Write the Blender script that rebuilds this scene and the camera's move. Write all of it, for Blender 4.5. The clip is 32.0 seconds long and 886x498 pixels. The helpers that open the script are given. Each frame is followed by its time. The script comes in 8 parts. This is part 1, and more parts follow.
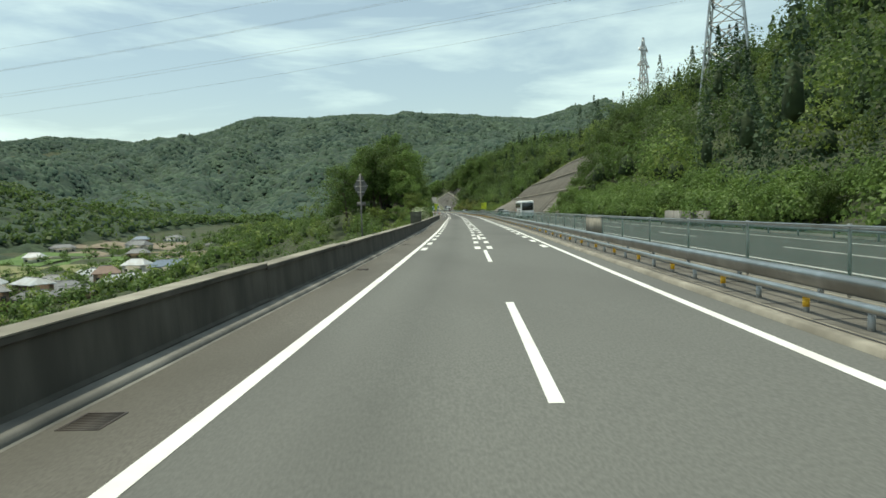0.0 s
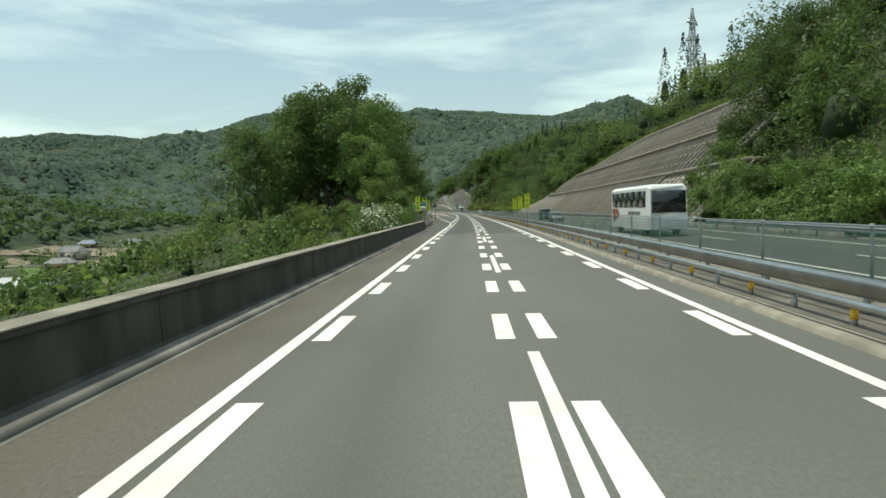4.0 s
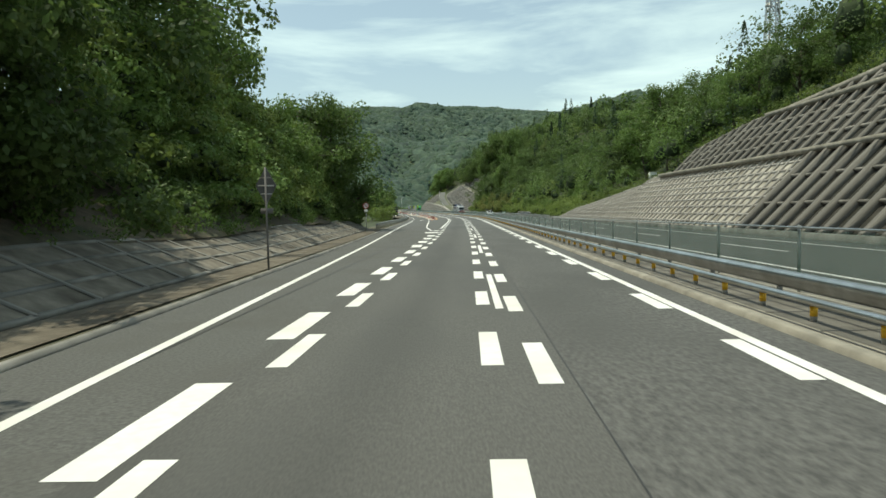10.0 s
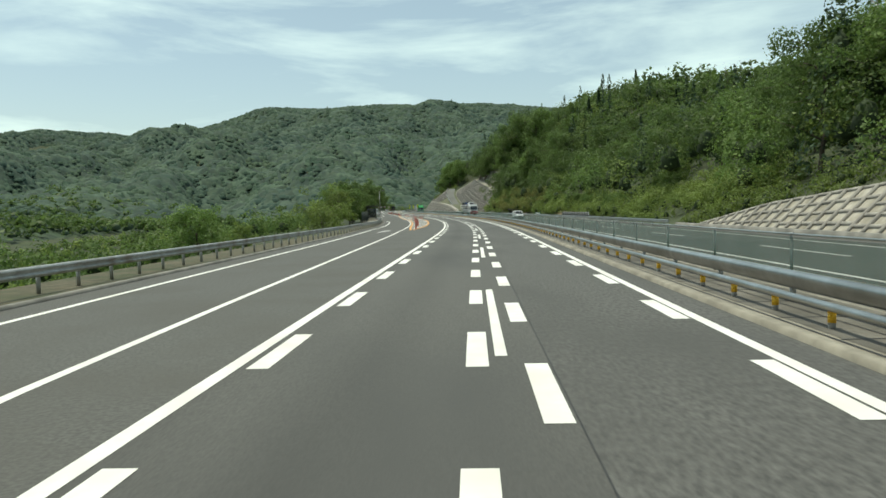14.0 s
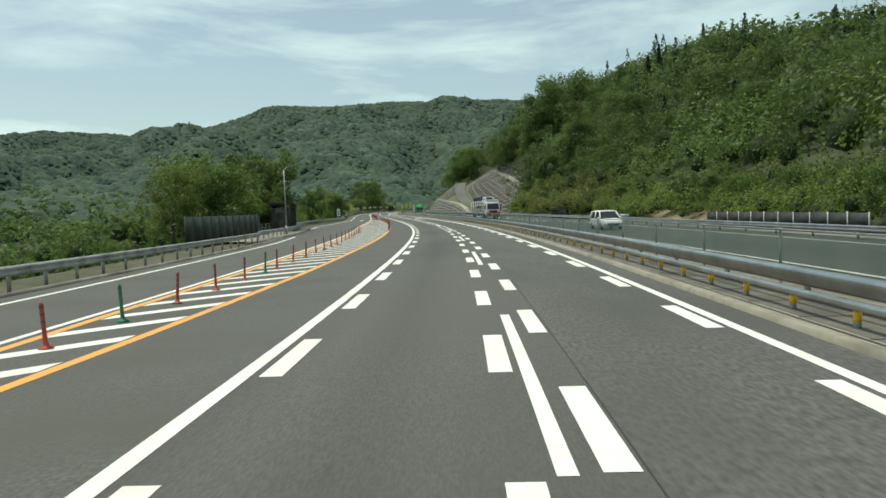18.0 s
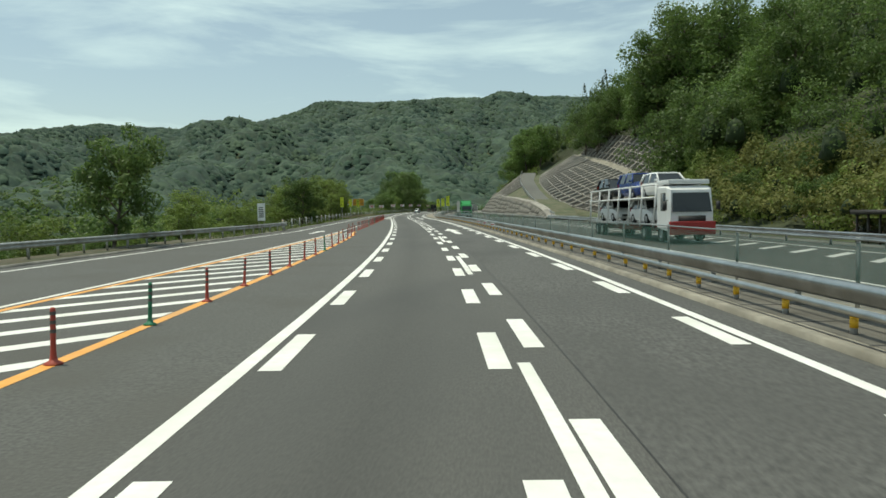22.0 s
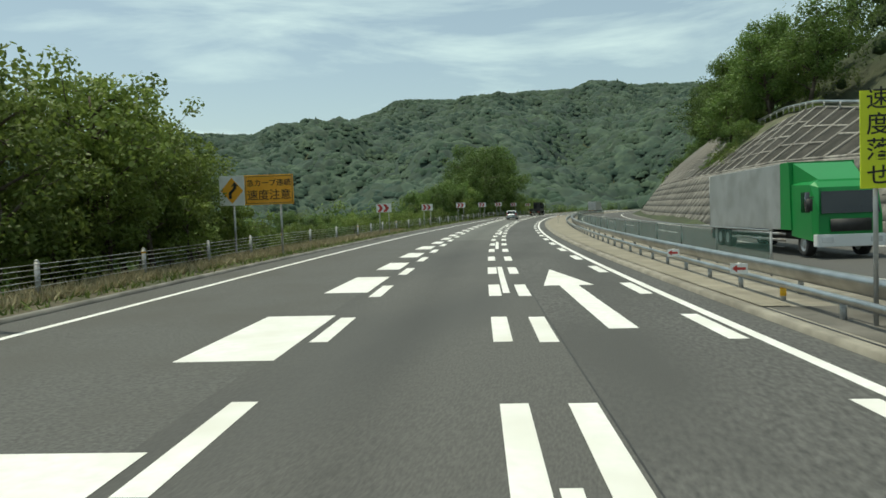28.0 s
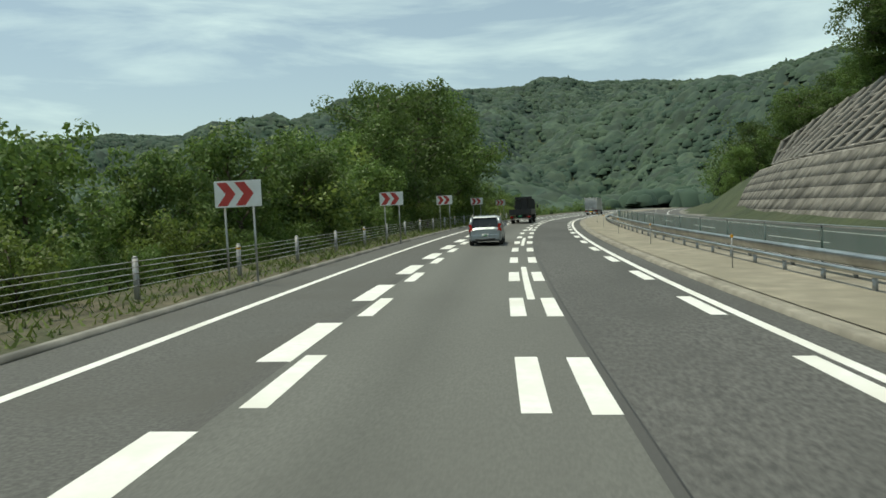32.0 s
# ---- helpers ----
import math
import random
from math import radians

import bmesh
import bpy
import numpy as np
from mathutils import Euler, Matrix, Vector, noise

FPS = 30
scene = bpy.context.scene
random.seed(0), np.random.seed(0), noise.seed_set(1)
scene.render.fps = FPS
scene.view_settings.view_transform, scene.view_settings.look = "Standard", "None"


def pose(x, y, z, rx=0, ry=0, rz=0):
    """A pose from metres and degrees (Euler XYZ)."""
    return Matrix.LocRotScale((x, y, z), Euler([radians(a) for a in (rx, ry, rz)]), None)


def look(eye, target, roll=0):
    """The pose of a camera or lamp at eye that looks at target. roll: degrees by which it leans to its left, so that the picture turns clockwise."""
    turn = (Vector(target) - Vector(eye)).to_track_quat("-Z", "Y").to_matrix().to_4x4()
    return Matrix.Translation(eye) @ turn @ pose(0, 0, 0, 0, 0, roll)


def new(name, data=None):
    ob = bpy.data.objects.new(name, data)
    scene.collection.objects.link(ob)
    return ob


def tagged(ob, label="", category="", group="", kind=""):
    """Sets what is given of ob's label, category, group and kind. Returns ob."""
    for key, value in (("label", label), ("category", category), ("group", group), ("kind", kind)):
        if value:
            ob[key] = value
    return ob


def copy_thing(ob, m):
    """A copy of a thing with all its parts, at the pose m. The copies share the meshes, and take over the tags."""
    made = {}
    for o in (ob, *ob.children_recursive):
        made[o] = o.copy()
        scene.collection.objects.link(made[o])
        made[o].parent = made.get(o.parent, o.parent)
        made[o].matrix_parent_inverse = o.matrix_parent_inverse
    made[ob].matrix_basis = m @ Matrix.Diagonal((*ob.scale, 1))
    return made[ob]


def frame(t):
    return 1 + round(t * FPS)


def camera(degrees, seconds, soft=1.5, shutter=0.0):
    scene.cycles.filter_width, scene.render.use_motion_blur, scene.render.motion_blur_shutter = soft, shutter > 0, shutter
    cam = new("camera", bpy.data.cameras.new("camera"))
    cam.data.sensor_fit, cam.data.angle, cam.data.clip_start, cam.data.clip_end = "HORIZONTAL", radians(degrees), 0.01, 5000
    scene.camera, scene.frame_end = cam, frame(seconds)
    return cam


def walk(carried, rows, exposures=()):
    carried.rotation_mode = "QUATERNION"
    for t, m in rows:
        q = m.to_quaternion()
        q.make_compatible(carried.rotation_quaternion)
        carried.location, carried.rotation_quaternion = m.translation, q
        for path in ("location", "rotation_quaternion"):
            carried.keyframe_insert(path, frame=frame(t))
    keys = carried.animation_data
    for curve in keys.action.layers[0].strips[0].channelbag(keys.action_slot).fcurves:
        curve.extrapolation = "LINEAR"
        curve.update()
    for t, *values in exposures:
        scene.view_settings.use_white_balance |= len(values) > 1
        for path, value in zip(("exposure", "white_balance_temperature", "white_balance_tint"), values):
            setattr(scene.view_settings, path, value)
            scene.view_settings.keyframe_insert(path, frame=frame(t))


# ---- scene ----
# ---- camera ----
cam = camera(65.37, 32.0, soft=1.6)
PATH = [
    (0, -1.21, -3.45, 2.22, -3.38, -3.34, 1.67),
    (0.5, -0.18, 7.20, 2.16, -3.07, -3.39, 1.76),
    (1, 0.83, 17.86, 2.11, -2.91, -3.46, 1.77),
    (1.5, 1.83, 28.53, 2.08, -2.69, -3.27, 1.59),
    (2, 2.82, 39.20, 2.06, -2.54, -3.18, 1.55),
    (2.5, 3.80, 49.85, 2.05, -2.42, -3.25, 1.42),
    (3, 4.76, 60.48, 2.03, -2.31, -3.17, 1.16),
    (3.5, 5.66, 71.10, 2.02, -2.23, -3.23, 1.28),
    (5.5, 9.02, 113.41, 2.00, -1.90, -3.36, 1.22),
    (6, 9.86, 124.04, 1.99, -1.90, -3.29, 0.99),
    (6.5, 10.70, 134.67, 1.98, -1.79, -3.43, 0.87),
    (7, 11.53, 145.29, 1.96, -1.74, -3.40, 0.75),
    (7.5, 12.37, 155.87, 1.93, -1.66, -3.37, 0.85),
    (8, 13.20, 166.42, 1.89, -1.63, -3.42, 0.97),
    (8.5, 14.00, 176.96, 1.85, -1.60, -3.32, 1.03),
    (9, 14.80, 187.49, 1.80, -1.71, -3.29, 1.18),
    (9.5, 15.63, 198.03, 1.76, -1.70, -3.34, 1.23),
    (10, 16.46, 208.57, 1.71, -1.85, -3.24, 1.36),
    (10.5, 17.30, 219.13, 1.66, -1.82, -3.32, 1.53),
    (11, 18.14, 229.71, 1.60, -1.73, -3.30, 1.56),
    (11.5, 18.95, 240.31, 1.55, -1.49, -3.27, 1.73),
    (12, 19.72, 250.93, 1.50, -1.34, -3.26, 1.94),
    (12.5, 20.45, 261.54, 1.47, -1.12, -3.17, 1.90),
    (13, 21.11, 272.14, 1.44, -0.93, -3.17, 1.87),
    (13.5, 21.72, 282.71, 1.43, -0.74, -3.27, 1.71),
    (14, 22.29, 293.26, 1.42, -0.62, -3.14, 1.48),
    (14.5, 22.84, 303.82, 1.42, -0.48, -3.16, 1.68),
    (16.5, 25.13, 345.91, 1.39, 0.12, -3.12, 1.81),
    (17, 25.63, 356.43, 1.39, 0.31, -3.15, 2.00),
    (17.5, 26.03, 366.96, 1.39, 0.46, -3.14, 1.83),
    (18, 26.35, 377.47, 1.39, 0.65, -3.06, 1.88),
    (18.5, 26.62, 387.97, 1.41, 0.87, -3.28, 1.89),
    (19, 26.78, 398.47, 1.43, 1.19, -3.28, 2.03),
    (19.5, 26.77, 408.99, 1.45, 1.59, -3.29, 2.09),
    (20, 26.58, 419.50, 1.47, 2.16, -3.31, 2.56),
    (20.5, 26.21, 430.02, 1.50, 2.81, -3.15, 1.64),
    (21, 25.67, 440.53, 1.55, 3.68, -3.10, 1.29),
    (21.5, 25.01, 451.04, 1.60, 4.37, -3.02, 0.76),
    (22, 24.21, 461.54, 1.67, 5.04, -2.95, 0.73),
    (22.5, 23.32, 472.02, 1.74, 5.73, -2.94, 0.60),
    (23, 22.31, 482.47, 1.81, 6.45, -2.82, 0.74),
    (23.5, 21.17, 492.86, 1.90, 7.17, -2.87, 1.10),
    (24, 19.93, 503.22, 1.99, 8.00, -2.91, 1.36),
    (24.5, 18.58, 513.59, 2.10, 8.66, -2.74, 1.31),
    (25, 17.15, 523.92, 2.22, 9.25, -2.70, 1.40),
    (25.5, 15.63, 534.17, 2.34, 9.81, -2.60, 1.84),
    (27.5, 8.92, 574.23, 2.71, 12.01, -2.41, 1.97),
    (28, 7.17, 584.18, 2.76, 12.18, -2.65, 2.04),
    (28.5, 5.41, 594.00, 2.82, 12.43, -2.46, 2.24),
    (29, 3.75, 603.86, 2.88, 12.68, -2.52, 2.40),
    (29.5, 2.23, 613.96, 2.95, 12.51, -2.54, 2.18),
    (30, 0.88, 624.11, 3.04, 11.79, -2.57, 1.85),
    (30.5, -0.32, 634.30, 3.13, 10.83, -2.51, 2.09),
    (31, -1.40, 644.51, 3.24, 9.90, -2.55, 2.10),
    (31.5, -2.32, 654.74, 3.35, 8.99, -2.57, 2.57),
    (32, -3.09, 664.97, 3.46, 8.13, -2.62, 2.84),
]

def carried(x, y, z, yaw, pitch, roll):
    return pose(x, y, z, 0, 0, yaw) @ pose(0, 0, 0, 90 + pitch, 0, 0) @ pose(0, 0, 0, 0, 0, -roll)


walk(cam, [(r[0], carried(*r[1:])) for r in PATH], [(0.0, -0.02, 7100, -2), (3.0, -0.06, 7100, -2), (9.0, 0.02, 7100, -2), (20.0, -0.18, 7100, -2), (28.0, -0.22, 7100, -2), (32.0, -0.22, 7100, -2)])

# ---- world and sun ----
SUN_AZ, SUN_EL = 75.0, 75.0          # degrees left of +Y, and above the horizon
world = bpy.data.worlds.new("world")
scene.world = world
world.use_nodes = True
wn, wl = world.node_tree.nodes, world.node_tree.links
sky = wn.new("ShaderNodeTexSky")
sky.sky_type, sky.sun_disc = "NISHITA", False
sky.sun_elevation, sky.sun_rotation = radians(SUN_EL), radians(-SUN_AZ)
sky.air_density, sky.dust_density, sky.ozone_density = 1.0, 1.2, 1.2
coord = wn.new("ShaderNodeTexCoord")
stretch = wn.new("ShaderNodeMapping")
stretch.inputs["Scale"].default_value = (1.5, 1.5, 8.5)
stretch.inputs["Rotation"].default_value = (0.0, 0.10, 0.6)
cloud = wn.new("ShaderNodeTexNoise")
cloud.inputs["Scale"].default_value, cloud.inputs["Detail"].default_value, cloud.inputs["Roughness"].default_value = 1.35, 9.0, 0.56
cloud.inputs["Distortion"].default_value = 0.35
ramp = wn.new("ShaderNodeValToRGB")
ramp.color_ramp.elements[0].position, ramp.color_ramp.elements[0].color = 0.46, (0.16, 0.16, 0.16, 1)
ramp.color_ramp.elements[1].position, ramp.color_ramp.elements[1].color = 0.74, (0.78, 0.78, 0.78, 1)
mixc = wn.new("ShaderNodeMix")
mixc.data_type = "RGBA"
mixc.inputs["B"].default_value = (9.0, 10.9, 11.0, 1)
wl.new(coord.outputs["Generated"], stretch.inputs["Vector"])
wl.new(stretch.outputs["Vector"], cloud.inputs["Vector"])
wl.new(cloud.outputs["Fac"], ramp.inputs["Fac"])
wl.new(ramp.outputs["Color"], mixc.inputs["Factor"])
wl.new(sky.outputs["Color"], mixc.inputs["A"])
wl.new(mixc.outputs["Result"], wn["Background"].inputs["Color"])
wn["Background"].inputs["Strength"].default_value = 0.132

sun = new("sun", bpy.data.lights.new("sun", "SUN"))
sun.data.energy, sun.data.angle, sun.data.color = 3.6, radians(0.53), (1.0, 0.95, 0.87)
ce = math.cos(radians(SUN_EL))
sun.matrix_world = look((-math.sin(radians(SUN_AZ)) * ce * 100, math.cos(radians(SUN_AZ)) * ce * 100, math.sin(radians(SUN_EL)) * 100), (0, 0, 0))

# ---- materials ----
MATS = {}


def mat(name, low, high, size=1.0, rough=0.85, metal=0.0, bump=0.0, fine=0.0, stain=None, stain_size=6.0, vary=0.0, stretch=(1, 1, 1), glow=None, through_light=0.0, spec=0.5, cells=0.0):
    """Two tones mixed by a grain of that size in metres, a large stain, a relief, and a change of value from piece to piece."""
    m = bpy.data.materials.new(name)
    m.use_nodes = True
    n, l = m.node_tree.nodes, m.node_tree.links
    b = n["Principled BSDF"]
    b.inputs["Roughness"].default_value, b.inputs["Metallic"].default_value = rough, metal
    b.inputs["Specular IOR Level"].default_value = spec
    tc = n.new("ShaderNodeTexCoord")
    mp = n.new("ShaderNodeMapping")
    mp.inputs["Scale"].default_value = stretch
    l.new(tc.outputs["Object"], mp.inputs["Vector"])
    nz = n.new("ShaderNodeTexNoise")
    nz.inputs["Scale"].default_value, nz.inputs["Detail"].default_value = 1.0 / size, 5.0
    l.new(mp.outputs["Vector"], nz.inputs["Vector"])
    cr = n.new("ShaderNodeValToRGB")
    cr.color_ramp.elements[0].position, cr.color_ramp.elements[0].color = 0.32, (*low, 1)
    cr.color_ramp.elements[1].position, cr.color_ramp.elements[1].color = 0.68, (*high, 1)
    l.new(nz.outputs["Fac"], cr.inputs["Fac"])
    out = cr.outputs["Color"]
    if stain:
        st = n.new("ShaderNodeTexNoise")
        st.inputs["Scale"].default_value, st.inputs["Detail"].default_value = 1.0 / stain_size, 4.0
        l.new(mp.outputs["Vector"], st.inputs["Vector"])
        rr = n.new("ShaderNodeValToRGB")
        rr.color_ramp.elements[0].position, rr.color_ramp.elements[1].position = 0.45, 0.7
        l.new(st.outputs["Fac"], rr.inputs["Fac"])
        mx = n.new("ShaderNodeMix")
        mx.data_type = "RGBA"
        mx.inputs["B"].default_value = (*stain, 1)
        l.new(rr.outputs["Color"], mx.inputs["Factor"])
        l.new(out, mx.inputs["A"])
        out = mx.outputs["Result"]
    if cells:
        vo = n.new("ShaderNodeTexVoronoi")
        vo.inputs["Scale"].default_value = 1.0 / cells
        l.new(tc.outputs["Object"], vo.inputs["Vector"])
        sp = n.new("ShaderNodeSeparateColor")
        l.new(vo.outputs["Color"], sp.inputs["Color"])
        vr = n.new("ShaderNodeMapRange")
        vr.inputs["To Min"].default_value, vr.inputs["To Max"].default_value = 0.74, 1.28
        l.new(sp.outputs["Red"], vr.inputs["Value"])
        hv = n.new("ShaderNodeHueSaturation")
        l.new(vr.outputs["Result"], hv.inputs["Value"])
        l.new(out, hv.inputs["Color"])
        out = hv.outputs["Color"]
    if vary:
        ge = n.new("ShaderNodeNewGeometry")
        oi = n.new("ShaderNodeObjectInfo")
        ad = n.new("ShaderNodeMath")
        ad.operation = "ADD"
        l.new(ge.outputs["Random Per Island"], ad.inputs[0])
        l.new(oi.outputs["Random"], ad.inputs[1])
        mr = n.new("ShaderNodeMapRange")
        mr.inputs["From Max"].default_value = 2.0
        mr.inputs["To Min"].default_value, mr.inputs["To Max"].default_value = 1 - vary, 1 + vary
        l.new(ad.outputs[0], mr.inputs["Value"])
        hs = n.new("ShaderNodeHueSaturation")
        l.new(mr.outputs["Result"], hs.inputs["Value"])
        l.new(out, hs.inputs["Color"])
        out = hs.outputs["Color"]
    l.new(out, b.inputs["Base Color"])
    if bump:
        bn = n.new("ShaderNodeTexNoise")
        bn.inputs["Scale"].default_value, bn.inputs["Detail"].default_value = 1.0 / (fine or size * 0.3), 4.0
        l.new(mp.outputs["Vector"], bn.inputs["Vector"])
        bp = n.new("ShaderNodeBump")
        bp.inputs["Strength"].default_value, bp.inputs["Distance"].default_value = 0.7, bump
        l.new(bn.outputs["Fac"], bp.inputs["Height"])
        l.new(bp.outputs["Normal"], b.inputs["Normal"])
    if through_light:
        tr = n.new("ShaderNodeBsdfTranslucent")
        l.new(out, tr.inputs["Color"])
        ms = n.new("ShaderNodeMixShader")
        ms.inputs["Fac"].default_value = through_light
        l.new(b.outputs["BSDF"], ms.inputs[1])
        l.new(tr.outputs["BSDF"], ms.inputs[2])
        l.new(ms.outputs["Shader"], n["Material Output"].inputs["Surface"])
    if glow:
        b.inputs["Emission Color"].default_value, b.inputs["Emission Strength"].default_value = (*glow[:3], 1), glow[3]
    MATS[name] = m
    return m


ASPHALT_BRIDGE = mat("worn_pale_asphalt", (0.105, 0.107, 0.098), (0.145, 0.147, 0.135), 0.03, 0.9, bump=0.004, fine=0.02, stain=(0.10, 0.10, 0.092), stain_size=5, stretch=(1, 0.3, 1))
ASPHALT_LEFT = mat("smooth_dark_asphalt", (0.068, 0.067, 0.063), (0.106, 0.104, 0.097), 0.025, 0.85, bump=0.004, fine=0.02, stain=(0.062, 0.062, 0.06), stain_size=4, stretch=(1, 0.25, 1))
ASPHALT_RIGHT = mat("coarse_dark_asphalt", (0.062, 0.062, 0.06), (0.125, 0.124, 0.118), 0.06, 0.95, bump=0.012, fine=0.03, stain=(0.07, 0.07, 0.067), stain_size=3, stretch=(1, 0.35, 1))
ASPHALT_OLD = mat("old_patched_asphalt", (0.07, 0.07, 0.067), (0.12, 0.12, 0.113), 0.05, 0.95, bump=0.008, fine=0.03, stain=(0.085, 0.083, 0.076), stain_size=2.5)
TAR = mat("tar_joint", (0.02, 0.02, 0.02), (0.035, 0.035, 0.034), 0.2, 0.6)
PAINT = mat("white_road_paint", (0.70, 0.70, 0.67), (0.80, 0.80, 0.77), 0.15, 0.7, bump=0.002, fine=0.02, stain=(0.66, 0.65, 0.60), stain_size=1.2)
PAINT_ORANGE = mat("orange_road_paint", (0.75, 0.33, 0.06), (0.82, 0.40, 0.10), 0.2, 0.7, stain=(0.62, 0.33, 0.12), stain_size=1.0)
CONCRETE = mat("pale_concrete", (0.21, 0.195, 0.16), (0.33, 0.305, 0.25), 0.5, 0.92, bump=0.006, fine=0.05, stain=(0.17, 0.155, 0.125), stain_size=1.5)
CONCRETE_DARK = mat("weathered_concrete", (0.16, 0.155, 0.14), (0.27, 0.26, 0.235), 0.9, 0.93, bump=0.008, fine=0.08, stain=(0.10, 0.098, 0.09), stain_size=2.2, stretch=(1, 1, 0.35), vary=0.12)
CONCRETE_FRAME = mat("grey_frame_concrete", (0.22, 0.205, 0.185), (0.38, 0.36, 0.32), 0.7, 0.93, bump=0.01, fine=0.08, stain=(0.14, 0.13, 0.115), stain_size=2.5, vary=0.15)
CONCRETE_RIB = mat("sooty_rib_concrete", (0.125, 0.116, 0.10), (0.26, 0.242, 0.212), 0.6, 0.94, bump=0.015, fine=0.08, stain=(0.075, 0.07, 0.058), stain_size=1.6, vary=0.25)
# near black: moss, and the deep shade between ribs put into the colour
CONCRETE_INFILL = mat("shade_darkened_mossy_concrete", (0.024, 0.022, 0.018), (0.062, 0.056, 0.046), 0.9, 0.96, bump=0.03, fine=0.2, stain=(0.018, 0.018, 0.012), stain_size=3.5)
STEEL = mat("galvanised_steel", (0.42, 0.42, 0.41), (0.54, 0.54, 0.53), 0.4, 0.34, metal=1.0, stain=(0.33, 0.32, 0.30), stain_size=1.5)
STEEL_DULL = mat("dull_galvanised_steel", (0.36, 0.37, 0.37), (0.48, 0.49, 0.49), 0.3, 0.55, metal=0.6, stain=(0.25, 0.22, 0.19), stain_size=1.0)
STEEL_DARK = mat("dark_brown_painted_steel", (0.035, 0.028, 0.024), (0.055, 0.045, 0.04), 0.4, 0.6)
YELLOW_TAPE = mat("yellow_reflective_tape", (0.78, 0.42, 0.02), (0.85, 0.50, 0.04), 0.1, 0.5)
SOIL = mat("brown_soil", (0.16, 0.115, 0.075), (0.30, 0.23, 0.16), 0.7, 0.97, bump=0.03, fine=0.12, stain=(0.21, 0.20, 0.12), stain_size=3)
SAND = mat("sandy_gravel", (0.20, 0.18, 0.14), (0.31, 0.28, 0.215), 0.8, 0.97, bump=0.01, fine=0.06, stain=(0.22, 0.20, 0.15), stain_size=2.2)
FOREST_FLOOR = mat("forest_floor", (0.03, 0.042, 0.018), (0.062, 0.078, 0.034), 4.0, 0.97, bump=0.3, fine=1.2, stain=(0.05, 0.055, 0.03), stain_size=18)
# bluish and paled: the haze of distance is put into these three colours
FOREST_FAR = mat("haze_tinted_forest", (0.030, 0.054, 0.040), (0.066, 0.100, 0.062), 9.0, 0.95, stain=(0.022, 0.042, 0.034), stain_size=80, cells=15.0)
LEAF_RANGE = mat("haze_tinted_range_leaves", (0.043, 0.072, 0.051), (0.080, 0.112, 0.071), 45.0, 0.95, stain=(0.044, 0.072, 0.060), stain_size=120, vary=0.22, spec=0.15)
LEAF_FAR = mat("haze_tinted_leaves", (0.044, 0.072, 0.052), (0.080, 0.116, 0.070), 60.0, 0.9, stain=(0.034, 0.058, 0.045), stain_size=110, vary=0.3, spec=0.2)
FOREST_CROWN = mat("wooded_hill_canopy", (0.018, 0.034, 0.018), (0.048, 0.074, 0.036), 5.0, 0.95, bump=0.8, fine=1.5, stain=(0.036, 0.062, 0.034), stain_size=30, cells=8.0)
# dark from grime, and from the road face's shade put into the colour
PARAPET = mat("shaded_grimy_parapet_concrete", (0.05, 0.046, 0.038), (0.105, 0.098, 0.084), 0.8, 0.93, bump=0.008, fine=0.08, stain=(0.034, 0.032, 0.027), stain_size=1.3, stretch=(1, 1, 0.3), vary=0.1)
BARK = mat("grey_brown_bark", (0.07, 0.055, 0.042), (0.14, 0.115, 0.09), 0.25, 0.95, bump=0.02, fine=0.06, stretch=(1, 1, 0.2))
LEAF_A = mat("fresh_green_leaves", (0.10, 0.165, 0.042), (0.155, 0.235, 0.06), 2.5, 0.55, vary=0.45, through_light=0.42, spec=0.35)
LEAF_B = mat("deep_green_leaves", (0.078, 0.128, 0.036), (0.125, 0.186, 0.052), 2.5, 0.55, vary=0.4, through_light=0.5, spec=0.35)
LEAF_C = mat("yellow_green_leaves", (0.13, 0.185, 0.042), (0.19, 0.25, 0.062), 2.5, 0.55, vary=0.4, through_light=0.45, spec=0.35)
LEAF_D = mat("dark_conifer_needles", (0.036, 0.066, 0.034), (0.06, 0.098, 0.046), 2.0, 0.7, vary=0.35, through_light=0.15, spec=0.3)
LEAF_DRY = mat("olive_bamboo_leaves", (0.11, 0.13, 0.035), (0.19, 0.19, 0.06), 2.0, 0.7, vary=0.4, through_light=0.35, spec=0.3)
BLOSSOM = mat("white_blossom", (0.34, 0.37, 0.24), (0.5, 0.52, 0.36), 1.0, 0.8, vary=0.3)

# ---- the road's line ----
# heading of the road in degrees every 30 m from -40 m, its rise every 60 m
HEAD = [-5.56, -5.55, -5.38, -5.29, -4.35, -4.65, -4.50, -4.42, -3.83, -4.11, -3.84, -3.04, -3.46, -3.25, -1.58, 0.30, 2.50, 5.42, 7.67, 8.72, 9.62, 9.44, 8.01, 5.72, 3.21, 0.27, -2.79, -6.09, -9.23, -12.13, -14.92, -17.66]
RISE = [0.43, 0.07, 0.0, -0.02, -0.25, -0.56, -0.6, -0.63, -0.49, -0.08, 0.6, 0.93, 1.55, 2.3, 2.4, 2.9]
DS = 2.0
SS = np.arange(-400.0, 1300.1, DS)
hd = np.radians(np.interp(SS, np.arange(-40.0, 900.0, 30.0), HEAD))
hd = np.convolve(np.pad(hd, 7, mode="edge"), np.ones(15) / 15, "valid")
RX = np.concatenate([[0], np.cumsum(-np.sin((hd[1:] + hd[:-1]) / 2))]) * DS
RY = np.concatenate([[0], np.cumsum(np.cos((hd[1:] + hd[:-1]) / 2))]) * DS
RX, RY = RX - np.interp(0, SS, RX), RY - np.interp(0, SS, RY)


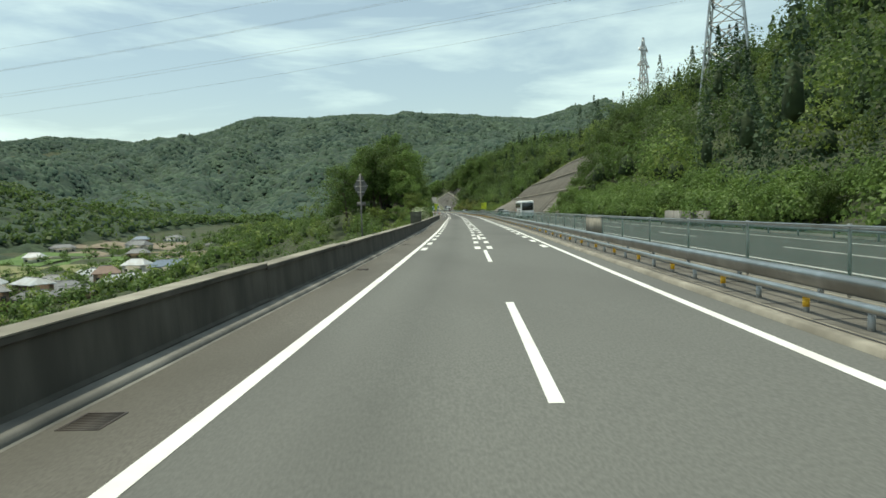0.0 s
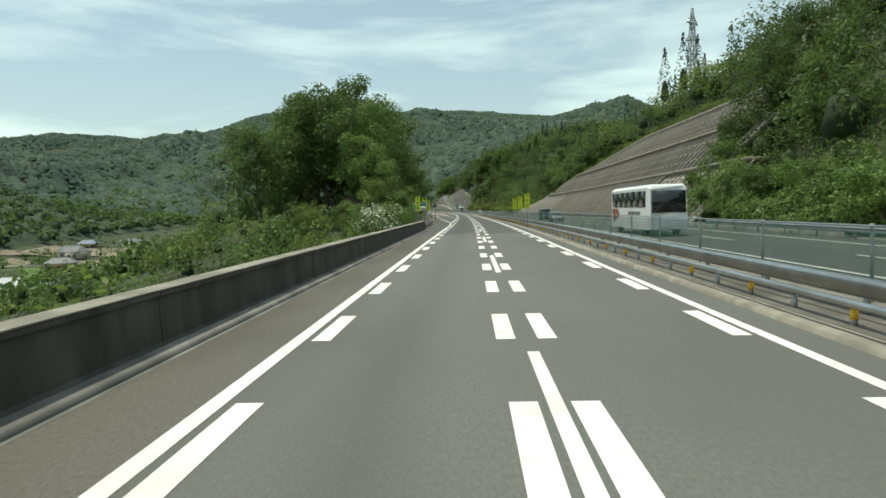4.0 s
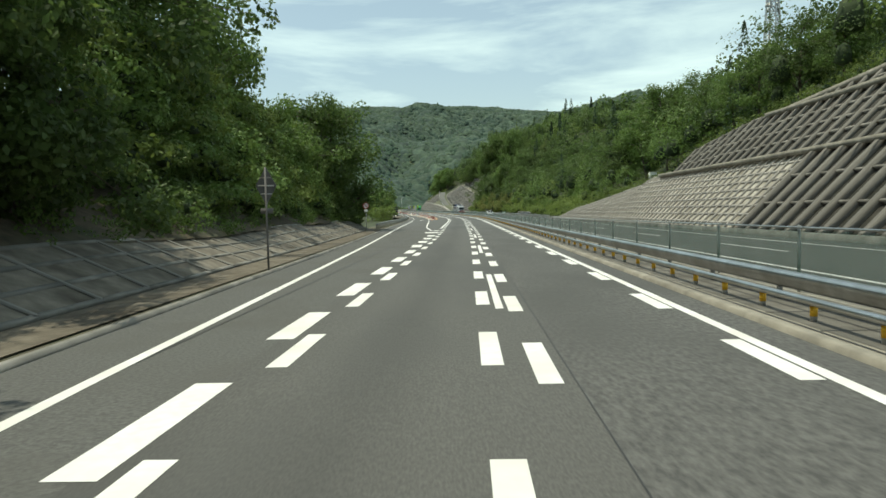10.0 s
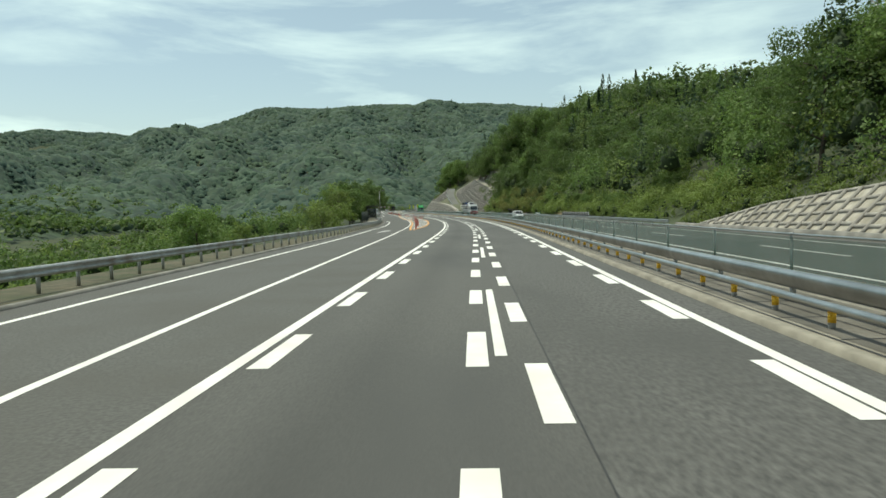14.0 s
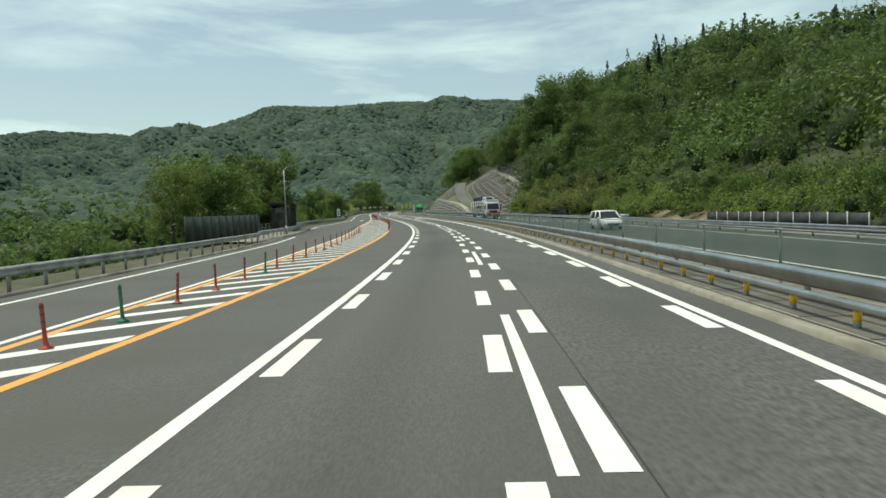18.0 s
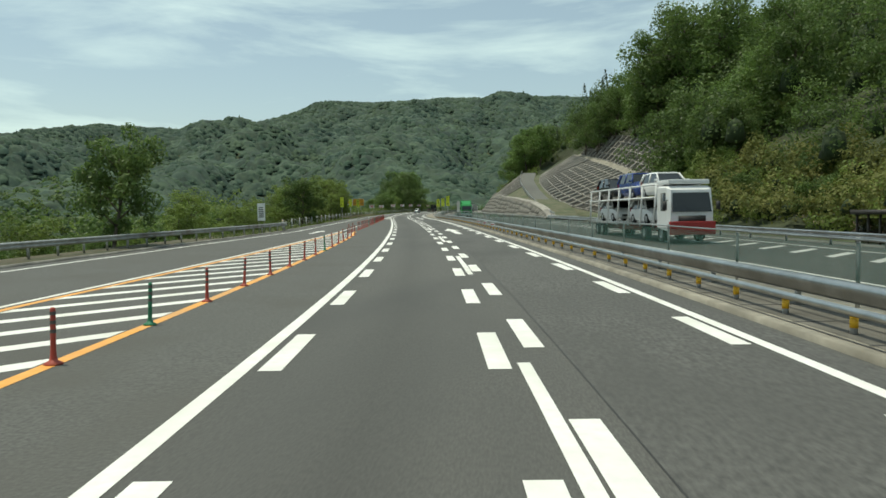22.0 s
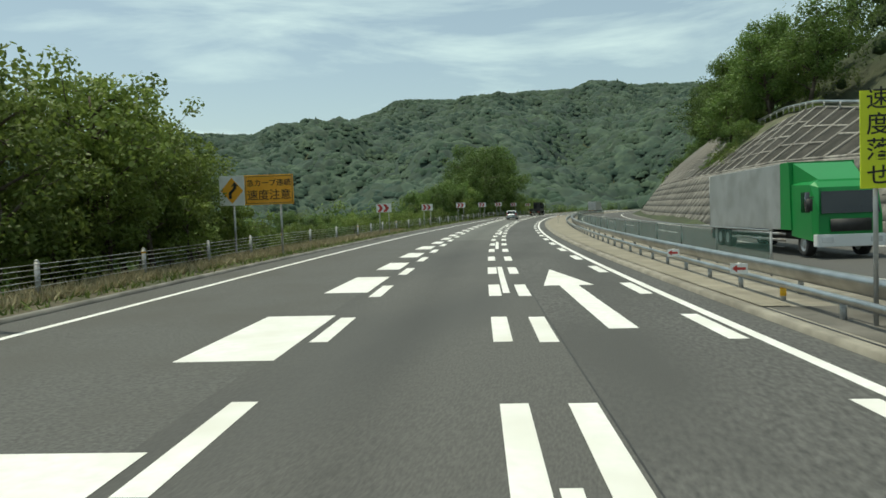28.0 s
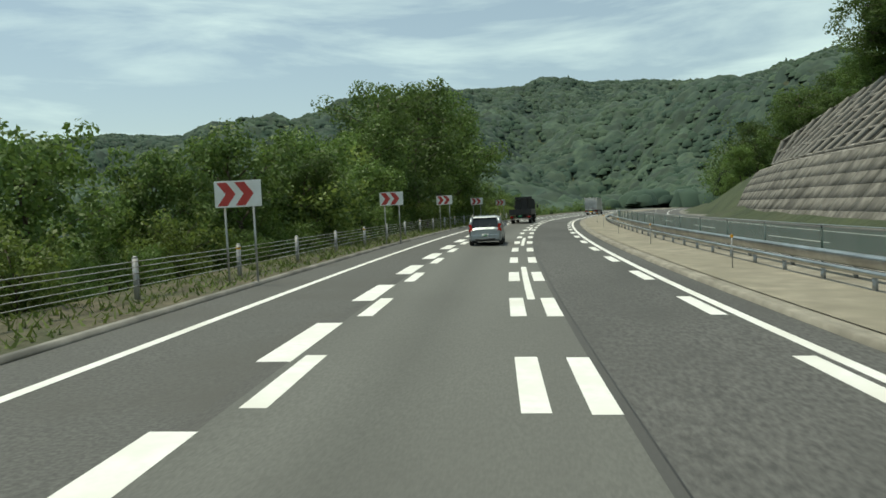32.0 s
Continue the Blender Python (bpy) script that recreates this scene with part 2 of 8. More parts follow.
def rise(s):
    return sum(np.interp(np.asarray(s, float) + d, np.arange(-40.0, 870.0, 60.0), RISE) for d in (-16, -8, 0, 8, 16)) / 5


def bank(s, u):
    """How far the crossfall of the last curve lifts or lowers a place u metres right of the lane line."""
    return -np.tan(np.radians(np.interp(s, [560, 596, 616, 636, 657, 678, 720, 800], [0, 0.4, 0.9, 1.0, 1.1, 1.5, 2.0, 2.0]))) * np.clip(u, -14, 9)


def spot(s, u, z=0.0):
    """World place at s metres along the road, u metres right of its lane line, z above its surface. Takes arrays."""
    s, u, z = np.broadcast_arrays(np.asarray(s, float), np.asarray(u, float), np.asarray(z, float))
    h = np.interp(s, SS, hd)
    return np.stack([np.interp(s, SS, RX) + u * np.cos(h), np.interp(s, SS, RY) + u * np.sin(h), rise(s) + bank(s, u) + z], -1)


def facing(s):
    """The road's heading in degrees."""
    return math.degrees(np.interp(s, SS, hd))


def stand(s, u, z=0.0, turn=0.0, scale=1.0):
    """The pose of a thing at that place, its +Y along the road."""
    x, y, zz = spot(s, u, z)
    return Matrix.Translation((x, y, zz)) @ pose(0, 0, 0, 0, 0, facing(s) + turn) @ Matrix.Scale(scale, 4)


def edge(table, s):
    return np.interp(s, [a for a, b in table], [b for a, b in table])


# the outer edge line, the inner line of the bus lane, all as (s, u)
OUTER = [(165, -3.6), (174, -3.6), (181, -3.7), (195, -4.1), (205, -4.57), (216, -5.3), (240, -6.6), (274, -8.4), (307, -9.75), (340, -10.9), (374, -12.2), (396, -12.5), (430, -13.6), (441, -14.4), (455, -15.6), (470, -16.5), (480, -16.5), (492, -15.7), (506, -14.4), (516, -13.2), (525, -12.1), (542, -11.4), (580, -10.0), (601, -8.95), (619, -8.3), (638, -7.66), (658, -6.95), (677, -6.15), (720, -5.2), (780, -4.6)]
INNER = [(286, -4.5), (301, -5.7), (310, -6.1), (340, -7.2), (368, -8.2), (390, -8.7), (434, -9.75), (455, -10.2), (478, -10.5), (500, -9.4), (516, -8.4), (536, -7.5), (560, -6.4), (585, -5.15), (602, -3.9)]
W = 3.594


# ---- mesh helpers ----
def mesh_np(name, verts, faces, material, smooth=False):
    """A mesh from arrays; every face has the same number of corners."""
    verts, faces = np.asarray(verts, np.float32), np.asarray(faces, np.int32)
    me = bpy.data.meshes.new(name)
    k = faces.shape[1]
    me.vertices.add(len(verts))
    me.vertices.foreach_set("co", verts.ravel())
    me.loops.add(faces.size)
    me.loops.foreach_set("vertex_index", faces.ravel())
    me.polygons.add(len(faces))
    me.polygons.foreach_set("loop_start", np.arange(0, faces.size, k, dtype=np.int32))
    if smooth:
        me.polygons.foreach_set("use_smooth", np.ones(len(faces), dtype=bool))
    me.update(calc_edges=True)
    me.materials.append(material)
    return me


def join(parts):
    """Joins (verts, faces) pairs into one."""
    vs, fs, o = [], [], 0
    for v, f in parts:
        vs.append(np.asarray(v, float))
        fs.append(np.asarray(f) + o)
        o += len(v)
    return np.concatenate(vs), np.concatenate(fs)


def part(name, data, material, parent, label="", smooth=False, at=None):
    """One mesh object from (verts, faces) or a bmesh, under a thing or a part."""
    if isinstance(data, bmesh.types.BMesh):
        me = bpy.data.meshes.new(name)
        data.to_mesh(me)
        data.free()
        me.materials.append(material)
        if smooth:
            me.polygons.foreach_set("use_smooth", np.ones(len(me.polygons), dtype=bool))
    elif isinstance(data, bpy.types.Mesh):
        me = data
    else:
        me = mesh_np(name, data[0], data[1], material, smooth)
    ob = new(name, me)
    if parent is not None:
        ob.parent = parent
    if at is not None:
        ob.matrix_local = at
    if label:
        ob["label"] = label
    return ob


def box(x0, x1, y0, y1, z0, z1):
    v = [(x, y, z) for z in (z0, z1) for y in (y0, y1) for x in (x0, x1)]
    f = [(0, 2, 3, 1), (4, 5, 7, 6), (0, 1, 5, 4), (2, 6, 7, 3), (0, 4, 6, 2), (1, 3, 7, 5)]
    return np.array(v, float), np.array(f)


def soft_box(x0, x1, y0, y1, z0, z1, r=0.02):
    bm = bmesh.new()
    v, f = box(x0, x1, y0, y1, z0, z1)
    vs = [bm.verts.new(p) for p in v]
    for q in f:
        bm.faces.new([vs[i] for i in q])
    bmesh.ops.bevel(bm, geom=bm.edges[:], offset=r, segments=2, affect="EDGES", profile=0.7)
    return bm


def rod(a, b, r0, r1=None, n=8):
    """A closed tapered rod of quads between two places."""
    a, b = np.asarray(a, float), np.asarray(b, float)
    r1 = r0 if r1 is None else r1
    d = b - a
    d = d / (np.linalg.norm(d) + 1e-9)
    k = np.array([1.0, 0, 0]) if abs(d[0]) < 0.8 else np.array([0, 1.0, 0])
    p = np.cross(d, k)
    p /= np.linalg.norm(p)
    q = np.cross(d, p)
    an = np.arange(n) * 2 * math.pi / n
    ring = np.cos(an)[:, None] * p + np.sin(an)[:, None] * q
    v = np.concatenate([a + ring * r0, b + ring * r1, a + ring * r0 * 0.02, b + ring * r1 * 0.02])
    i = np.arange(n)
    j = (i + 1) % n
    f = np.concatenate([np.stack([i, j, j + n, i + n], 1), np.stack([j, i, i + 2 * n, j + 2 * n], 1), np.stack([i + n, j + n, j + 3 * n, i + 3 * n], 1)])
    return v, f


def tube(points, r0, r1=None, n=5):
    """One tapering pipe through a row of places."""
    p = np.asarray(points, float)
    r = np.linspace(r0, r0 if r1 is None else r1, len(p))
    d = np.gradient(p, axis=0)
    d /= np.linalg.norm(d, axis=1)[:, None] + 1e-9
    k = np.array([0.0, 0, 1]) if abs(d[0, 2]) < 0.8 else np.array([1.0, 0, 0])
    a = np.cross(d, k)
    a /= np.linalg.norm(a, axis=1)[:, None]
    b = np.cross(d, a)
    an = np.arange(n) * 2 * math.pi / n
    v = p[:, None] + r[:, None, None] * (np.cos(an)[None, :, None] * a[:, None] + np.sin(an)[None, :, None] * b[:, None])
    i = np.arange(len(p) - 1)[:, None] * n
    j = np.arange(n)[None, :]
    return v.reshape(-1, 3), np.stack([i + j, i + (j + 1) % n, i + n + (j + 1) % n, i + n + j], -1).reshape(-1, 4)


def sweep(s0, s1, step, profile, closed=False, caps=True, shift=None):
    """Quads swept along the road: profile of (u, z); shift(s) adds to u."""
    s = np.linspace(s0, s1, max(2, int(round((s1 - s0) / step)) + 1))
    pr = np.asarray(profile, float)
    n = len(pr)
    off = shift(s) if shift else np.zeros(len(s))
    v = spot(s[:, None], pr[None, :, 0] + np.asarray(off)[:, None], pr[None, :, 1]).reshape(-1, 3)
    m = n if closed else n - 1
    i = np.arange(len(s) - 1)[:, None] * n
    j = np.arange(m)[None, :]
    j2 = (j + 1) % n
    f = np.stack([i + j, i + j2, i + n + j2, i + n + j], -1).reshape(-1, 4)
    if closed and caps and n == 4:
        e = (len(s) - 1) * n
        f = np.concatenate([f, [[0, 3, 2, 1]], [[e, e + 1, e + 2, e + 3]]])
    return v, f


def quad_on_road(s0, s1, u00, u01, u10, u11, z=0.006, step=4.0):
    """A painted patch: from (s0, u00..u01) to (s1, u10..u11), following the road."""
    k = max(1, int(math.ceil((s1 - s0) / step)))
    t = np.linspace(0, 1, k + 1)
    s = s0 + (s1 - s0) * t
    a = spot(s, u00 + (u10 - u00) * t, z)
    b = spot(s, u01 + (u11 - u01) * t, z)
    v = np.stack([a, b], 1).reshape(-1, 3)
    i = np.arange(k) * 2
    return v, np.stack([i, i + 1, i + 3, i + 2], 1)


def thing(name, label, category, group="", kind="", at=None):
    ob = tagged(new(name), label, category, group, kind)
    if at is not None:
        ob.matrix_world = at
    return ob

# ---- carriageways ----
def struct(name, data, material, label, category="road", kind="structure", smooth=False):
    return tagged(part(name, data, material, None, smooth=smooth), label, category, "", kind)


def left_edge(s):
    """Where the asphalt ends on the valley side."""
    return np.where(s < 170, -5.45, np.minimum(edge(OUTER, s) - np.interp(s, [170, 190, 300, 420, 470, 520, 700], [1.85, 1.6, 1.3, 0.9, 0.9, 1.2, 1.4]), -5.2))


def ribbon(s0, s1, ua, ub, z=0.0, step=3.0, rows=6):
    s = np.linspace(s0, s1, int((s1 - s0) / step) + 1)
    a = np.asarray(ua(s) if callable(ua) else np.full(len(s), ua), float)
    b = np.asarray(ub(s) if callable(ub) else np.full(len(s), ub), float)
    t = np.linspace(0, 1, rows + 1)
    v = spot(s[:, None], a[:, None] + (b - a)[:, None] * t, z).reshape(-1, 3)
    n = rows + 1
    i = np.arange(len(s) - 1)[:, None] * n + np.arange(rows)[None, :]
    return v, np.stack([i, i + 1, i + n + 1, i + n], -1).reshape(-1, 4)


def right_edge(s):
    """Where the fast lane's asphalt meets the median."""
    return np.interp(s, [0, 590, 640, 700, 760, 900], [4.35, 4.35, 4.45, 4.5, 4.5, 4.5])


JOINT = 137.6
def worn(ob, s0, s1, ua, ub, step=3.0, rows=6):
    """Gives each place of a carriageway its distance from the lane line, for the wear across the lanes."""
    v = np.array([p.co for p in ob.data.vertices])
    n = rows + 1
    t = np.tile(np.linspace(0, 1, n), len(v) // n)
    q = np.repeat(np.linspace(s0, s1, len(v) // n), n)
    lo, hi = (np.asarray(e(q) if callable(e) else np.full(len(q), e), float) for e in (ua, ub))
    ob.data.attributes.new("across", "FLOAT", "POINT").data.foreach_set("value", (lo + (hi - lo) * t).astype(np.float32))
    return ob


def lane_wear(m, tracks):
    """Polished wheel tracks and the oily middle of each lane, as (metres from the lane line, value)."""
    n, l = m.node_tree.nodes, m.node_tree.links
    b = n["Principled BSDF"]
    at, ab, mr, cr, nz, mp, tc = n.new("ShaderNodeAttribute"), n.new("ShaderNodeMath"), n.new("ShaderNodeMapRange"), n.new("ShaderNodeValToRGB"), n.new("ShaderNodeTexNoise"), n.new("ShaderNodeMapping"), n.new("ShaderNodeTexCoord")
    at.attribute_name = "across"
    mp.inputs["Scale"].default_value = (0.9, 0.05, 1)
    nz.inputs["Scale"].default_value, nz.inputs["Detail"].default_value = 1.0, 3.0
    l.new(tc.outputs["Object"], mp.inputs["Vector"])
    l.new(mp.outputs["Vector"], nz.inputs["Vector"])
    ab.operation = "MULTIPLY_ADD"
    ab.inputs[1].default_value = 0.5
    l.new(nz.outputs["Fac"], ab.inputs[0])
    l.new(at.outputs["Fac"], ab.inputs[2])
    mr.inputs["From Min"].default_value, mr.inputs["From Max"].default_value = -5.75, 5.25
    l.new(ab.outputs[0], mr.inputs["Value"])
    for i, (u_, val) in enumerate(tracks):
        e = cr.color_ramp.elements[i] if i < 2 else cr.color_ramp.elements.new(0.5)
        e.position, e.color = (u_ + 6.0) / 11.0, (val, val, val, 1)
    l.new(mr.outputs["Result"], cr.inputs["Fac"])
    mx = n.new("ShaderNodeMix")
    mx.data_type, mx.blend_type = "RGBA", "MULTIPLY"
    mx.inputs["Factor"].default_value = 1.0
    l.new(b.inputs["Base Color"].links[0].from_socket, mx.inputs["A"])
    l.new(cr.outputs["Color"], mx.inputs["B"])
    l.new(mx.outputs["Result"], b.inputs["Base Color"])


TRACKS = [(-6.0, 0.86), (5.0, 0.9), (-3.75, 0.9), (-3.2, 1.0), (-2.7, 1.05), (-1.85, 0.87), (-1.0, 1.04), (-0.3, 0.94), (0.3, 0.96), (1.0, 1.06), (1.8, 0.93), (2.7, 1.06), (3.4, 0.95)]
for m_ in (ASPHALT_BRIDGE, ASPHALT_LEFT, ASPHALT_RIGHT):
    lane_wear(m_, TRACKS)
SHOULDER_BROWN = mat("dusty_brown_asphalt", (0.092, 0.086, 0.074), (0.132, 0.124, 0.108), 0.03, 0.93, bump=0.004, fine=0.02, stain=(0.078, 0.072, 0.06), stain_size=2.5, stretch=(1, 0.3, 1))
worn(struct("road_bridge_deck", ribbon(-120, JOINT - 0.3, -3.72, right_edge), ASPHALT_BRIDGE, "pale worn asphalt of the viaduct carriageway"), -120, JOINT - 0.3, -3.72, right_edge)
struct("road_bridge_shoulder", ribbon(-120, JOINT - 0.3, -5.45, -3.72), SHOULDER_BROWN, "brownish dusty asphalt of the viaduct shoulder")
worn(struct("road_slow_lane", ribbon(JOINT + 0.3, 960, -3.72, 0.62), ASPHALT_LEFT, "smooth dark asphalt of the slow lane, oily along its middle"), JOINT + 0.3, 960, -3.72, 0.62)
worn(struct("road_fast_lane", ribbon(JOINT + 0.3, 960, 0.62, right_edge), ASPHALT_RIGHT, "coarse porous asphalt of the fast lane"), JOINT + 0.3, 960, 0.62, right_edge)
struct("road_shoulder", ribbon(JOINT + 0.3, 960, left_edge, -3.72), ASPHALT_OLD, "old patched asphalt of the shoulder and bus lane")
worn(struct("road_relaid_lane", ribbon(633.6, 960, -3.5, 0.5, 0.003), ASPHALT_BRIDGE, "paler relaid asphalt of the slow lane round the curve"), 633.6, 960, -3.5, 0.5)
struct("road_opposite", ribbon(-120, 960, 8.95, 19.3, -0.02), ASPHALT_LEFT, "dark asphalt of the opposite carriageway")
struct("road_expansion_joint", ribbon(JOINT - 0.3, JOINT + 0.3, -5.45, right_edge, 0.002, 0.3, 40), mat("rusty_steel_joint", (0.05, 0.045, 0.045), (0.12, 0.09, 0.075), 0.12, 0.6, metal=0.4, bump=0.02, fine=0.08), "dark rusty steel expansion joint across the road")
struct("tar_seam", join([ribbon(JOINT + 1, 940, 0.61, 0.628, 0.004, 3, 1), ribbon(JOINT + 1, 300, lambda s: -5.0 - 0.004 * (s - 138), lambda s: -5.05 - 0.004 * (s - 138), 0.004, 3, 1)]), TAR, "dark tar seam between the lanes", "seam")
struct("road_patch", join([ribbon(424, 446, 0.75, 3.4, 0.003, 3, 2)]), mat("new_smooth_asphalt", (0.075, 0.074, 0.07), (0.125, 0.123, 0.116), 0.03, 0.9, bump=0.006, fine=0.025, stain=(0.085, 0.083, 0.078), stain_size=2.5), "smoother grey asphalt repair in the fast lane")

# cracks in the old shoulder
rs = np.random.RandomState(17)
cracks = []
for k in range(14):
    a = rs.uniform(142, 330)
    n_ = rs.randint(8, 22)
    s = a + np.cumsum(rs.uniform(0.3, 0.9, n_))
    u = np.clip(rs.uniform(-5.6, -4.2) - np.interp(a, [190, 330], [0, 4.6]) + np.cumsum(rs.normal(0, 0.09, n_)), left_edge(s) + 0.1, 9)
    w_ = rs.uniform(0.004, 0.011, n_)
    v = np.stack([spot(s, u - w_, 0.004), spot(s, u + w_, 0.004)], 1).reshape(-1, 3)
    i = np.arange(n_ - 1) * 2
    cracks.append((v, np.stack([i, i + 1, i + 3, i + 2], 1)))
struct("asphalt_cracks", join(cracks), TAR, "fine dark cracks in the old shoulder", "crack", "stuff")

# ---- painted lines ----
def marks(name, pieces, label, material=PAINT, piece="line"):
    """Paint of one kind along the road, each piece of it a part."""
    t = thing(name, label, "road marking", kind="structure")
    for p in pieces:
        part(piece, p, material, t)
    return t


def line(s0, s1, table, half=0.1, step=4.0):
    s = np.linspace(s0, s1, max(2, int((s1 - s0) / step) + 1))
    c = np.asarray(table(s) if callable(table) else np.full(len(s), table), float)
    return ribbon(s0, s1, lambda q: np.interp(q, s, c) - half, lambda q: np.interp(q, s, c) + half, 0.006, step, 1)


marks("edge_line_left", [line(-110, 165, -W, 0.11), line(165, 443, lambda s: edge(OUTER, s), 0.1), line(468.5, 900, lambda s: edge(OUTER, s), 0.1)], "solid white edge line of the carriageway")
marks("edge_line_right", [line(-110, 900, W, 0.1)], "solid white edge line beside the median")
marks("bus_lane_line", [line(286, 586, lambda s: edge(INNER, s), 0.09), line(294, 584, -W, 0.11)], "solid white lines of the bus lane")
marks("lane_dashes", [quad_on_road(a, a + 8.0, -0.085, 0.085, -0.085, 0.085, 0.006, 2) for a in np.arange(3.54 - 100, 900, 20) - 0.6 * (np.arange(3.54 - 100, 900, 20) > 610)], "long white dashes between the two lanes", piece="dash")
# where the blocks were laid, as (number, s): their pitch drifts a little along the road
SLOW_AT = [(-2, 32.5), (0, 44.5), (4, 68.5), (14, 128.5), (25, 194.2), (32, 236.2), (36, 260.7), (39, 278.7), (43, 302.9), (53, 362.9), (57, 386.9), (60, 405.0), (64, 428.95), (67, 446.95), (71, 471.2), (74, 489.2), (78, 513.3), (81, 531.4), (92, 597.2), (95, 614.6), (98, 632.35), (102, 656.6), (105, 674.7), (140, 884.0)]
FAST_AT = [(-2, 32.5), (0, 44.5), (17, 146.5), (18, 152.0), (25, 193.5), (32, 234.95), (36, 258.85), (39, 276.6), (43, 300.5), (54, 365.6), (57, 383.6), (61, 407.4), (64, 425.25), (68, 448.85), (72, 472.5), (75, 490.6), (79, 514.45), (82, 532.2), (93, 597.1), (96, 614.45), (99, 632.3), (103, 656.55), (106, 674.65), (140, 878.0)]
row_l = [float(edge(SLOW_AT, k)) for k in range(-2, 140)]
row_r = [float(edge(FAST_AT, k)) for k in range(-2, 140)]
fast_in = [(150, 0.31), (262, 0.32), (290, 0.43), (410, 0.42), (428, 0.37), (448, 0.28), (495, 0.27), (530, 0.34), (595, 0.42), (650, 0.40), (680, 0.35)]
for nm, row, mid in (("slow_lane_dots_right", row_l, [(0, -0.33), (560, -0.33), (600, -0.28), (650, -0.27), (676, -0.32)]), ("slow_lane_dots_left", [a + float(np.interp(a, [540, 600, 680], [0.07, 0.25, 0.2])) for a in row_l], [(0, -3.22), (700, -3.22)]), ("fast_lane_dots_left", row_r, fast_in), ("fast_lane_dots_right", row_r, [(0, 3.21), (190, 3.30), (310, 3.30), (370, 3.22), (410, 3.28), (520, 3.24), (700, 3.24)])):
    marks(nm, [quad_on_road(a, a + 2.54, edge(mid, a) - 0.15, edge(mid, a) + 0.15, edge(mid, a) - 0.15, edge(mid, a) + 0.15, 0.006, 2) for a in row], "short white blocks that narrow the lane", piece="block")
wide = [quad_on_road(a, a + 3.1, -3.98, -3.52, -3.98, -3.52, 0.006, 2) for a in 214.35 + 6.02 * np.arange(-3, 6)]
wide += [quad_on_road(a, a + 3.1, -4.1, -3.52, -4.25, -3.58, 0.006, 2) for a in 250.65 + 6.03 * np.arange(0, 4)]
wide += [quad_on_road(277.8, 280.85, -4.8, -3.52, -4.95, -3.56), quad_on_road(284.75, 286.9, -3.98, -3.5, -4.4, -3.7)]
wide += [quad_on_road(a, a + 4.2, lo, -3.54, lo + 0.08, -3.54, 0.006, 2) for a, lo in ((588.2, -5.15), (596.1, -5.0), (604.2, -4.68))]
wide += [quad_on_road(a, a + 3.2, -4.42, -3.57, -4.36, -3.57, 0.006, 2) for a in (611.1, 617.35, 623.6)]
wide += [quad_on_road(629.5, 632.4, -4.15, -3.5, -4.12, -3.5)] + [quad_on_road(a, a + 3.1, -4.06 + 0.1 * (a > 650), -3.47, -4.04 + 0.1 * (a > 650), -3.47, 0.006, 2) for a in 635.15 + 5.985 * np.arange(0, 26)]
marks("wide_blocks", wide, "broad white blocks along the bus lane taper", piece="block")


def arrow_mark(s0, uc, head_w, shaft_w, length, turn=0.0):
    """An arrow that points along the road, leaning by turn metres: shaft and head in one piece."""
    hl = length * 0.42
    a = quad_on_road(s0, s0 + length - hl, uc - shaft_w / 2, uc + shaft_w / 2, uc + turn - shaft_w / 2, uc + turn + shaft_w / 2)
    b = quad_on_road(s0 + length - hl, s0 + length, uc + turn - head_w / 2, uc + turn + head_w / 2, uc + turn * 1.7 - 0.02, uc + turn * 1.7 + 0.02)
    return [join([a, b])]


marks("merge_arrows", [p for a in (515.1, 578.6, 598.2) for p in arrow_mark(a, 1.76, 1.32, 0.5, 11.8, -0.06)], "large white arrows in the fast lane", piece="arrow")
marks("bus_lane_arrows", [p for a, u in ((365.3, -10.1), (520.0, -10.1), (586.0, -7.6)) for p in arrow_mark(a, u, 1.1, 0.32, 6.5, 0.2)], "white arrows in the bus lane", piece="arrow")


def orange_in(s):
    return np.interp(s, [371, 373, 376, 382, 390, 402, 430, 474, 514, 523], [-7.3, -7.0, -6.85, -6.6, -6.38, -6.22, -6.2, -6.25, -6.3, -6.7])


def orange_out(s):
    return np.minimum(edge(INNER, s) + np.interp(s, [371, 374, 381, 394], [1.0, 0.9, 0.55, 0.32]), orange_in(s) - 0.12)


marks("island_border", [line(372, 523, orange_in, 0.11, 1.5), line(372, 523, orange_out, 0.11, 1.5)], "orange border lines of the striped island", PAINT_ORANGE)
zebra = []
for a in np.arange(371.0, 534, 2.15):
    s_in, s_out = None, None
    t = np.linspace(-6.0, -10.6, 93)
    s_ = a + (t + 6.0) * 1.0
    ok = (t < orange_in(s_) - 0.12) & (t > orange_out(s_) + 0.12) & (s_ > 373.5) & (s_ < 521)
    if ok.sum() > 4:
        u1, u0 = t[ok].max(), t[ok].min()
        zebra.append((spot(np.array([a + u0 + 6, a + u1 + 6, a + u1 + 6.62, a + u0 + 6.62]), np.array([u0, u1, u1, u0]), 0.006), np.array([[0, 1, 2, 3]])))
marks("island_stripes", zebra, "white diagonal stripes of the traffic island", piece="stripe")
far = [line(-110, 900, 9.75, 0.1), line(-110, 900, 17.0, 0.1)] + [quad_on_road(a, a + 8, 13.28, 13.46, 13.28, 13.46, -0.012) for a in np.arange(-100, 380, 20)] + [quad_on_road(a, a + 8, 13.28, 13.46, 13.28, 13.46, -0.012) for a in np.arange(540, 880, 20)]
far = [(v - np.array([0, 0, 0.014]), f) if i < 2 else (v, f) for i, (v, f) in enumerate(far)]
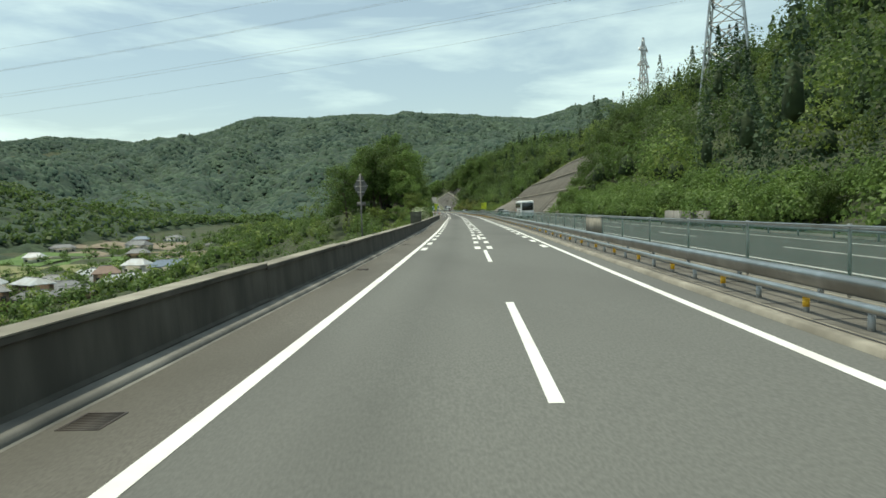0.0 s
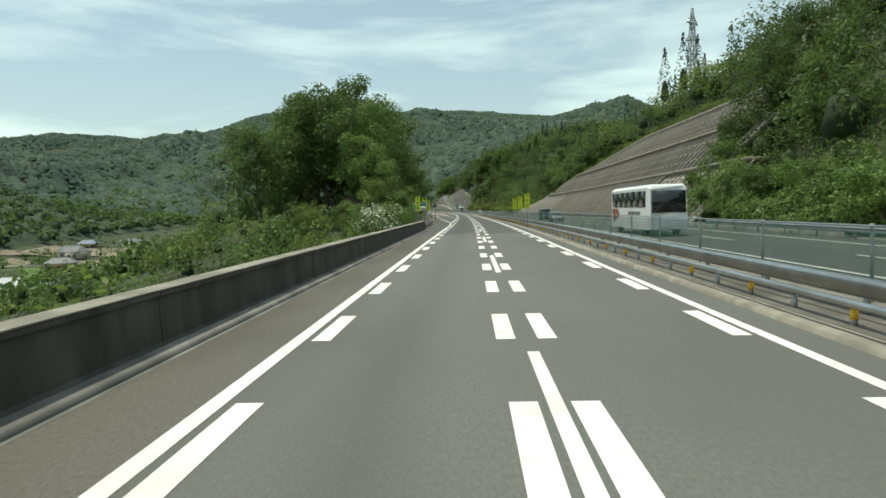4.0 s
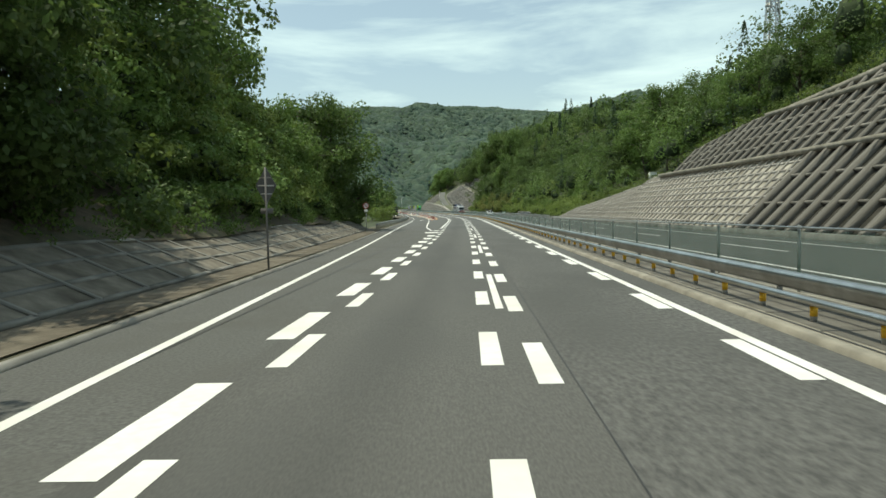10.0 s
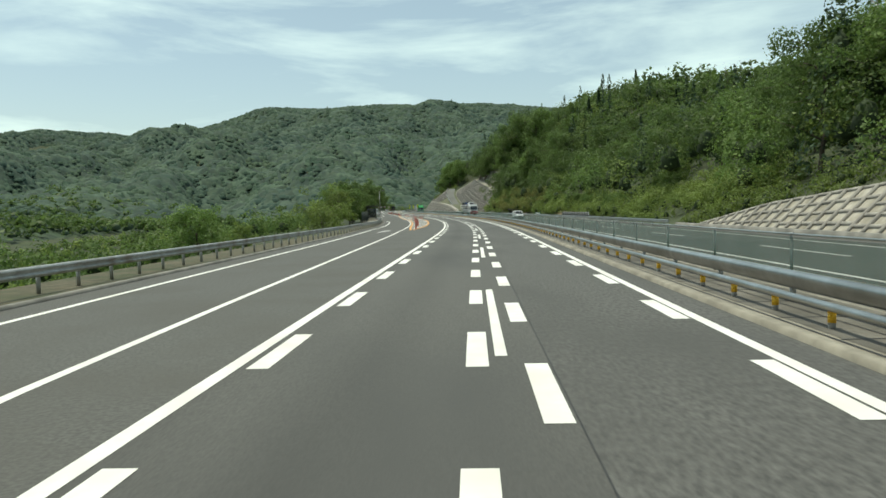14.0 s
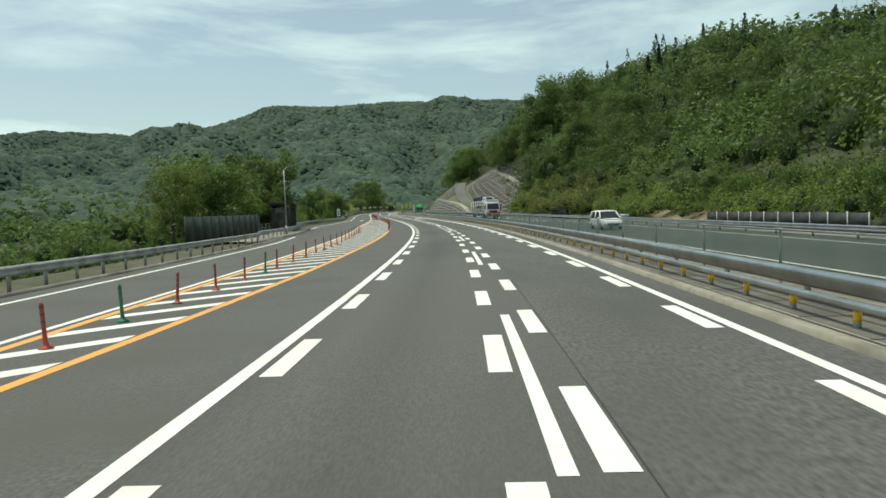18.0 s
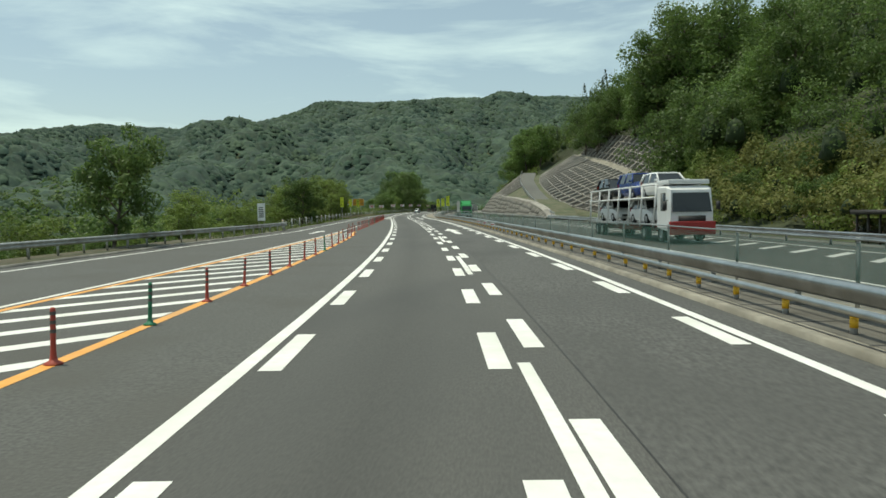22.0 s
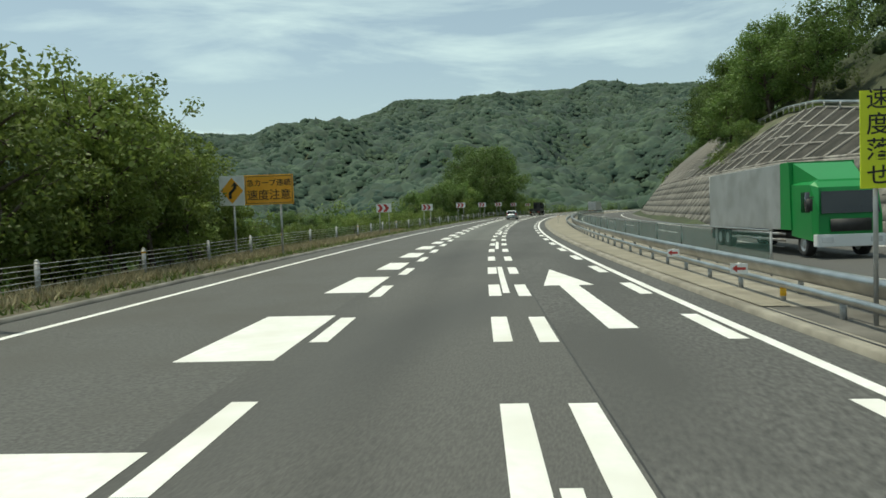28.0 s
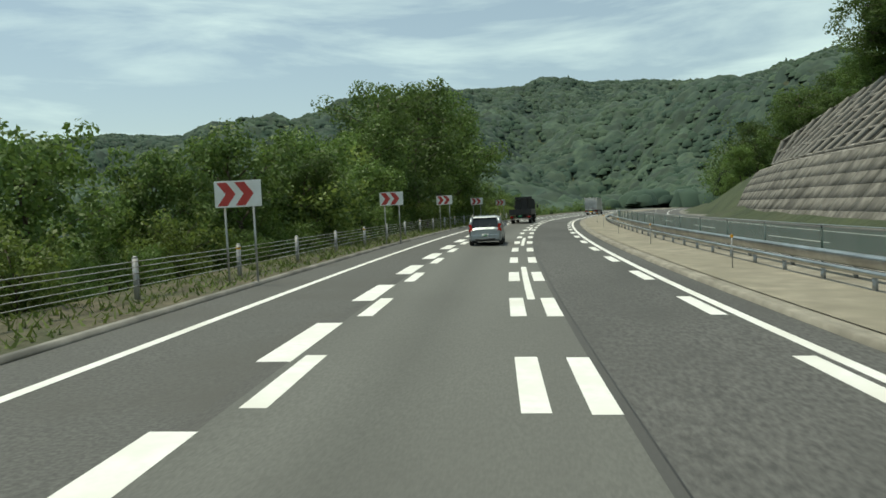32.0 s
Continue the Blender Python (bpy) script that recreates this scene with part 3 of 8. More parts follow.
marks("opposite_lines", far, "white lines of the opposite carriageway", piece="line")
marks("opposite_island", [(spot(np.array([a, a + 0.55, a + 2.6, a + 2.05]), np.array([14.0, 14.0, 16.2, 16.2]), -0.012), np.array([[0, 1, 2, 3]])) for a in np.arange(470, 545, 2.6)], "white stripes on the opposite carriageway", piece="stripe")

# ---- median ----
def med_shift(s):
    """How far the median's near rail stands to the right of its usual line."""
    return np.interp(s, [590, 600, 622, 645, 670, 700, 760, 900], [0.0, 0.35, 1.0, 1.6, 2.05, 2.3, 2.3, 2.3])


struct("median", ribbon(-120, 960, right_edge, 8.95, 0.05, 3, 8), CONCRETE, "pale dusty concrete strip between the carriageways", "median")
struct("median_kerb", sweep(-120, 960, 3, [(4.33, -0.05), (4.35, 0.09), (4.50, 0.11), (4.56, 0.055)]), CONCRETE, "low concrete kerb along the median", "kerb")
struct("sand_strip", ribbon(600, 900, lambda s: right_edge(s) + 0.35, lambda s: 4.95 + med_shift(s), 0.075, 3, 3), SAND, "bare sandy strip beside the rail", "verge")
struct("median_slabs", ribbon(-120, 600, 4.86, 6.72, 0.056, 3, 2), mat("dark_median_concrete", (0.10, 0.095, 0.082), (0.19, 0.178, 0.155), 0.6, 0.94, bump=0.006, fine=0.05, stain=(0.07, 0.066, 0.056), stain_size=1.2), "dark grey concrete slabs under the rails", "median")
struct("median_joints", join([ribbon(a, a + 0.05, 4.8, 6.7, 0.062, 0.05, 1) for a in np.arange(-60, 600, 2.0)] + [ribbon(-120, 600, 5.55, 5.6, 0.06, 3, 1)]), TAR, "dark open joints between the median slabs", "seam", "stuff")
struct("median_drain", ribbon(-120, 600, 4.72, 4.78, 0.056, 3, 1), TAR, "dark drain slot in the median", "drain")

# ---- terrain ----
LINE_S = np.arange(-390.0, 1290.0, 10.0)
LINE_P = spot(LINE_S, 0.0)[:, :2]
LINE_H = np.interp(LINE_S, SS, hd)


def road_coords(x, y):
    """s and u of places in the plane (arrays)."""
    p = np.stack([x.ravel(), y.ravel()], 1)
    out_s, out_u = np.empty(len(p)), np.empty(len(p))
    for a in range(0, len(p), 20000):
        q = p[a:a + 20000]
        d2 = (q[:, None, 0] - LINE_P[None, :, 0]) ** 2 + (q[:, None, 1] - LINE_P[None, :, 1]) ** 2
        i = d2.argmin(1)
        d = q - LINE_P[i]
        h = LINE_H[i]
        out_s[a:a + 20000] = LINE_S[i] - np.sin(h) * d[:, 0] + np.cos(h) * d[:, 1]
        out_u[a:a + 20000] = np.cos(h) * d[:, 0] + np.sin(h) * d[:, 1]
    return out_s.reshape(x.shape), out_u.reshape(x.shape)


def smooth(a, b, x):
    t = np.clip((np.asarray(x, float) - a) / (b - a), 0, 1)
    return t * t * (3 - 2 * t)


def waves(x, y, size, seed):
    """A cheap smooth noise from -1 to 1 made of turned sines."""
    r = np.random.RandomState(seed)
    z = 0.0
    for k in range(7):
        an, ph, f = r.uniform(0, 6.28), r.uniform(0, 6.28), r.uniform(0.7, 1.6) * 6.28 / size
        z = z + np.sin((x * math.cos(an) + y * math.sin(an)) * f + ph + 1.3 * np.sin((y * math.cos(an) - x * math.sin(an)) * f * 0.6 + ph * 2))
    return z / 4.2


def wall_top(s):
    """Height of the framed slope's upper edge over the opposite carriageway."""
    return np.interp(s, [120, 150, 232, 250, 270, 290, 300, 306, 308, 320, 334, 347, 358], [16.5, 16.8, 16.8, 15.2, 13.0, 11.0, 9.2, 7.2, 5.2, 4.1, 2.9, 1.9, 0.2])


def wall_h(s):
    """Height of the panel wall past the bus stop."""
    return np.interp(s, [566, 575, 590, 614, 650, 700, 762, 800], [0.2, 1.5, 2.8, 4.0, 5.2, 5.2, 5.2, 2.6])


def height(x, y):
    s, u = road_coords(x, y)
    base = rise(np.clip(s, -40, 860)) + bank(s, u) - 0.45
    # right of the road: the long hill
    cut = np.where((s > 100) & (s < 360), np.interp(s, [120, 152, 170], [0.42, 0.44, 1.0]), 0.0)
    wt = np.where((s > 120) & (s < 359), wall_top(s), 0.0)
    d = np.maximum(u - 21.4, 0)
    steep = np.minimum(d * cut, wt)
    d2 = np.maximum(d - np.where(cut > 0, wt, 0), 0)
    # past the bus stop: panel wall, side road, framed hillside
    wh = wall_h(s)
    cu, cz = np.interp(s, [565, 586, 610, 635, 660, 690, 800], [22, 25, 27, 29, 32, 28.5, 28]), np.interp(s, [565, 586, 610, 635, 660, 690, 780, 800], [-0.2, 0.1, 2.9, 6.6, 9.8, 7.0, 7.0, 1.5])
    du, dz = np.interp(s, [575, 660, 690, 750, 770, 800], [36.5, 38, 27.5, 27.2, 29, 29.5]), np.interp(s, [575, 600, 620, 640, 660, 690, 770, 800], [-0.5, -0.2, 2.4, 5.4, 9.2, 7.2, 7.0, 2])
    eu, ez = np.interp(s, [575, 600, 650, 680, 700, 745, 770, 800], [48, 54, 51, 40, 33.5, 34.5, 40, 36]), np.interp(s, [575, 596, 628, 650, 690, 745, 785, 800], [10.5, 12.8, 16.8, 18, 13.5, 13.4, 8, 4])
    knots = [(21.0, 0 * s), (21.4 + 0.75 * wh, wh - 1.0), (np.maximum(cu, 21.9 + 0.75 * wh), cz), (np.maximum(du, cu + 1), dz), (np.maximum(eu, du + 2), ez)]
    built = 0.0 * s
    for (ua, za), (ub, zb) in zip(knots[:-1], knots[1:]):
        built = built + np.clip((u - ua) / np.maximum(ub - ua, 0.2), 0, 1) * (zb - za)
    turn_ = smooth(545, 557, s)
    steep = steep + turn_ * (built - steep)
    d2 = d2 + turn_ * (np.maximum(u - knots[-1][0] - 0.5, 0) - d2)
    near = np.interp(s, [-100, 40, 120, 250, 360, 420, 470, 560, 700, 760, 860], [0.30, 0.36, 0.40, 0.44, 0.46, 0.46, 0.42, 0.62, 0.80, 0.58, 0.5])
    flat = np.interp(s, [360, 440, 520, 560], [2.0, 8.0, 9.0, 3.0])
    d2 = np.maximum(d2 - np.where(s > 360, flat, 0.5), 0)
    crest = np.interp(s, [-200, 0, 150, 300, 450, 520, 600, 700, 760, 840, 1000], [60, 64, 74, 64, 56, 52, 52, 62, 46, 30, 16])
    hill = steep + crest * (1 - np.exp(-d2 * near / crest * 1.15)) - smooth(380, 480, s) * 0.09 * np.maximum(d2 - 75, 0)
    hill = hill + smooth(10, 60, d2) * (5.0 * waves(x, y, 120, 3) + 2.0 * waves(x, y, 45, 4))
    # left of the road: viaduct and valley
    e = np.maximum(left_edge(np.clip(s, -110, 950)) - 1.0 - u, 0)
    floor = np.interp(s, [-100, 60, 300, 500, 700, 900], [-26, -25, -21, -17, -15, -13])
    fall = np.interp(s, [-100, 60, 130, 180, 300, 420, 480, 560, 700], [0.75, 0.7, 0.42, 0.22, 0.3, 0.22, 0.22, 0.2, 0.2])
    start = np.interp(s, [-100, 80, 150, 180, 300, 440, 480, 560, 700], [0, 0, 1, 9, 4, 6, 6, 5, 3.5])
    knoll = smooth(168, 205, s) * (1 - smooth(262, 306, s)) * 7.5 * smooth(4.5, 14, e) * (1 - smooth(26, 62, e))
    ground_l = np.maximum(-np.maximum(e - start, 0) * fall, floor) + knoll
    ground_l = ground_l - np.where(s < 150, smooth(5.6, 8.5, -u) * np.interp(s, [-100, 60, 110, 150], [7, 5, 2.5, 0.4]), 0)
    ground_l = ground_l + smooth(8, 40, e) * 1.2 * waves(x, y, 40, 5)
    z = base + np.where(u > 8, hill, 0) + np.where(u < -5.4, ground_l, 0)
    # the ranges beyond the valley
    far = smooth(950, 1900, y) * 0.38 + smooth(1650, 3050, y) * 0.62
    top = 318 - 16 * smooth(450, 800, -x) + 26 * smooth(1000, 1250, -x) + 88 * smooth(-1056, -472, x) - 50 * smooth(150, 700, x) - 80 * smooth(1600, 2300, -x) + 9 * waves(x, y * 0.3, 580, 8)
    spur = 46 * waves(x * 1.0, y * 0.45, 430, 9) + 17 * waves(x, y * 0.7, 170, 10) + 3 * waves(x, y, 75, 13)
    mount = far * top + smooth(900, 1350, y) * spur * (1 - 0.92 * smooth(2200, 2950, y)) - np.maximum(y - 3080, 0) * 0.35
    side = smooth(520, 900, -x) * (1 - smooth(1050, 1600, y)) * smooth(250, 700, y) * (34 + 14 * waves(x, y, 330, 11))
    right = smooth(330, 900, x) * (1 - smooth(3000, 3400, y)) * (40 + 20 * waves(x, y, 300, 12)) * smooth(-300, 300, y)
    near_hill = 105 * np.exp(-((x + 530) / 190) ** 2 - ((y - 570) / 240) ** 2) + 60 * np.exp(-((x + 760) / 260) ** 2 - ((y - 1000) / 260) ** 2)
    return z + mount + side + right + near_hill


def spaced(stops):
    """Coordinates with a step of their own in each stretch."""
    out = []
    for (a, st), (b, _) in zip(stops[:-1], stops[1:]):
        out += list(np.arange(a, b, st))
    return np.array(out + [stops[-1][0]], float)


gx = spaced([(-4600, 200), (-2600, 60), (-700, 22), (-140, 5), (200, 12), (520, 40), (1600, 200), (4200, 1)])
gy = spaced([(-900, 80), (-160, 8), (940, 20), (1500, 40), (3300, 150), (5200, 1)])
GX, GY = np.meshgrid(gx, gy)
GZ = height(GX, GY)
nx, ny = len(gx), len(gy)
gi = np.arange(ny - 1)[:, None] * nx + np.arange(nx - 1)[None, :]
struct("ground", (np.stack([GX, GY, GZ], -1).reshape(-1, 3), np.stack([gi, gi + 1, gi + nx + 1, gi + nx], -1).reshape(-1, 4)), FOREST_FLOOR, "grass and forest floor of the valley", "ground", smooth=True)


def ground_z(x, y):
    return height(np.atleast_1d(np.asarray(x, float)), np.atleast_1d(np.asarray(y, float)))


# wooded flank of the far range: a canopy of rounded crowns
def canopy(x, y, cell, seed, wide=0.95):
    """Height of crowns that stand one in each jittered cell, 0 to 1."""
    r = np.random.RandomState(seed)
    jx, jy, js = r.uniform(0.1, 0.9, (64, 64)), r.uniform(0.1, 0.9, (64, 64)), r.uniform(0.45, 1.0, (64, 64))
    cx, cy = np.floor(x / cell).astype(int), np.floor(y / cell).astype(int)
    top = np.zeros(x.shape)
    for dx in (-1, 0, 1):
        for dy in (-1, 0, 1):
            a, b = (cx + dx) % 64, (cy + dy) % 64
            d2 = ((cx + dx + jx[a, b]) * cell - x) ** 2 + ((cy + dy + jy[a, b]) * cell - y) ** 2
            top = np.maximum(top, js[a, b] * np.sqrt(np.maximum(1 - d2 / (cell * wide) ** 2, 0)))
    return top


rs = np.random.RandomState(5)
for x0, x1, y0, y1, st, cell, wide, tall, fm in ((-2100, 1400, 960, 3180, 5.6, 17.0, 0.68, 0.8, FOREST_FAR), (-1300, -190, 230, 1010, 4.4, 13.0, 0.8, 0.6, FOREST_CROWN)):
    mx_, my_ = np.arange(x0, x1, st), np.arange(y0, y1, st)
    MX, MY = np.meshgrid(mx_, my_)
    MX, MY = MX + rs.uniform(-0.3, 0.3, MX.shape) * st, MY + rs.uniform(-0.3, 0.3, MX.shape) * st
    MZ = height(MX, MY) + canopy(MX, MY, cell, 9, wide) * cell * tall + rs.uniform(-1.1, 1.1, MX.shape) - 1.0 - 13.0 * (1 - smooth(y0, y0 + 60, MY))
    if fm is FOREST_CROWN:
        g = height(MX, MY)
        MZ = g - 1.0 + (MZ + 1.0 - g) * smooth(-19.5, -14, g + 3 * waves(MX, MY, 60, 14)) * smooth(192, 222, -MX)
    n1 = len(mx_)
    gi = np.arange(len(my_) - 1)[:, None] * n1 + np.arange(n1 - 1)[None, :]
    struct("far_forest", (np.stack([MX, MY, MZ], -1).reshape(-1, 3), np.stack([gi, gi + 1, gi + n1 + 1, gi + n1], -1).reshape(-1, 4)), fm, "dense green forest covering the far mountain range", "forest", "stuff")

# ---- barriers ----
def poly_bar(profile, length, y0=0.0):
    """A solid bar of that (x, z) outline along +Y."""
    bm = bmesh.new()
    a = [bm.verts.new((x, y0, z)) for x, z in profile]
    c = [bm.verts.new((x, y0 + length, z)) for x, z in profile]
    n = len(a)
    bm.faces.new(a)
    bm.faces.new(c[::-1])
    for i in range(n):
        bm.faces.new([a[i], c[i], c[(i + 1) % n], a[(i + 1) % n]])
    bmesh.ops.recalc_face_normals(bm, faces=bm.faces[:])
    return bm


def as_mesh(name, data, material, smooth=False):
    if isinstance(data, bmesh.types.BMesh):
        me = bpy.data.meshes.new(name)
        data.to_mesh(me)
        data.free()
        me.materials.append(material)
        return me
    return mesh_np(name, data[0], data[1], material, smooth)


def place(name, me, parent, m, label=""):
    ob = new(name, me)
    ob.parent = parent
    ob.matrix_local = m
    if label:
        ob["label"] = label
    return ob


# concrete parapet of the viaduct
parapet = thing("parapet", "weathered grey concrete parapet along the viaduct edge", "wall", kind="structure")
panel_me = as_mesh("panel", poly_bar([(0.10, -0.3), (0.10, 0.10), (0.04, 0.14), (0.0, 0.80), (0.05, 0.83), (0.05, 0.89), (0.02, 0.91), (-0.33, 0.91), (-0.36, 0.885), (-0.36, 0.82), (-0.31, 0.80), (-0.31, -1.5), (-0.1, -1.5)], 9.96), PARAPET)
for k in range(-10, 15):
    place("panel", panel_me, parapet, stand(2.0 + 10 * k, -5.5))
# cap in pale concrete; the panels below carry the painted shade
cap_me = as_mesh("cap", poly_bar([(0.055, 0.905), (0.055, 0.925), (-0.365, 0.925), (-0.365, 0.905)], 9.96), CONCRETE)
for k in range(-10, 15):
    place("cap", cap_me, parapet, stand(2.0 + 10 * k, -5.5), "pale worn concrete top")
struct("gutter", ribbon(-110, 152, -5.40, -5.05, 0.004, 4, 1), CONCRETE_DARK, "dark concrete gutter at the parapet's foot", "gutter")

struct("parapet_footing", sweep(-110, 152, 4, [(-5.12, 0.0), (-5.13, 0.07), (-5.17, 0.09), (-5.38, 0.11)]), CONCRETE_DARK, "worn pale concrete footing of the parapet", "kerb")
# black screen on the parapet
screen = thing("parapet_screen", "black mesh screen fixed on top of the parapet", "fence")


def net(name, colour, cover, rough=0.7):
    """A fine net: part cloth, part holes."""
    m = bpy.data.materials.new(name)
    m.use_nodes = True
    n, l = m.node_tree.nodes, m.node_tree.links
    n["Principled BSDF"].inputs["Base Color"].default_value = (*colour, 1)
    n["Principled BSDF"].inputs["Roughness"].default_value = rough
    t, x = n.new("ShaderNodeBsdfTransparent"), n.new("ShaderNodeMixShader")
    tc, nz, mr = n.new("ShaderNodeTexCoord"), n.new("ShaderNodeTexNoise"), n.new("ShaderNodeMapRange")
    nz.inputs["Scale"].default_value = 0.8
    mr.inputs["To Min"].default_value, mr.inputs["To Max"].default_value = cover - 0.12, cover + 0.12
    l.new(tc.outputs["Object"], nz.inputs["Vector"])
    l.new(nz.outputs["Fac"], mr.inputs["Value"])
    l.new(mr.outputs["Result"], x.inputs["Fac"])
    l.new(t.outputs["BSDF"], x.inputs[1])
    l.new(n["Principled BSDF"].outputs["BSDF"], x.inputs[2])
    l.new(x.outputs["Shader"], n["Material Output"].inputs["Surface"])
    return m


BLACK_NET = net("black_net", (0.045, 0.046, 0.04), 0.8)
GREEN_NET = net("green_wind_net", (0.035, 0.105, 0.08), 0.5)
RAIL_BLACK = mat("dark_painted_steel", (0.03, 0.032, 0.03), (0.05, 0.052, 0.05), 0.3, 0.6)
post_me = as_mesh("post", box(-0.03, 0.03, -0.03, 0.03, 0.9, 1.97), RAIL_BLACK)
for s in np.arange(56, 72.1, 2.0):
    place("post", post_me, screen, stand(s, -5.62))
part("top_rail", sweep(55.9, 72.1, 2, [(-5.66, 1.93), (-5.58, 1.93), (-5.58, 1.99), (-5.66, 1.99)], True), RAIL_BLACK, screen)
part("net", sweep(56, 72, 2, [(-5.6, 0.91), (-5.6, 1.94)]), BLACK_NET, screen, "sagging black net")

# near rail of the median: a pipe on short posts, and a big beam behind it
post_short = as_mesh("post", join([rod((0, 0, -0.1), (0, 0, 0.38), 0.057, n=10)]), STEEL_DULL)
tape_me = as_mesh("tape", rod((0, 0, 0.12), (0, 0, 0.30), 0.061, n=10), YELLOW_TAPE)


def ring(cu, cz, r, n=10, flat=1.0):
    an = np.arange(n) * 2 * math.pi / n + 0.2
    return [(cu + r * flat * math.cos(a), cz + r * math.sin(a)) for a in an]


for a0, a1, tag in ((-40, 138, "viaduct"), (138, 560, "cutting"), (560, 800, "curve")):
    pipe = thing("guard_pipe", "galvanised pipe rail on short posts with yellow tape" if tag != "curve" else "galvanised pipe rail on short posts along the sandy strip", "guardrail", "rails of the median")
    part("pipe", sweep(a0, a1, 2.0, ring(5.06, 0.40, 0.068, 12), True, shift=med_shift), STEEL, pipe, smooth=True)
    for i, s in enumerate(np.arange(a0 + 0.9, a1, 2.0 if tag != "curve" else 2.5)):
        p = place("post", post_short, pipe, stand(s, 5.12 + float(med_shift(s)), 0.03))
        if (tag == "cutting") or (tag == "viaduct" and i % 2 == 0) or (tag == "curve" and s < 602 and i % 2 == 0):
            ob = new("tape", tape_me)
            ob.parent, ob["label"] = p, "yellow reflective tape"
    beam = thing("guard_beam", "large galvanised beam with a bright top edge", "guardrail", "rails of the median")
    part("beam", sweep(a0, a1, 2.0, [(5.84, 0.34), (5.79, 0.39), (5.745, 0.47), (5.72, 0.55), (5.715, 0.605), (5.735, 0.655), (5.785, 0.685), (5.86, 0.69), (5.95, 0.665), (5.97, 0.5), (5.93, 0.37)], True, shift=med_shift), STEEL, beam, smooth=True)
    for s in np.arange(a0 + 2.0, a1, 4.0):
        place("post", as_mesh("post", rod((0, 0, -0.1), (0, 0, 0.62), 0.06, n=10), STEEL_DULL) if s == a0 + 2.0 else beam.children[-1].data, beam, stand(s, 5.93 + float(med_shift(s)), 0.03))

# green net fence along the median
fpost = as_mesh("post", join([rod((0, 0, 0), (0, 0, 1.0), 0.038, n=8), rod((0, 0, 1.0), (0, 0, 1.03), 0.05, n=8)]), STEEL_DULL)


def net_height(s):
    return float(np.interp(s, [0, 150, 205, 310, 500, 620, 680], [1.5, 1.52, 1.56, 1.30, 1.34, 1.3, 1.25]))


for a0, a1 in ((-40, 35.9), (40.9, 140), (140, 290), (290, 440), (440, 577), (606, 690), (690, 790)):
    fence = thing("net_fence", "green wind net between grey steel posts", "fence", "net fences of the median")
    n = max(2, int(round((a1 - a0) / 5.0)) + 1)
    for s in np.linspace(a0, a1, n):
        place("post", fpost, fence, stand(s, 6.8 + float(med_shift(s))) @ Matrix.Diagonal((1, 1, net_height(s), 1)))
    ss = np.linspace(a0, a1, n * 2)
    lo, hi = spot(ss, 6.76 + med_shift(ss), 0.28), spot(ss, 6.76 + med_shift(ss), [net_height(q) - 0.06 for q in ss])
    i = np.arange(len(ss) - 1) * 2
    part("net", (np.stack([lo, hi], 1).reshape(-1, 3), np.stack([i, i + 1, i + 3, i + 2], 1)), GREEN_NET, fence, "see-through green net")
    an = np.arange(6) * math.pi / 3
    tp = spot(ss[:, None], (6.76 + med_shift(ss))[:, None] + 0.026 * np.cos(an), np.array([net_height(q) for q in ss])[:, None] + 0.026 * np.sin(an)).reshape(-1, 3)
    i = np.arange(len(ss) - 1)[:, None] * 6
    j = np.arange(6)[None, :]
    part("top_rail", (tp, np.stack([i + j, i + (j + 1) % 6, i + 6 + (j + 1) % 6, i + 6 + j], -1).reshape(-1, 4)), STEEL, fence, smooth=True)
board = thing("median_panel", "pale grey board fixed between two fence posts", "panel")
part("sheet", sweep(36.0, 40.8, 2.4, [(6.74, 0.42), (6.78, 0.42), (6.78, 1.42), (6.74, 1.42)], True), CONCRETE, board)
part("frame", join([sweep(35.9, 40.9, 2.5, [(6.72, z), (6.8, z), (6.8, z + 0.05), (6.72, z + 0.05)], True) for z in (0.38, 1.42)]), STEEL_DULL, board)

# rail of the opposite carriageway's outer edge
orail = thing("outer_guardrail", "galvanised rail at the far side of the opposite carriageway", "guardrail")
WBEAM = [(0.0, 0.40), (-0.05, 0.45), (-0.05, 0.50), (0.02, 0.555), (-0.05, 0.61), (-0.05, 0.66), (0.0, 0.71), (0.03, 0.71), (0.03, 0.40)]
for a0, a1 in ((-40, 140), (362, 560)):
    part("beam", sweep(a0, a1, 4, [(18.6 + x, z - 0.05) for x, z in WBEAM], True), STEEL, orail, smooth=False)
wpost = as_mesh("post", rod((0, 0, -0.1), (0, 0, 0.66), 0.06, n=8), STEEL_DULL)
for s in list(np.arange(-38, 140, 4.0)) + list(np.arange(364, 560, 4.0)):
    place("post", wpost, orail, stand(s, 18.72))

# left guard rails
def guardrail(a0, a1, u, label, pitch=2.0, side=-1, top=0.0):
    g = thing("guardrail", label, "guardrail", "rails beside the shoulder")
    uu = u if callable(u) else (lambda s: np.full(np.shape(s), u))
    part("beam", sweep(a0, a1, 2, [(-x * side * -1, z + top) for x, z in WBEAM], True, shift=uu), STEEL_DULL, g)
    for s in np.arange(a0 + 0.6, a1, pitch):
        place("post", wpost, g, stand(s, float(uu(s)) + side * 0.12, top - 0.02))
    return g


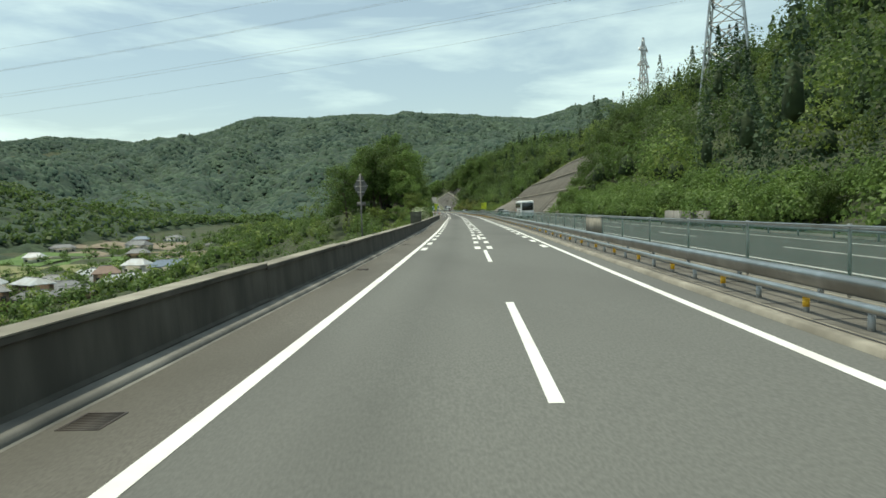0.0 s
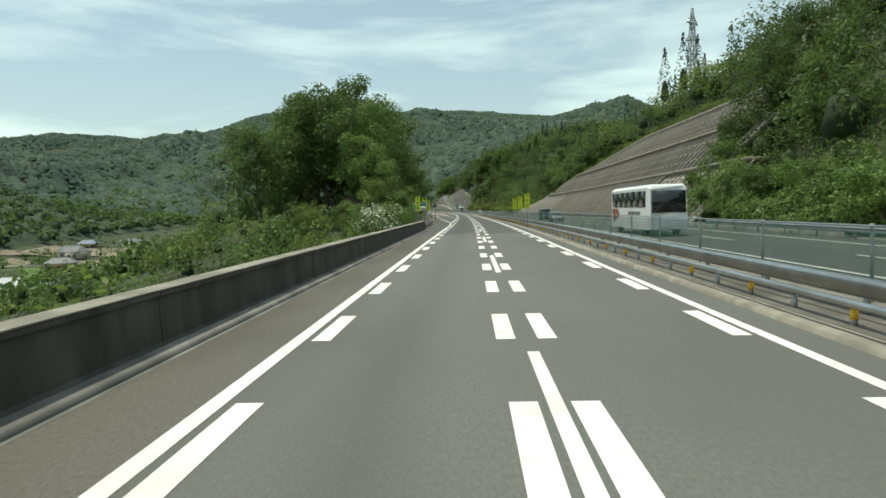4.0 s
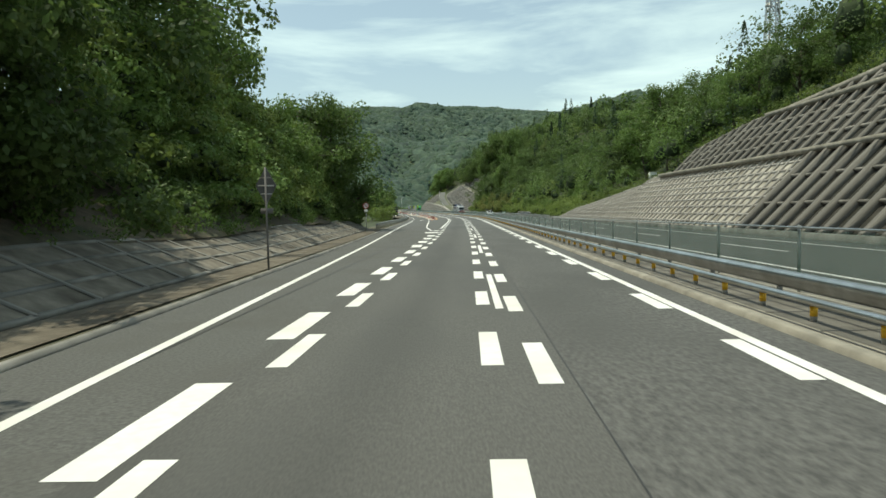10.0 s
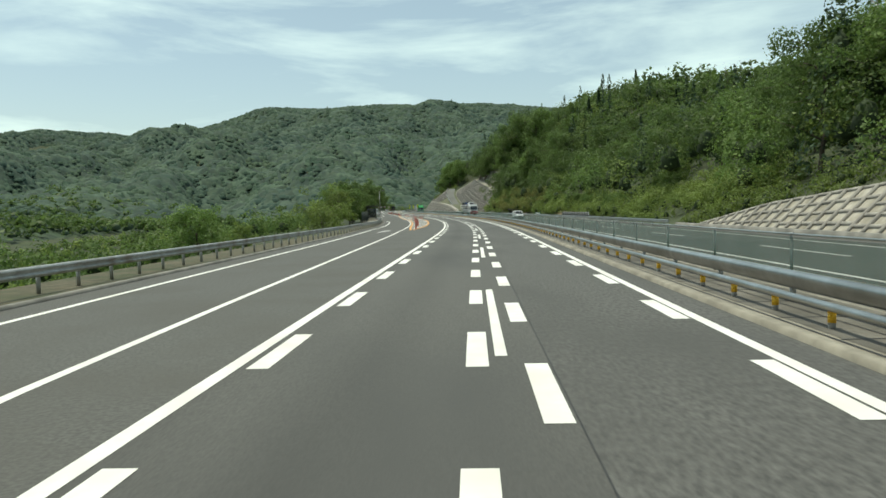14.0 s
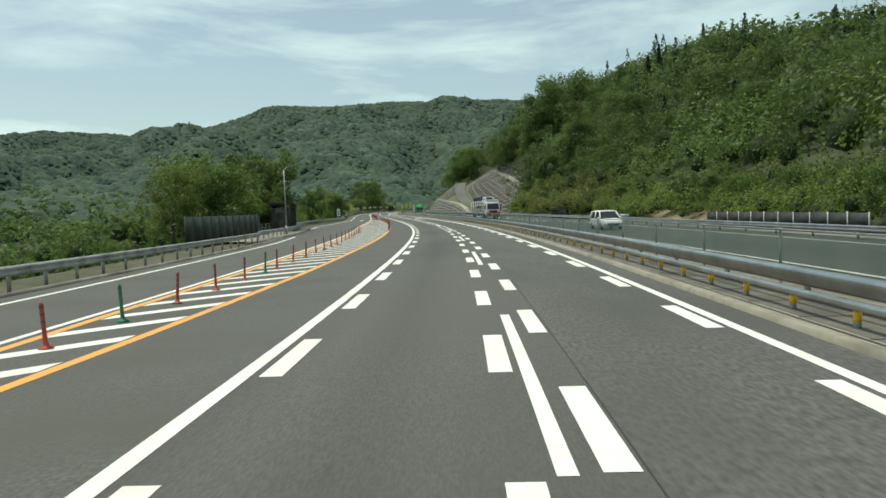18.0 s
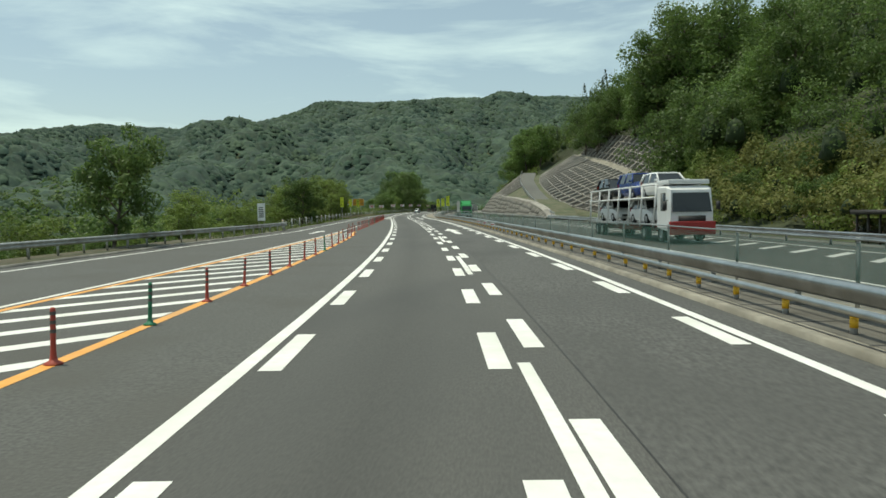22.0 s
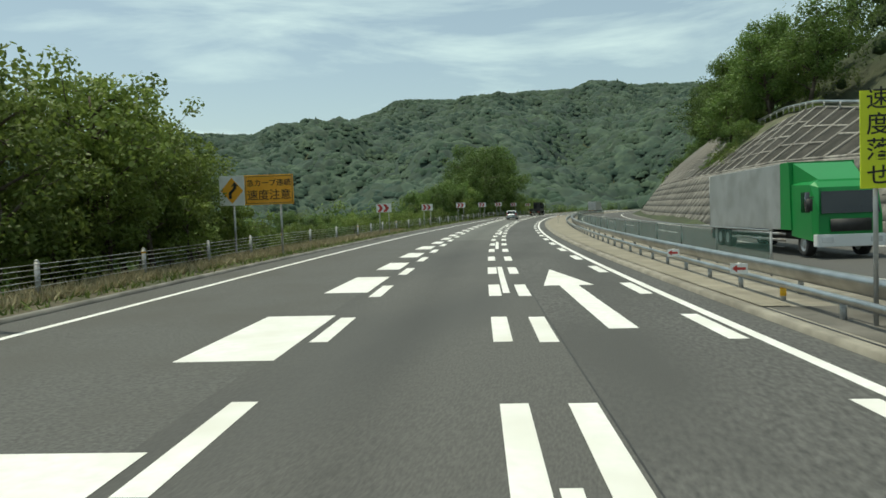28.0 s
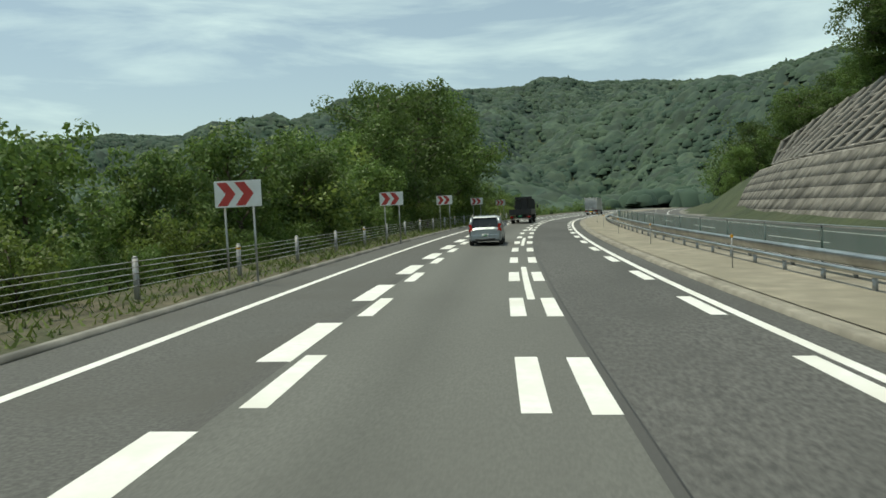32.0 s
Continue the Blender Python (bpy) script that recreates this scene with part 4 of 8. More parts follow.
guardrail(152.5, 178, lambda s: np.interp(s, [152, 160, 178], [-5.75, -5.95, -6.1]), "grey corrugated guardrail at the end of the parapet")
guardrail(296, 431, lambda s: edge(OUTER, s) - np.interp(s, [296, 312, 375, 431], [2.4, 2.35, 1.5, 1.4]), "grey corrugated guardrail beside the bus lane", 2.0, top=0.1)
guardrail(469, 528, lambda s: np.interp(s, [469, 478, 484, 492, 503, 515, 528], [-19.2, -19.0, -18.8, -18.8, -17.3, -15.2, -13.3]), "grey corrugated guardrail behind the bus stop", 2.0, top=0.1)
guardrail(434, 464, lambda s: np.interp(s, [434, 450, 464], [-15.9, -16.1, -16.9]), "grey guardrail on the kerb before the bus stop", 2.0, top=0.12)

# cable fence along the outer curve
cable = thing("cable_fence", "steel cables on thick grey posts", "guardrail")


def cable_u(s):
    return np.interp(s, [512, 530, 551, 575, 612, 628, 641, 652, 664, 690, 760, 800], [-13.9, -14.0, -13.7, -13.3, -12.0, -12.3, -11.3, -11.4, -10.6, -8.8, -7.6, -7.4])


cpost = as_mesh("post", join([rod((0, 0, -0.2), (0, 0, 1.0), 0.07, n=10), rod((0, 0, 1.0), (0, 0, 1.05), 0.075, 0.03, n=10)]), STEEL_DULL)
ctape = as_mesh("reflector", rod((0, 0, 0.86), (0, 0, 0.94), 0.074, n=10), YELLOW_TAPE)
for i, s in enumerate(np.arange(529.9, 800, 5.3)):
    p = place("post", cpost, cable, stand(s, float(cable_u(s))))
    if i % 3 == 0:
        ob = new("reflector", ctape)
        ob.parent = p
for z in (0.35, 0.5, 0.65, 0.8, 0.93):
    part("cable", sweep(528.4, 800, 4, ring(0.08, z, 0.011, 4), True, shift=cable_u), STEEL_DULL, cable)

# verge along the outer curve and beside the bus lane
struct("verge", ribbon(151, 900, lambda s: left_edge(s) - 3.2, lambda s: left_edge(s), 0.02, 3, 4), mat("dry_grass_soil", (0.06, 0.054, 0.034), (0.125, 0.11, 0.07), 0.35, 0.97, bump=0.03, fine=0.08, stain=(0.05, 0.06, 0.028), stain_size=1.7), "dry gravelly verge with dead grass", "verge")
struct("verge_kerb", sweep(152, 900, 3, [(0.0, 0.0), (-0.02, 0.09), (-0.16, 0.10), (-0.18, 0.0)], False, shift=lambda s: left_edge(s)), CONCRETE_DARK, "low weathered kerb at the asphalt's edge", "kerb")

# ---- framed slopes ----
def frame_slope(name, label, low, high, ribs, rows, rib_w=0.28, proud=0.32, infill=CONCRETE_INFILL, frame_mat=CONCRETE_FRAME, as_parts=True, bar_w=0.2, lift=0.0):
    """A sloping face between two lines of places (n, 3): infill, ribs up the slope as parts, bars across joined."""
    low, high = np.asarray(low, float), np.asarray(high, float)
    wall = thing(name, label, "retaining wall", kind="structure")
    n = len(low)
    t = np.linspace(0, n - 1, ribs)

    def along(a, q):
        return np.stack([np.interp(q, np.arange(n), a[:, k]) for k in range(3)], -1)

    k = 7
    g = along(low, t)[:, None, :] + (along(high, t) - along(low, t))[:, None, :] * np.linspace(0, 1, k)[None, :, None]
    i = np.arange(ribs - 1)[:, None] * k + np.arange(k - 1)[None, :]
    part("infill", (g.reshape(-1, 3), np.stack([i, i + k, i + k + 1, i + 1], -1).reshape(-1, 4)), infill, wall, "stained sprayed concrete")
    la, ha = along(low, t), along(high, t)
    ax = np.gradient(la, axis=0)
    ax /= np.linalg.norm(ax, axis=1)[:, None] + 1e-9
    up = ha - la
    nr = np.cross(ax, up)
    nr /= np.linalg.norm(nr, axis=1)[:, None] + 1e-9
    nr[nr[:, 2] < 0] *= -1
    if as_parts:
        unit = as_mesh("rib", box(-0.5, 0.5, 0, 1, -0.3, 1), frame_mat)
        for p, a, v, q in zip(la, ax, up, nr):
            if np.linalg.norm(v) < 0.5:
                continue
            m = Matrix(((a[0] * rib_w, v[0], q[0] * proud, p[0]), (a[1] * rib_w, v[1], q[1] * proud, p[1]), (a[2] * rib_w, v[2], q[2] * proud, p[2]), (0, 0, 0, 1)))
            place("rib", unit, wall, m)
    else:
        bars = []
        for p, a, v, q in zip(la, ax, up, nr):
            bx, f = box(-0.5, 0.5, 0, 1, -0.3, 1)
            bars.append((p + bx[:, :1] * a * rib_w + bx[:, 1:2] * v + bx[:, 2:] * q * proud, f))
        ob = part("ribs", join(bars), frame_mat, wall)
        ob["kind"] = "stuff"
    bars = []
    rr = np.random.RandomState(len(name))
    for j in range(ribs - 1):
        h = np.linalg.norm(up[j])
        m = max(1, int(round(h / rows)))
        for r_ in range(m + 1):
            f0 = r_ / m
            a, b2 = la[j] + up[j] * f0, la[j + 1] + up[j + 1] * f0
            v = up[j] / (h + 1e-9)
            o = proud * rr.uniform(0.55, 0.8)
            c = [a - v * bar_w / 2 - nr[j] * 0.1, b2 - v * bar_w / 2 - nr[j] * 0.1, a + v * bar_w / 2 - nr[j] * 0.1, b2 + v * bar_w / 2 - nr[j] * 0.1]
            c += [q + nr[j] * (0.1 + o) for q in c]
            bars.append((np.array(c), np.array([(0, 2, 3, 1), (4, 5, 7, 6), (0, 1, 5, 4), (2, 6, 7, 3), (0, 4, 6, 2), (1, 3, 7, 5)])))
    ob = part("crossbars", join(bars), frame_mat, wall)
    ob["kind"] = "stuff"
    return wall


def face(s, z, toe=19.8, run=1.0):
    return spot(s, toe + np.asarray(z) * run, z)


CONCRETE_PALE = mat("pale_slab_concrete", (0.30, 0.275, 0.225), (0.44, 0.41, 0.35), 0.8, 0.93, bump=0.01, fine=0.1, stain=(0.20, 0.18, 0.14), stain_size=1.8, vary=0.1)
s1 = np.arange(148, 177, 2.0)
frame_slope("retaining_slope_pale", "pale concrete grid slope with square panels above the opposite carriageway", face(s1, 0.0), face(s1, 6.1), 16, 1.5, 0.22, 0.16, CONCRETE_PALE, CONCRETE_FRAME)
s1 = np.arange(176, 262.1, 1.0)
top1 = np.minimum(6.0, wall_top(s1))
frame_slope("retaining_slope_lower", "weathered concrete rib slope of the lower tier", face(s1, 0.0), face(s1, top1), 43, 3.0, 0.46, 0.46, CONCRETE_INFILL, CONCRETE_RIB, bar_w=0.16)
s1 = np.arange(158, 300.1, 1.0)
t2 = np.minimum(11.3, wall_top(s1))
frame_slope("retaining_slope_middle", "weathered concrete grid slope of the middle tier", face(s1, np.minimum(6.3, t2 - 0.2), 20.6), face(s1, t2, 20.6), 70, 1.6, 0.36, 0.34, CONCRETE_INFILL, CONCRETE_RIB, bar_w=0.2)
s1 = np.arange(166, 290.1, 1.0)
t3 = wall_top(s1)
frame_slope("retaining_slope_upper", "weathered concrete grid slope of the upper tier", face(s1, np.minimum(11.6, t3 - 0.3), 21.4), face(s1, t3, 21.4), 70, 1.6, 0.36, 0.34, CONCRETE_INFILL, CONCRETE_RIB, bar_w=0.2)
s1 = np.arange(262.5, 358.1, 1.5)
frame_slope("retaining_slope_end", "low pale concrete grid slope at the end of the cutting", face(s1, 0.0), face(s1, np.clip(wall_top(s1), 0.3, 6.0)), 64, 0.95, 0.2, 0.16, CONCRETE_PALE, CONCRETE_FRAME)
berms = []
for z0, toe, a0, a1 in ((6.12, 19.8, 148, 304), (11.45, 20.6, 158, 286)):
    s = np.arange(a0, a1, 2.0)
    ok = wall_top(s) > z0 - 0.5
    berms.append(sweep(a0, s[ok].max(), 2, [(toe + z0 - 0.75, z0 - 0.15), (toe + z0 - 0.8, z0 + 0.22), (toe + z0 + 1.3, z0 + 0.18), (toe + z0 + 1.3, z0 - 0.3)], True))
struct("berm", join(berms), CONCRETE, "pale concrete ledges between the tiers", "ledge")
s = np.arange(140, 300, 2.0)
rim = sweep(164, 300, 2, [(0.0, -0.25), (-0.1, 0.12), (0.5, 0.2), (0.6, -0.2)], True)
ss_ = np.linspace(164, 300, 69)
zt = wall_top(ss_)
rim = (spot(np.repeat(ss_, 4), np.repeat(21.4 + zt, 4) + np.tile([-0.5, -0.55, 0.5, 0.6], 69), np.repeat(zt, 4) + np.tile([-0.15, 0.3, 0.34, -0.2], 69)), rim[1])
struct("slope_rim", rim, CONCRETE, "pale concrete rim along the top of the framed slope", "ledge")
struct("slope_foot", sweep(120, 362, 3, [(19.2, -0.05), (19.25, 0.35), (19.55, 0.38), (19.9, 0.1)]), CONCRETE_DARK, "low concrete channel at the foot of the slope", "kerb")

# the concrete wall under the side road, and frames above it
def wall_toe(s):
    return np.interp(s, [560, 690, 740, 765, 790], [19.6, 20.0, 20.4, 22.5, 30])


WALL_SLAB = mat("streaked_wall_concrete", (0.105, 0.099, 0.086), (0.225, 0.212, 0.184), 0.5, 0.95, bump=0.012, fine=0.07, stain=(0.072, 0.068, 0.058), stain_size=1.6, vary=0.1, stretch=(1, 1, 0.22))
wall3 = thing("retaining_wall", "stained concrete panel wall beside the opposite carriageway", "retaining wall", kind="structure")
sl = np.arange(566, 764, 2.0)
far_slabs = []
for a in sl:
    rows = max(1, int(round(float(wall_h(a + 1.0)) / 0.85)))
    for r_ in range(rows):
        z0, z1 = float(wall_h(a + 1.0)) * r_ / rows, float(wall_h(a + 1.0)) * (r_ + 1) / rows
        q = spot(np.array([a + 0.012, a + 1.988] * 2), np.array([wall_toe(a), wall_toe(a + 2)] * 2) + 0.75 * np.array([z0 + 0.007, z0 + 0.007, z1 - 0.007, z1 - 0.007]), np.array([z0 + 0.007, z0 + 0.007, z1 - 0.007, z1 - 0.007]))
        nn = np.cross(q[1] - q[0], q[2] - q[0])
        nn /= np.linalg.norm(nn)
        nn = nn if nn[2] > 0 else -nn
        v = np.concatenate([q - nn * 0.3, q + nn * 0.0])
        v = v + nn * random.Random(int(a * 10 + r_)).uniform(-0.005, 0.005)
        sh = (v, np.array([(0, 2, 3, 1), (4, 5, 7, 6), (0, 1, 5, 4), (2, 6, 7, 3), (0, 4, 6, 2), (1, 3, 7, 5)]))
        if a < 648:
            part("slab", sh, WALL_SLAB, wall3)
        else:
            far_slabs.append(sh)
part("far_slabs", join(far_slabs), WALL_SLAB, wall3)["kind"] = "stuff"
sb = np.arange(566, 766, 2.0)
part("backing", (np.concatenate([spot(sb, wall_toe(sb) + 0.1, 0.0), spot(sb, wall_toe(sb) + 0.1 + 0.75 * wall_h(sb), wall_h(sb))]), np.stack([np.arange(99), np.arange(99) + 1, np.arange(99) + 101, np.arange(99) + 100], 1)), CONCRETE_DARK, wall3)

# side road that climbs behind the wall
SIDE = np.array([(560, 20.6, 0.1), (586, 25.2, 0.9), (610, 27.0, 3.8), (635, 29.0, 7.5), (660, 32.2, 11.0), (674, 34.0, 12.2), (690, 35.0, 12.4)])
tt = np.linspace(0, len(SIDE) - 1, 60)
sr = np.stack([np.interp(tt, np.arange(len(SIDE)), SIDE[:, k]) for k in range(3)], 1)
wd = np.linspace(-1.9, 1.9, 4)
v = spot(sr[:, None, 0], sr[:, None, 1] + wd[None, :] + 1.0, sr[:, None, 2] + 0.12).reshape(-1, 3)
i = np.arange(59)[:, None] * 4 + np.arange(3)[None, :]
struct("side_road", (v, np.stack([i, i + 1, i + 5, i + 4], -1).reshape(-1, 4)), ASPHALT_BRIDGE, "narrow grey side road climbing past the wall")
srail = thing("side_road_rail", "low grey rail along the side road", "guardrail")
pts = spot(sr[:, 0], sr[:, 1] - 1.1, sr[:, 2] + 0.75)
part("beam", join([(np.concatenate([np.array([p, q]) + d for d in (np.array([0, 0, -0.16]), np.array([0, 0, 0.16]), np.array([0.06, 0, 0.16]), np.array([0.06, 0, -0.16]))]), np.array([(0, 1, 3, 2), (2, 3, 5, 4), (4, 5, 7, 6), (6, 7, 1, 0)])) for p, q in zip(pts[:-1], pts[1:])]), STEEL, srail)
for p in pts[::2]:
    place("post", wpost, srail, Matrix.Translation(p - np.array([0, 0, 0.65])))

WEEDS = mat("rough_weedy_soil", (0.075, 0.078, 0.045), (0.15, 0.145, 0.092), 0.8, 0.97, bump=0.05, fine=0.25, stain=(0.06, 0.082, 0.036), stain_size=3.0)
bs_ = np.arange(566, 692, 3.0)
bu, bz = np.interp(bs_, SIDE[:, 0], SIDE[:, 1]) - 0.8, np.interp(bs_, SIDE[:, 0], SIDE[:, 2]) + 0.05
au, az = wall_toe(bs_) + 0.4 + 0.75 * wall_h(bs_), wall_h(bs_) + 0.02
v = np.concatenate([spot(bs_, np.minimum(au, bu), az), spot(bs_, np.maximum(au + 0.2, bu), np.maximum(bz, az)), spot(bs_, np.maximum(au + 0.2, bu) + 4.0, np.maximum(bz, az) - 0.1)])
nb = len(bs_)
i = np.arange(nb - 1)
struct("side_road_bank", (v, np.concatenate([np.stack([i + k * nb, i + 1 + k * nb, i + 1 + (k + 1) * nb, i + (k + 1) * nb], 1) for k in (0, 1)])), WEEDS, "rough grassy bank between the wall and the side road", "bank")
# frames on the hill above the side road
nose_s = np.array([588, 600, 612, 624, 636, 646, 653, 658.0])
low_s = nose_s + np.array([-14, -8, -3, 0, 1, 2, 4, 5])
low_s[0] = 557
NOSE_LOW = spot(low_s, np.interp(low_s, SIDE[:, 0], SIDE[:, 1]) + np.array([8.9, 5.4, 4.0, 3.8, 3.8, 4.2, 5.4, 8.0]), np.interp(low_s, SIDE[:, 0], SIDE[:, 2]) + np.array([-0.3, 0, 0.1, 0.2, 0.2, 0.3, 0.4, 0.6]))
NOSE_MID = spot(nose_s + [-16, -4, 0, 0, 0, 0, 1, 1], np.array([38.7, 44, 46, 46.5, 46.2, 45.6, 45.4, 47.0]), np.array([4.5, 7.2, 9.6, 11.4, 13.2, 14.6, 15.6, 16.2]))
NOSE_LOW2 = spot(nose_s + [-15, -4, 0, 0, 0, 0, 0, 0], np.array([40.6, 45.8, 47.6, 48.0, 47.8, 47.2, 47.0, 48.4]), np.array([5.3, 8.0, 10.4, 12.2, 13.9, 15.2, 16.1, 16.6]))
NOSE_TOP = spot(nose_s - [4, 2, 0, 0, 1, 3, 4, 5], np.array([45.5, 51.5, 53.6, 53.6, 52.6, 50.8, 50.0, 50.6]), np.array([11.2, 14.0, 16.2, 18.2, 19.4, 20.0, 20.0, 19.8]))
struct("framed_hillside_foot", (np.concatenate([NOSE_LOW + [0, 0, 0.1], NOSE_LOW + [-2.5, -0.5, -0.35], NOSE_LOW + [-3.5, -0.5, -4.0]]), np.concatenate([np.stack([np.arange(7) + k * 8, np.arange(7) + 1 + k * 8, np.arange(7) + 9 + k * 8, np.arange(7) + 8 + k * 8], 1) for k in (0, 1)])), WEEDS, "grassy foot of the framed hillside", "bank")
# the infill colour includes the shadow that lies between the frames
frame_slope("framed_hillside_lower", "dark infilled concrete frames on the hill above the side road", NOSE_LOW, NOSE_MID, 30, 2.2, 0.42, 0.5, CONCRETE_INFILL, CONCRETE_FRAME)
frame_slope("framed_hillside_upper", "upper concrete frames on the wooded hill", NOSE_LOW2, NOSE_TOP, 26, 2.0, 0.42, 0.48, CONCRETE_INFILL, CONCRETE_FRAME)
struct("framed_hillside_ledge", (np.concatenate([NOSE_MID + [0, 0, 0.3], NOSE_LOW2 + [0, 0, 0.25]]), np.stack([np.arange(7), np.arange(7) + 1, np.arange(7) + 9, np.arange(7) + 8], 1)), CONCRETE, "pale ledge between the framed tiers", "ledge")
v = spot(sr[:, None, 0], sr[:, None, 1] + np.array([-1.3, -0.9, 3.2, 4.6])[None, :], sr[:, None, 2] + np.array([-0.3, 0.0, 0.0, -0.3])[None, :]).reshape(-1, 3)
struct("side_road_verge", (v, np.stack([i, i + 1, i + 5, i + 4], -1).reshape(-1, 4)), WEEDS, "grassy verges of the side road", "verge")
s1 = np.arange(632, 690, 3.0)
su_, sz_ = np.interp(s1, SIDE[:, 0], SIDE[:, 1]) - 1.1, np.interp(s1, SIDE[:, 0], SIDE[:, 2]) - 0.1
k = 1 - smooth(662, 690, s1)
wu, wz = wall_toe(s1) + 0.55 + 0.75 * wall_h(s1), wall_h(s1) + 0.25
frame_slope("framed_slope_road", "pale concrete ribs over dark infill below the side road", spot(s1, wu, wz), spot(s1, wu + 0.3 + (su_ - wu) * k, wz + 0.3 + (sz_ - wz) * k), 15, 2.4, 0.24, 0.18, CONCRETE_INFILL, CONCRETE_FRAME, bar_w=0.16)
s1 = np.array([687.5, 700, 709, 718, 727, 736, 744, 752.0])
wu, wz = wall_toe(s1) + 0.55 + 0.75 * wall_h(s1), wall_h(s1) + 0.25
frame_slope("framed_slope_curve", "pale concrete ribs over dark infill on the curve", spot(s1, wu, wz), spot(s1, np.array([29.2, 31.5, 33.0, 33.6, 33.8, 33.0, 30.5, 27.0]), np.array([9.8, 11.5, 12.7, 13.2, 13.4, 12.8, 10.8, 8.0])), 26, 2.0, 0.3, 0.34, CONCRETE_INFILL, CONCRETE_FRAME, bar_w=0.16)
s1 = np.arange(566, 772, 4.0)
pr = np.array([(0.2, 0.0), (0.2, 0.16), (0.75, 0.2), (1.6, 0.2)])
v = spot(s1[:, None], (wall_toe(s1) + 0.75 * wall_h(s1))[:, None] + pr[None, :, 0], wall_h(s1)[:, None] + pr[None, :, 1]).reshape(-1, 3)
i = np.arange(len(s1) - 1)[:, None] * 4 + np.arange(3)[None, :]
struct("wall_coping", (v, np.stack([i, i + 1, i + 5, i + 4], -1).reshape(-1, 4)), CONCRETE_FRAME, "narrow concrete ledge along the wall's top", "ledge")

struct("opposite_verge", ribbon(-110, 960, 19.2, lambda s: np.where(s > 560, wall_toe(s) + 0.4, 20.6), -0.01, 3, 3), CONCRETE_DARK, "grey dusty strip at the foot of the slopes", "verge")
# low framed bank on the valley side
s1 = np.arange(174, 297, 1.5)
lo_u = left_edge(s1) - 2.1
frame_slope("framed_bank", "stained low concrete frames at the foot of the wooded bank", spot(s1, lo_u, 0.12), spot(s1, lo_u - 2.7, 1.25 + 0.15 * np.sin(s1 * 0.2)), 46, 1.1, 0.14, 0.06, mat("brown_stained_panels", (0.13, 0.115, 0.092), (0.24, 0.215, 0.175), 0.5, 0.95, bump=0.012, fine=0.08, stain=(0.07, 0.06, 0.045), stain_size=1.4), CONCRETE_DARK, bar_w=0.16)
struct("bank_soil", ribbon(170, 300, lambda s: left_edge(s) - 12.5, lambda s: left_edge(s) - 4.6, 0, 3, 5), SOIL, "bare brown soil of the bank", "bank")
LITTER = mat("leaf_litter", (0.045, 0.036, 0.022), (0.115, 0.09, 0.058), 0.5, 0.97, bump=0.03, fine=0.1, stain=(0.05, 0.055, 0.028), stain_size=1.8)
bs = bpy.data.objects["bank_soil"].data
bs.materials[0] = LITTER
co = np.empty(len(bs.vertices) * 3, np.float32)
bs.vertices.foreach_get("co", co)
co = co.reshape(-1, 3)
row_s = np.repeat(np.linspace(170, 300, len(co) // 6), 6)
swell = np.interp(row_s, [170, 180, 288, 298, 300], [0.25, 1, 1, 0.4, 0.2])
co[:, 2] = rise(row_s) + (np.tile([5.2, 4.6, 3.7, 2.8, 2.0, 1.22], len(co) // 6) + 0.12 * waves(co[:, 0], co[:, 1], 3.0, 66)) * swell
bs.vertices.foreach_set("co", co.ravel())
struct("bank_debris", ribbon(172, 300, lambda s: left_edge(s) - 2.6, lambda s: left_edge(s) - 0.5, 0.06, 2, 3), mat("dusty_verge_soil", (0.095, 0.08, 0.06), (0.185, 0.16, 0.122), 0.5, 0.97, bump=0.03, fine=0.1, stain=(0.075, 0.06, 0.042), stain_size=1.6), "brown soil and leaf litter fallen from the bank", "verge")

# ---- plants ----
def leaf_quads(c, size, rs, lie=0.35, out=None, stray=0.6):
    """One small leaf spray, a bent quad, at each place; with out given, the sprays face that way, more or less."""
    n = len(c)
    a = rs.normal(size=(n, 3))
    b = rs.normal(size=(n, 3))
    if out is None:
        a[:, 2] *= lie + 0.3
    else:
        q = out + rs.normal(size=(n, 3)) * stray
        q /= np.linalg.norm(q, axis=1)[:, None] + 1e-9
        a -= (a * q).sum(1)[:, None] * q
        b = np.cross(q, a)
    a /= np.linalg.norm(a, axis=1)[:, None] + 1e-9
    b -= (b * a).sum(1)[:, None] * a
    b /= np.linalg.norm(b, axis=1)[:, None] + 1e-9
    sz = (np.asarray(size) * rs.uniform(0.6, 1.35, n))[:, None]
    a, b = a * sz, b * sz * 0.62
    v = np.stack([c - a, c - b * 0.9, c + a, c + b], 1).reshape(-1, 3)
    return v, np.arange(4 * n).reshape(-1, 4)


def lump_points(centres, radii, n, rs, shell=0.55):
    """Places in the outer part of a set of lumps, by their size, and the ways out of the lumps."""
    centres, radii = np.asarray(centres, float), np.asarray(radii, float)
    w = radii ** 2
    k = rs.choice(len(radii), n, p=w / w.sum())
    d = rs.normal(size=(n, 3))
    d /= np.linalg.norm(d, axis=1)[:, None]
    r = radii[k] * (shell + (1.05 - shell) * rs.uniform(0, 1, n) ** 0.6)
    return centres[k] + d * r[:, None] * np.array([1, 1, 0.82]), d


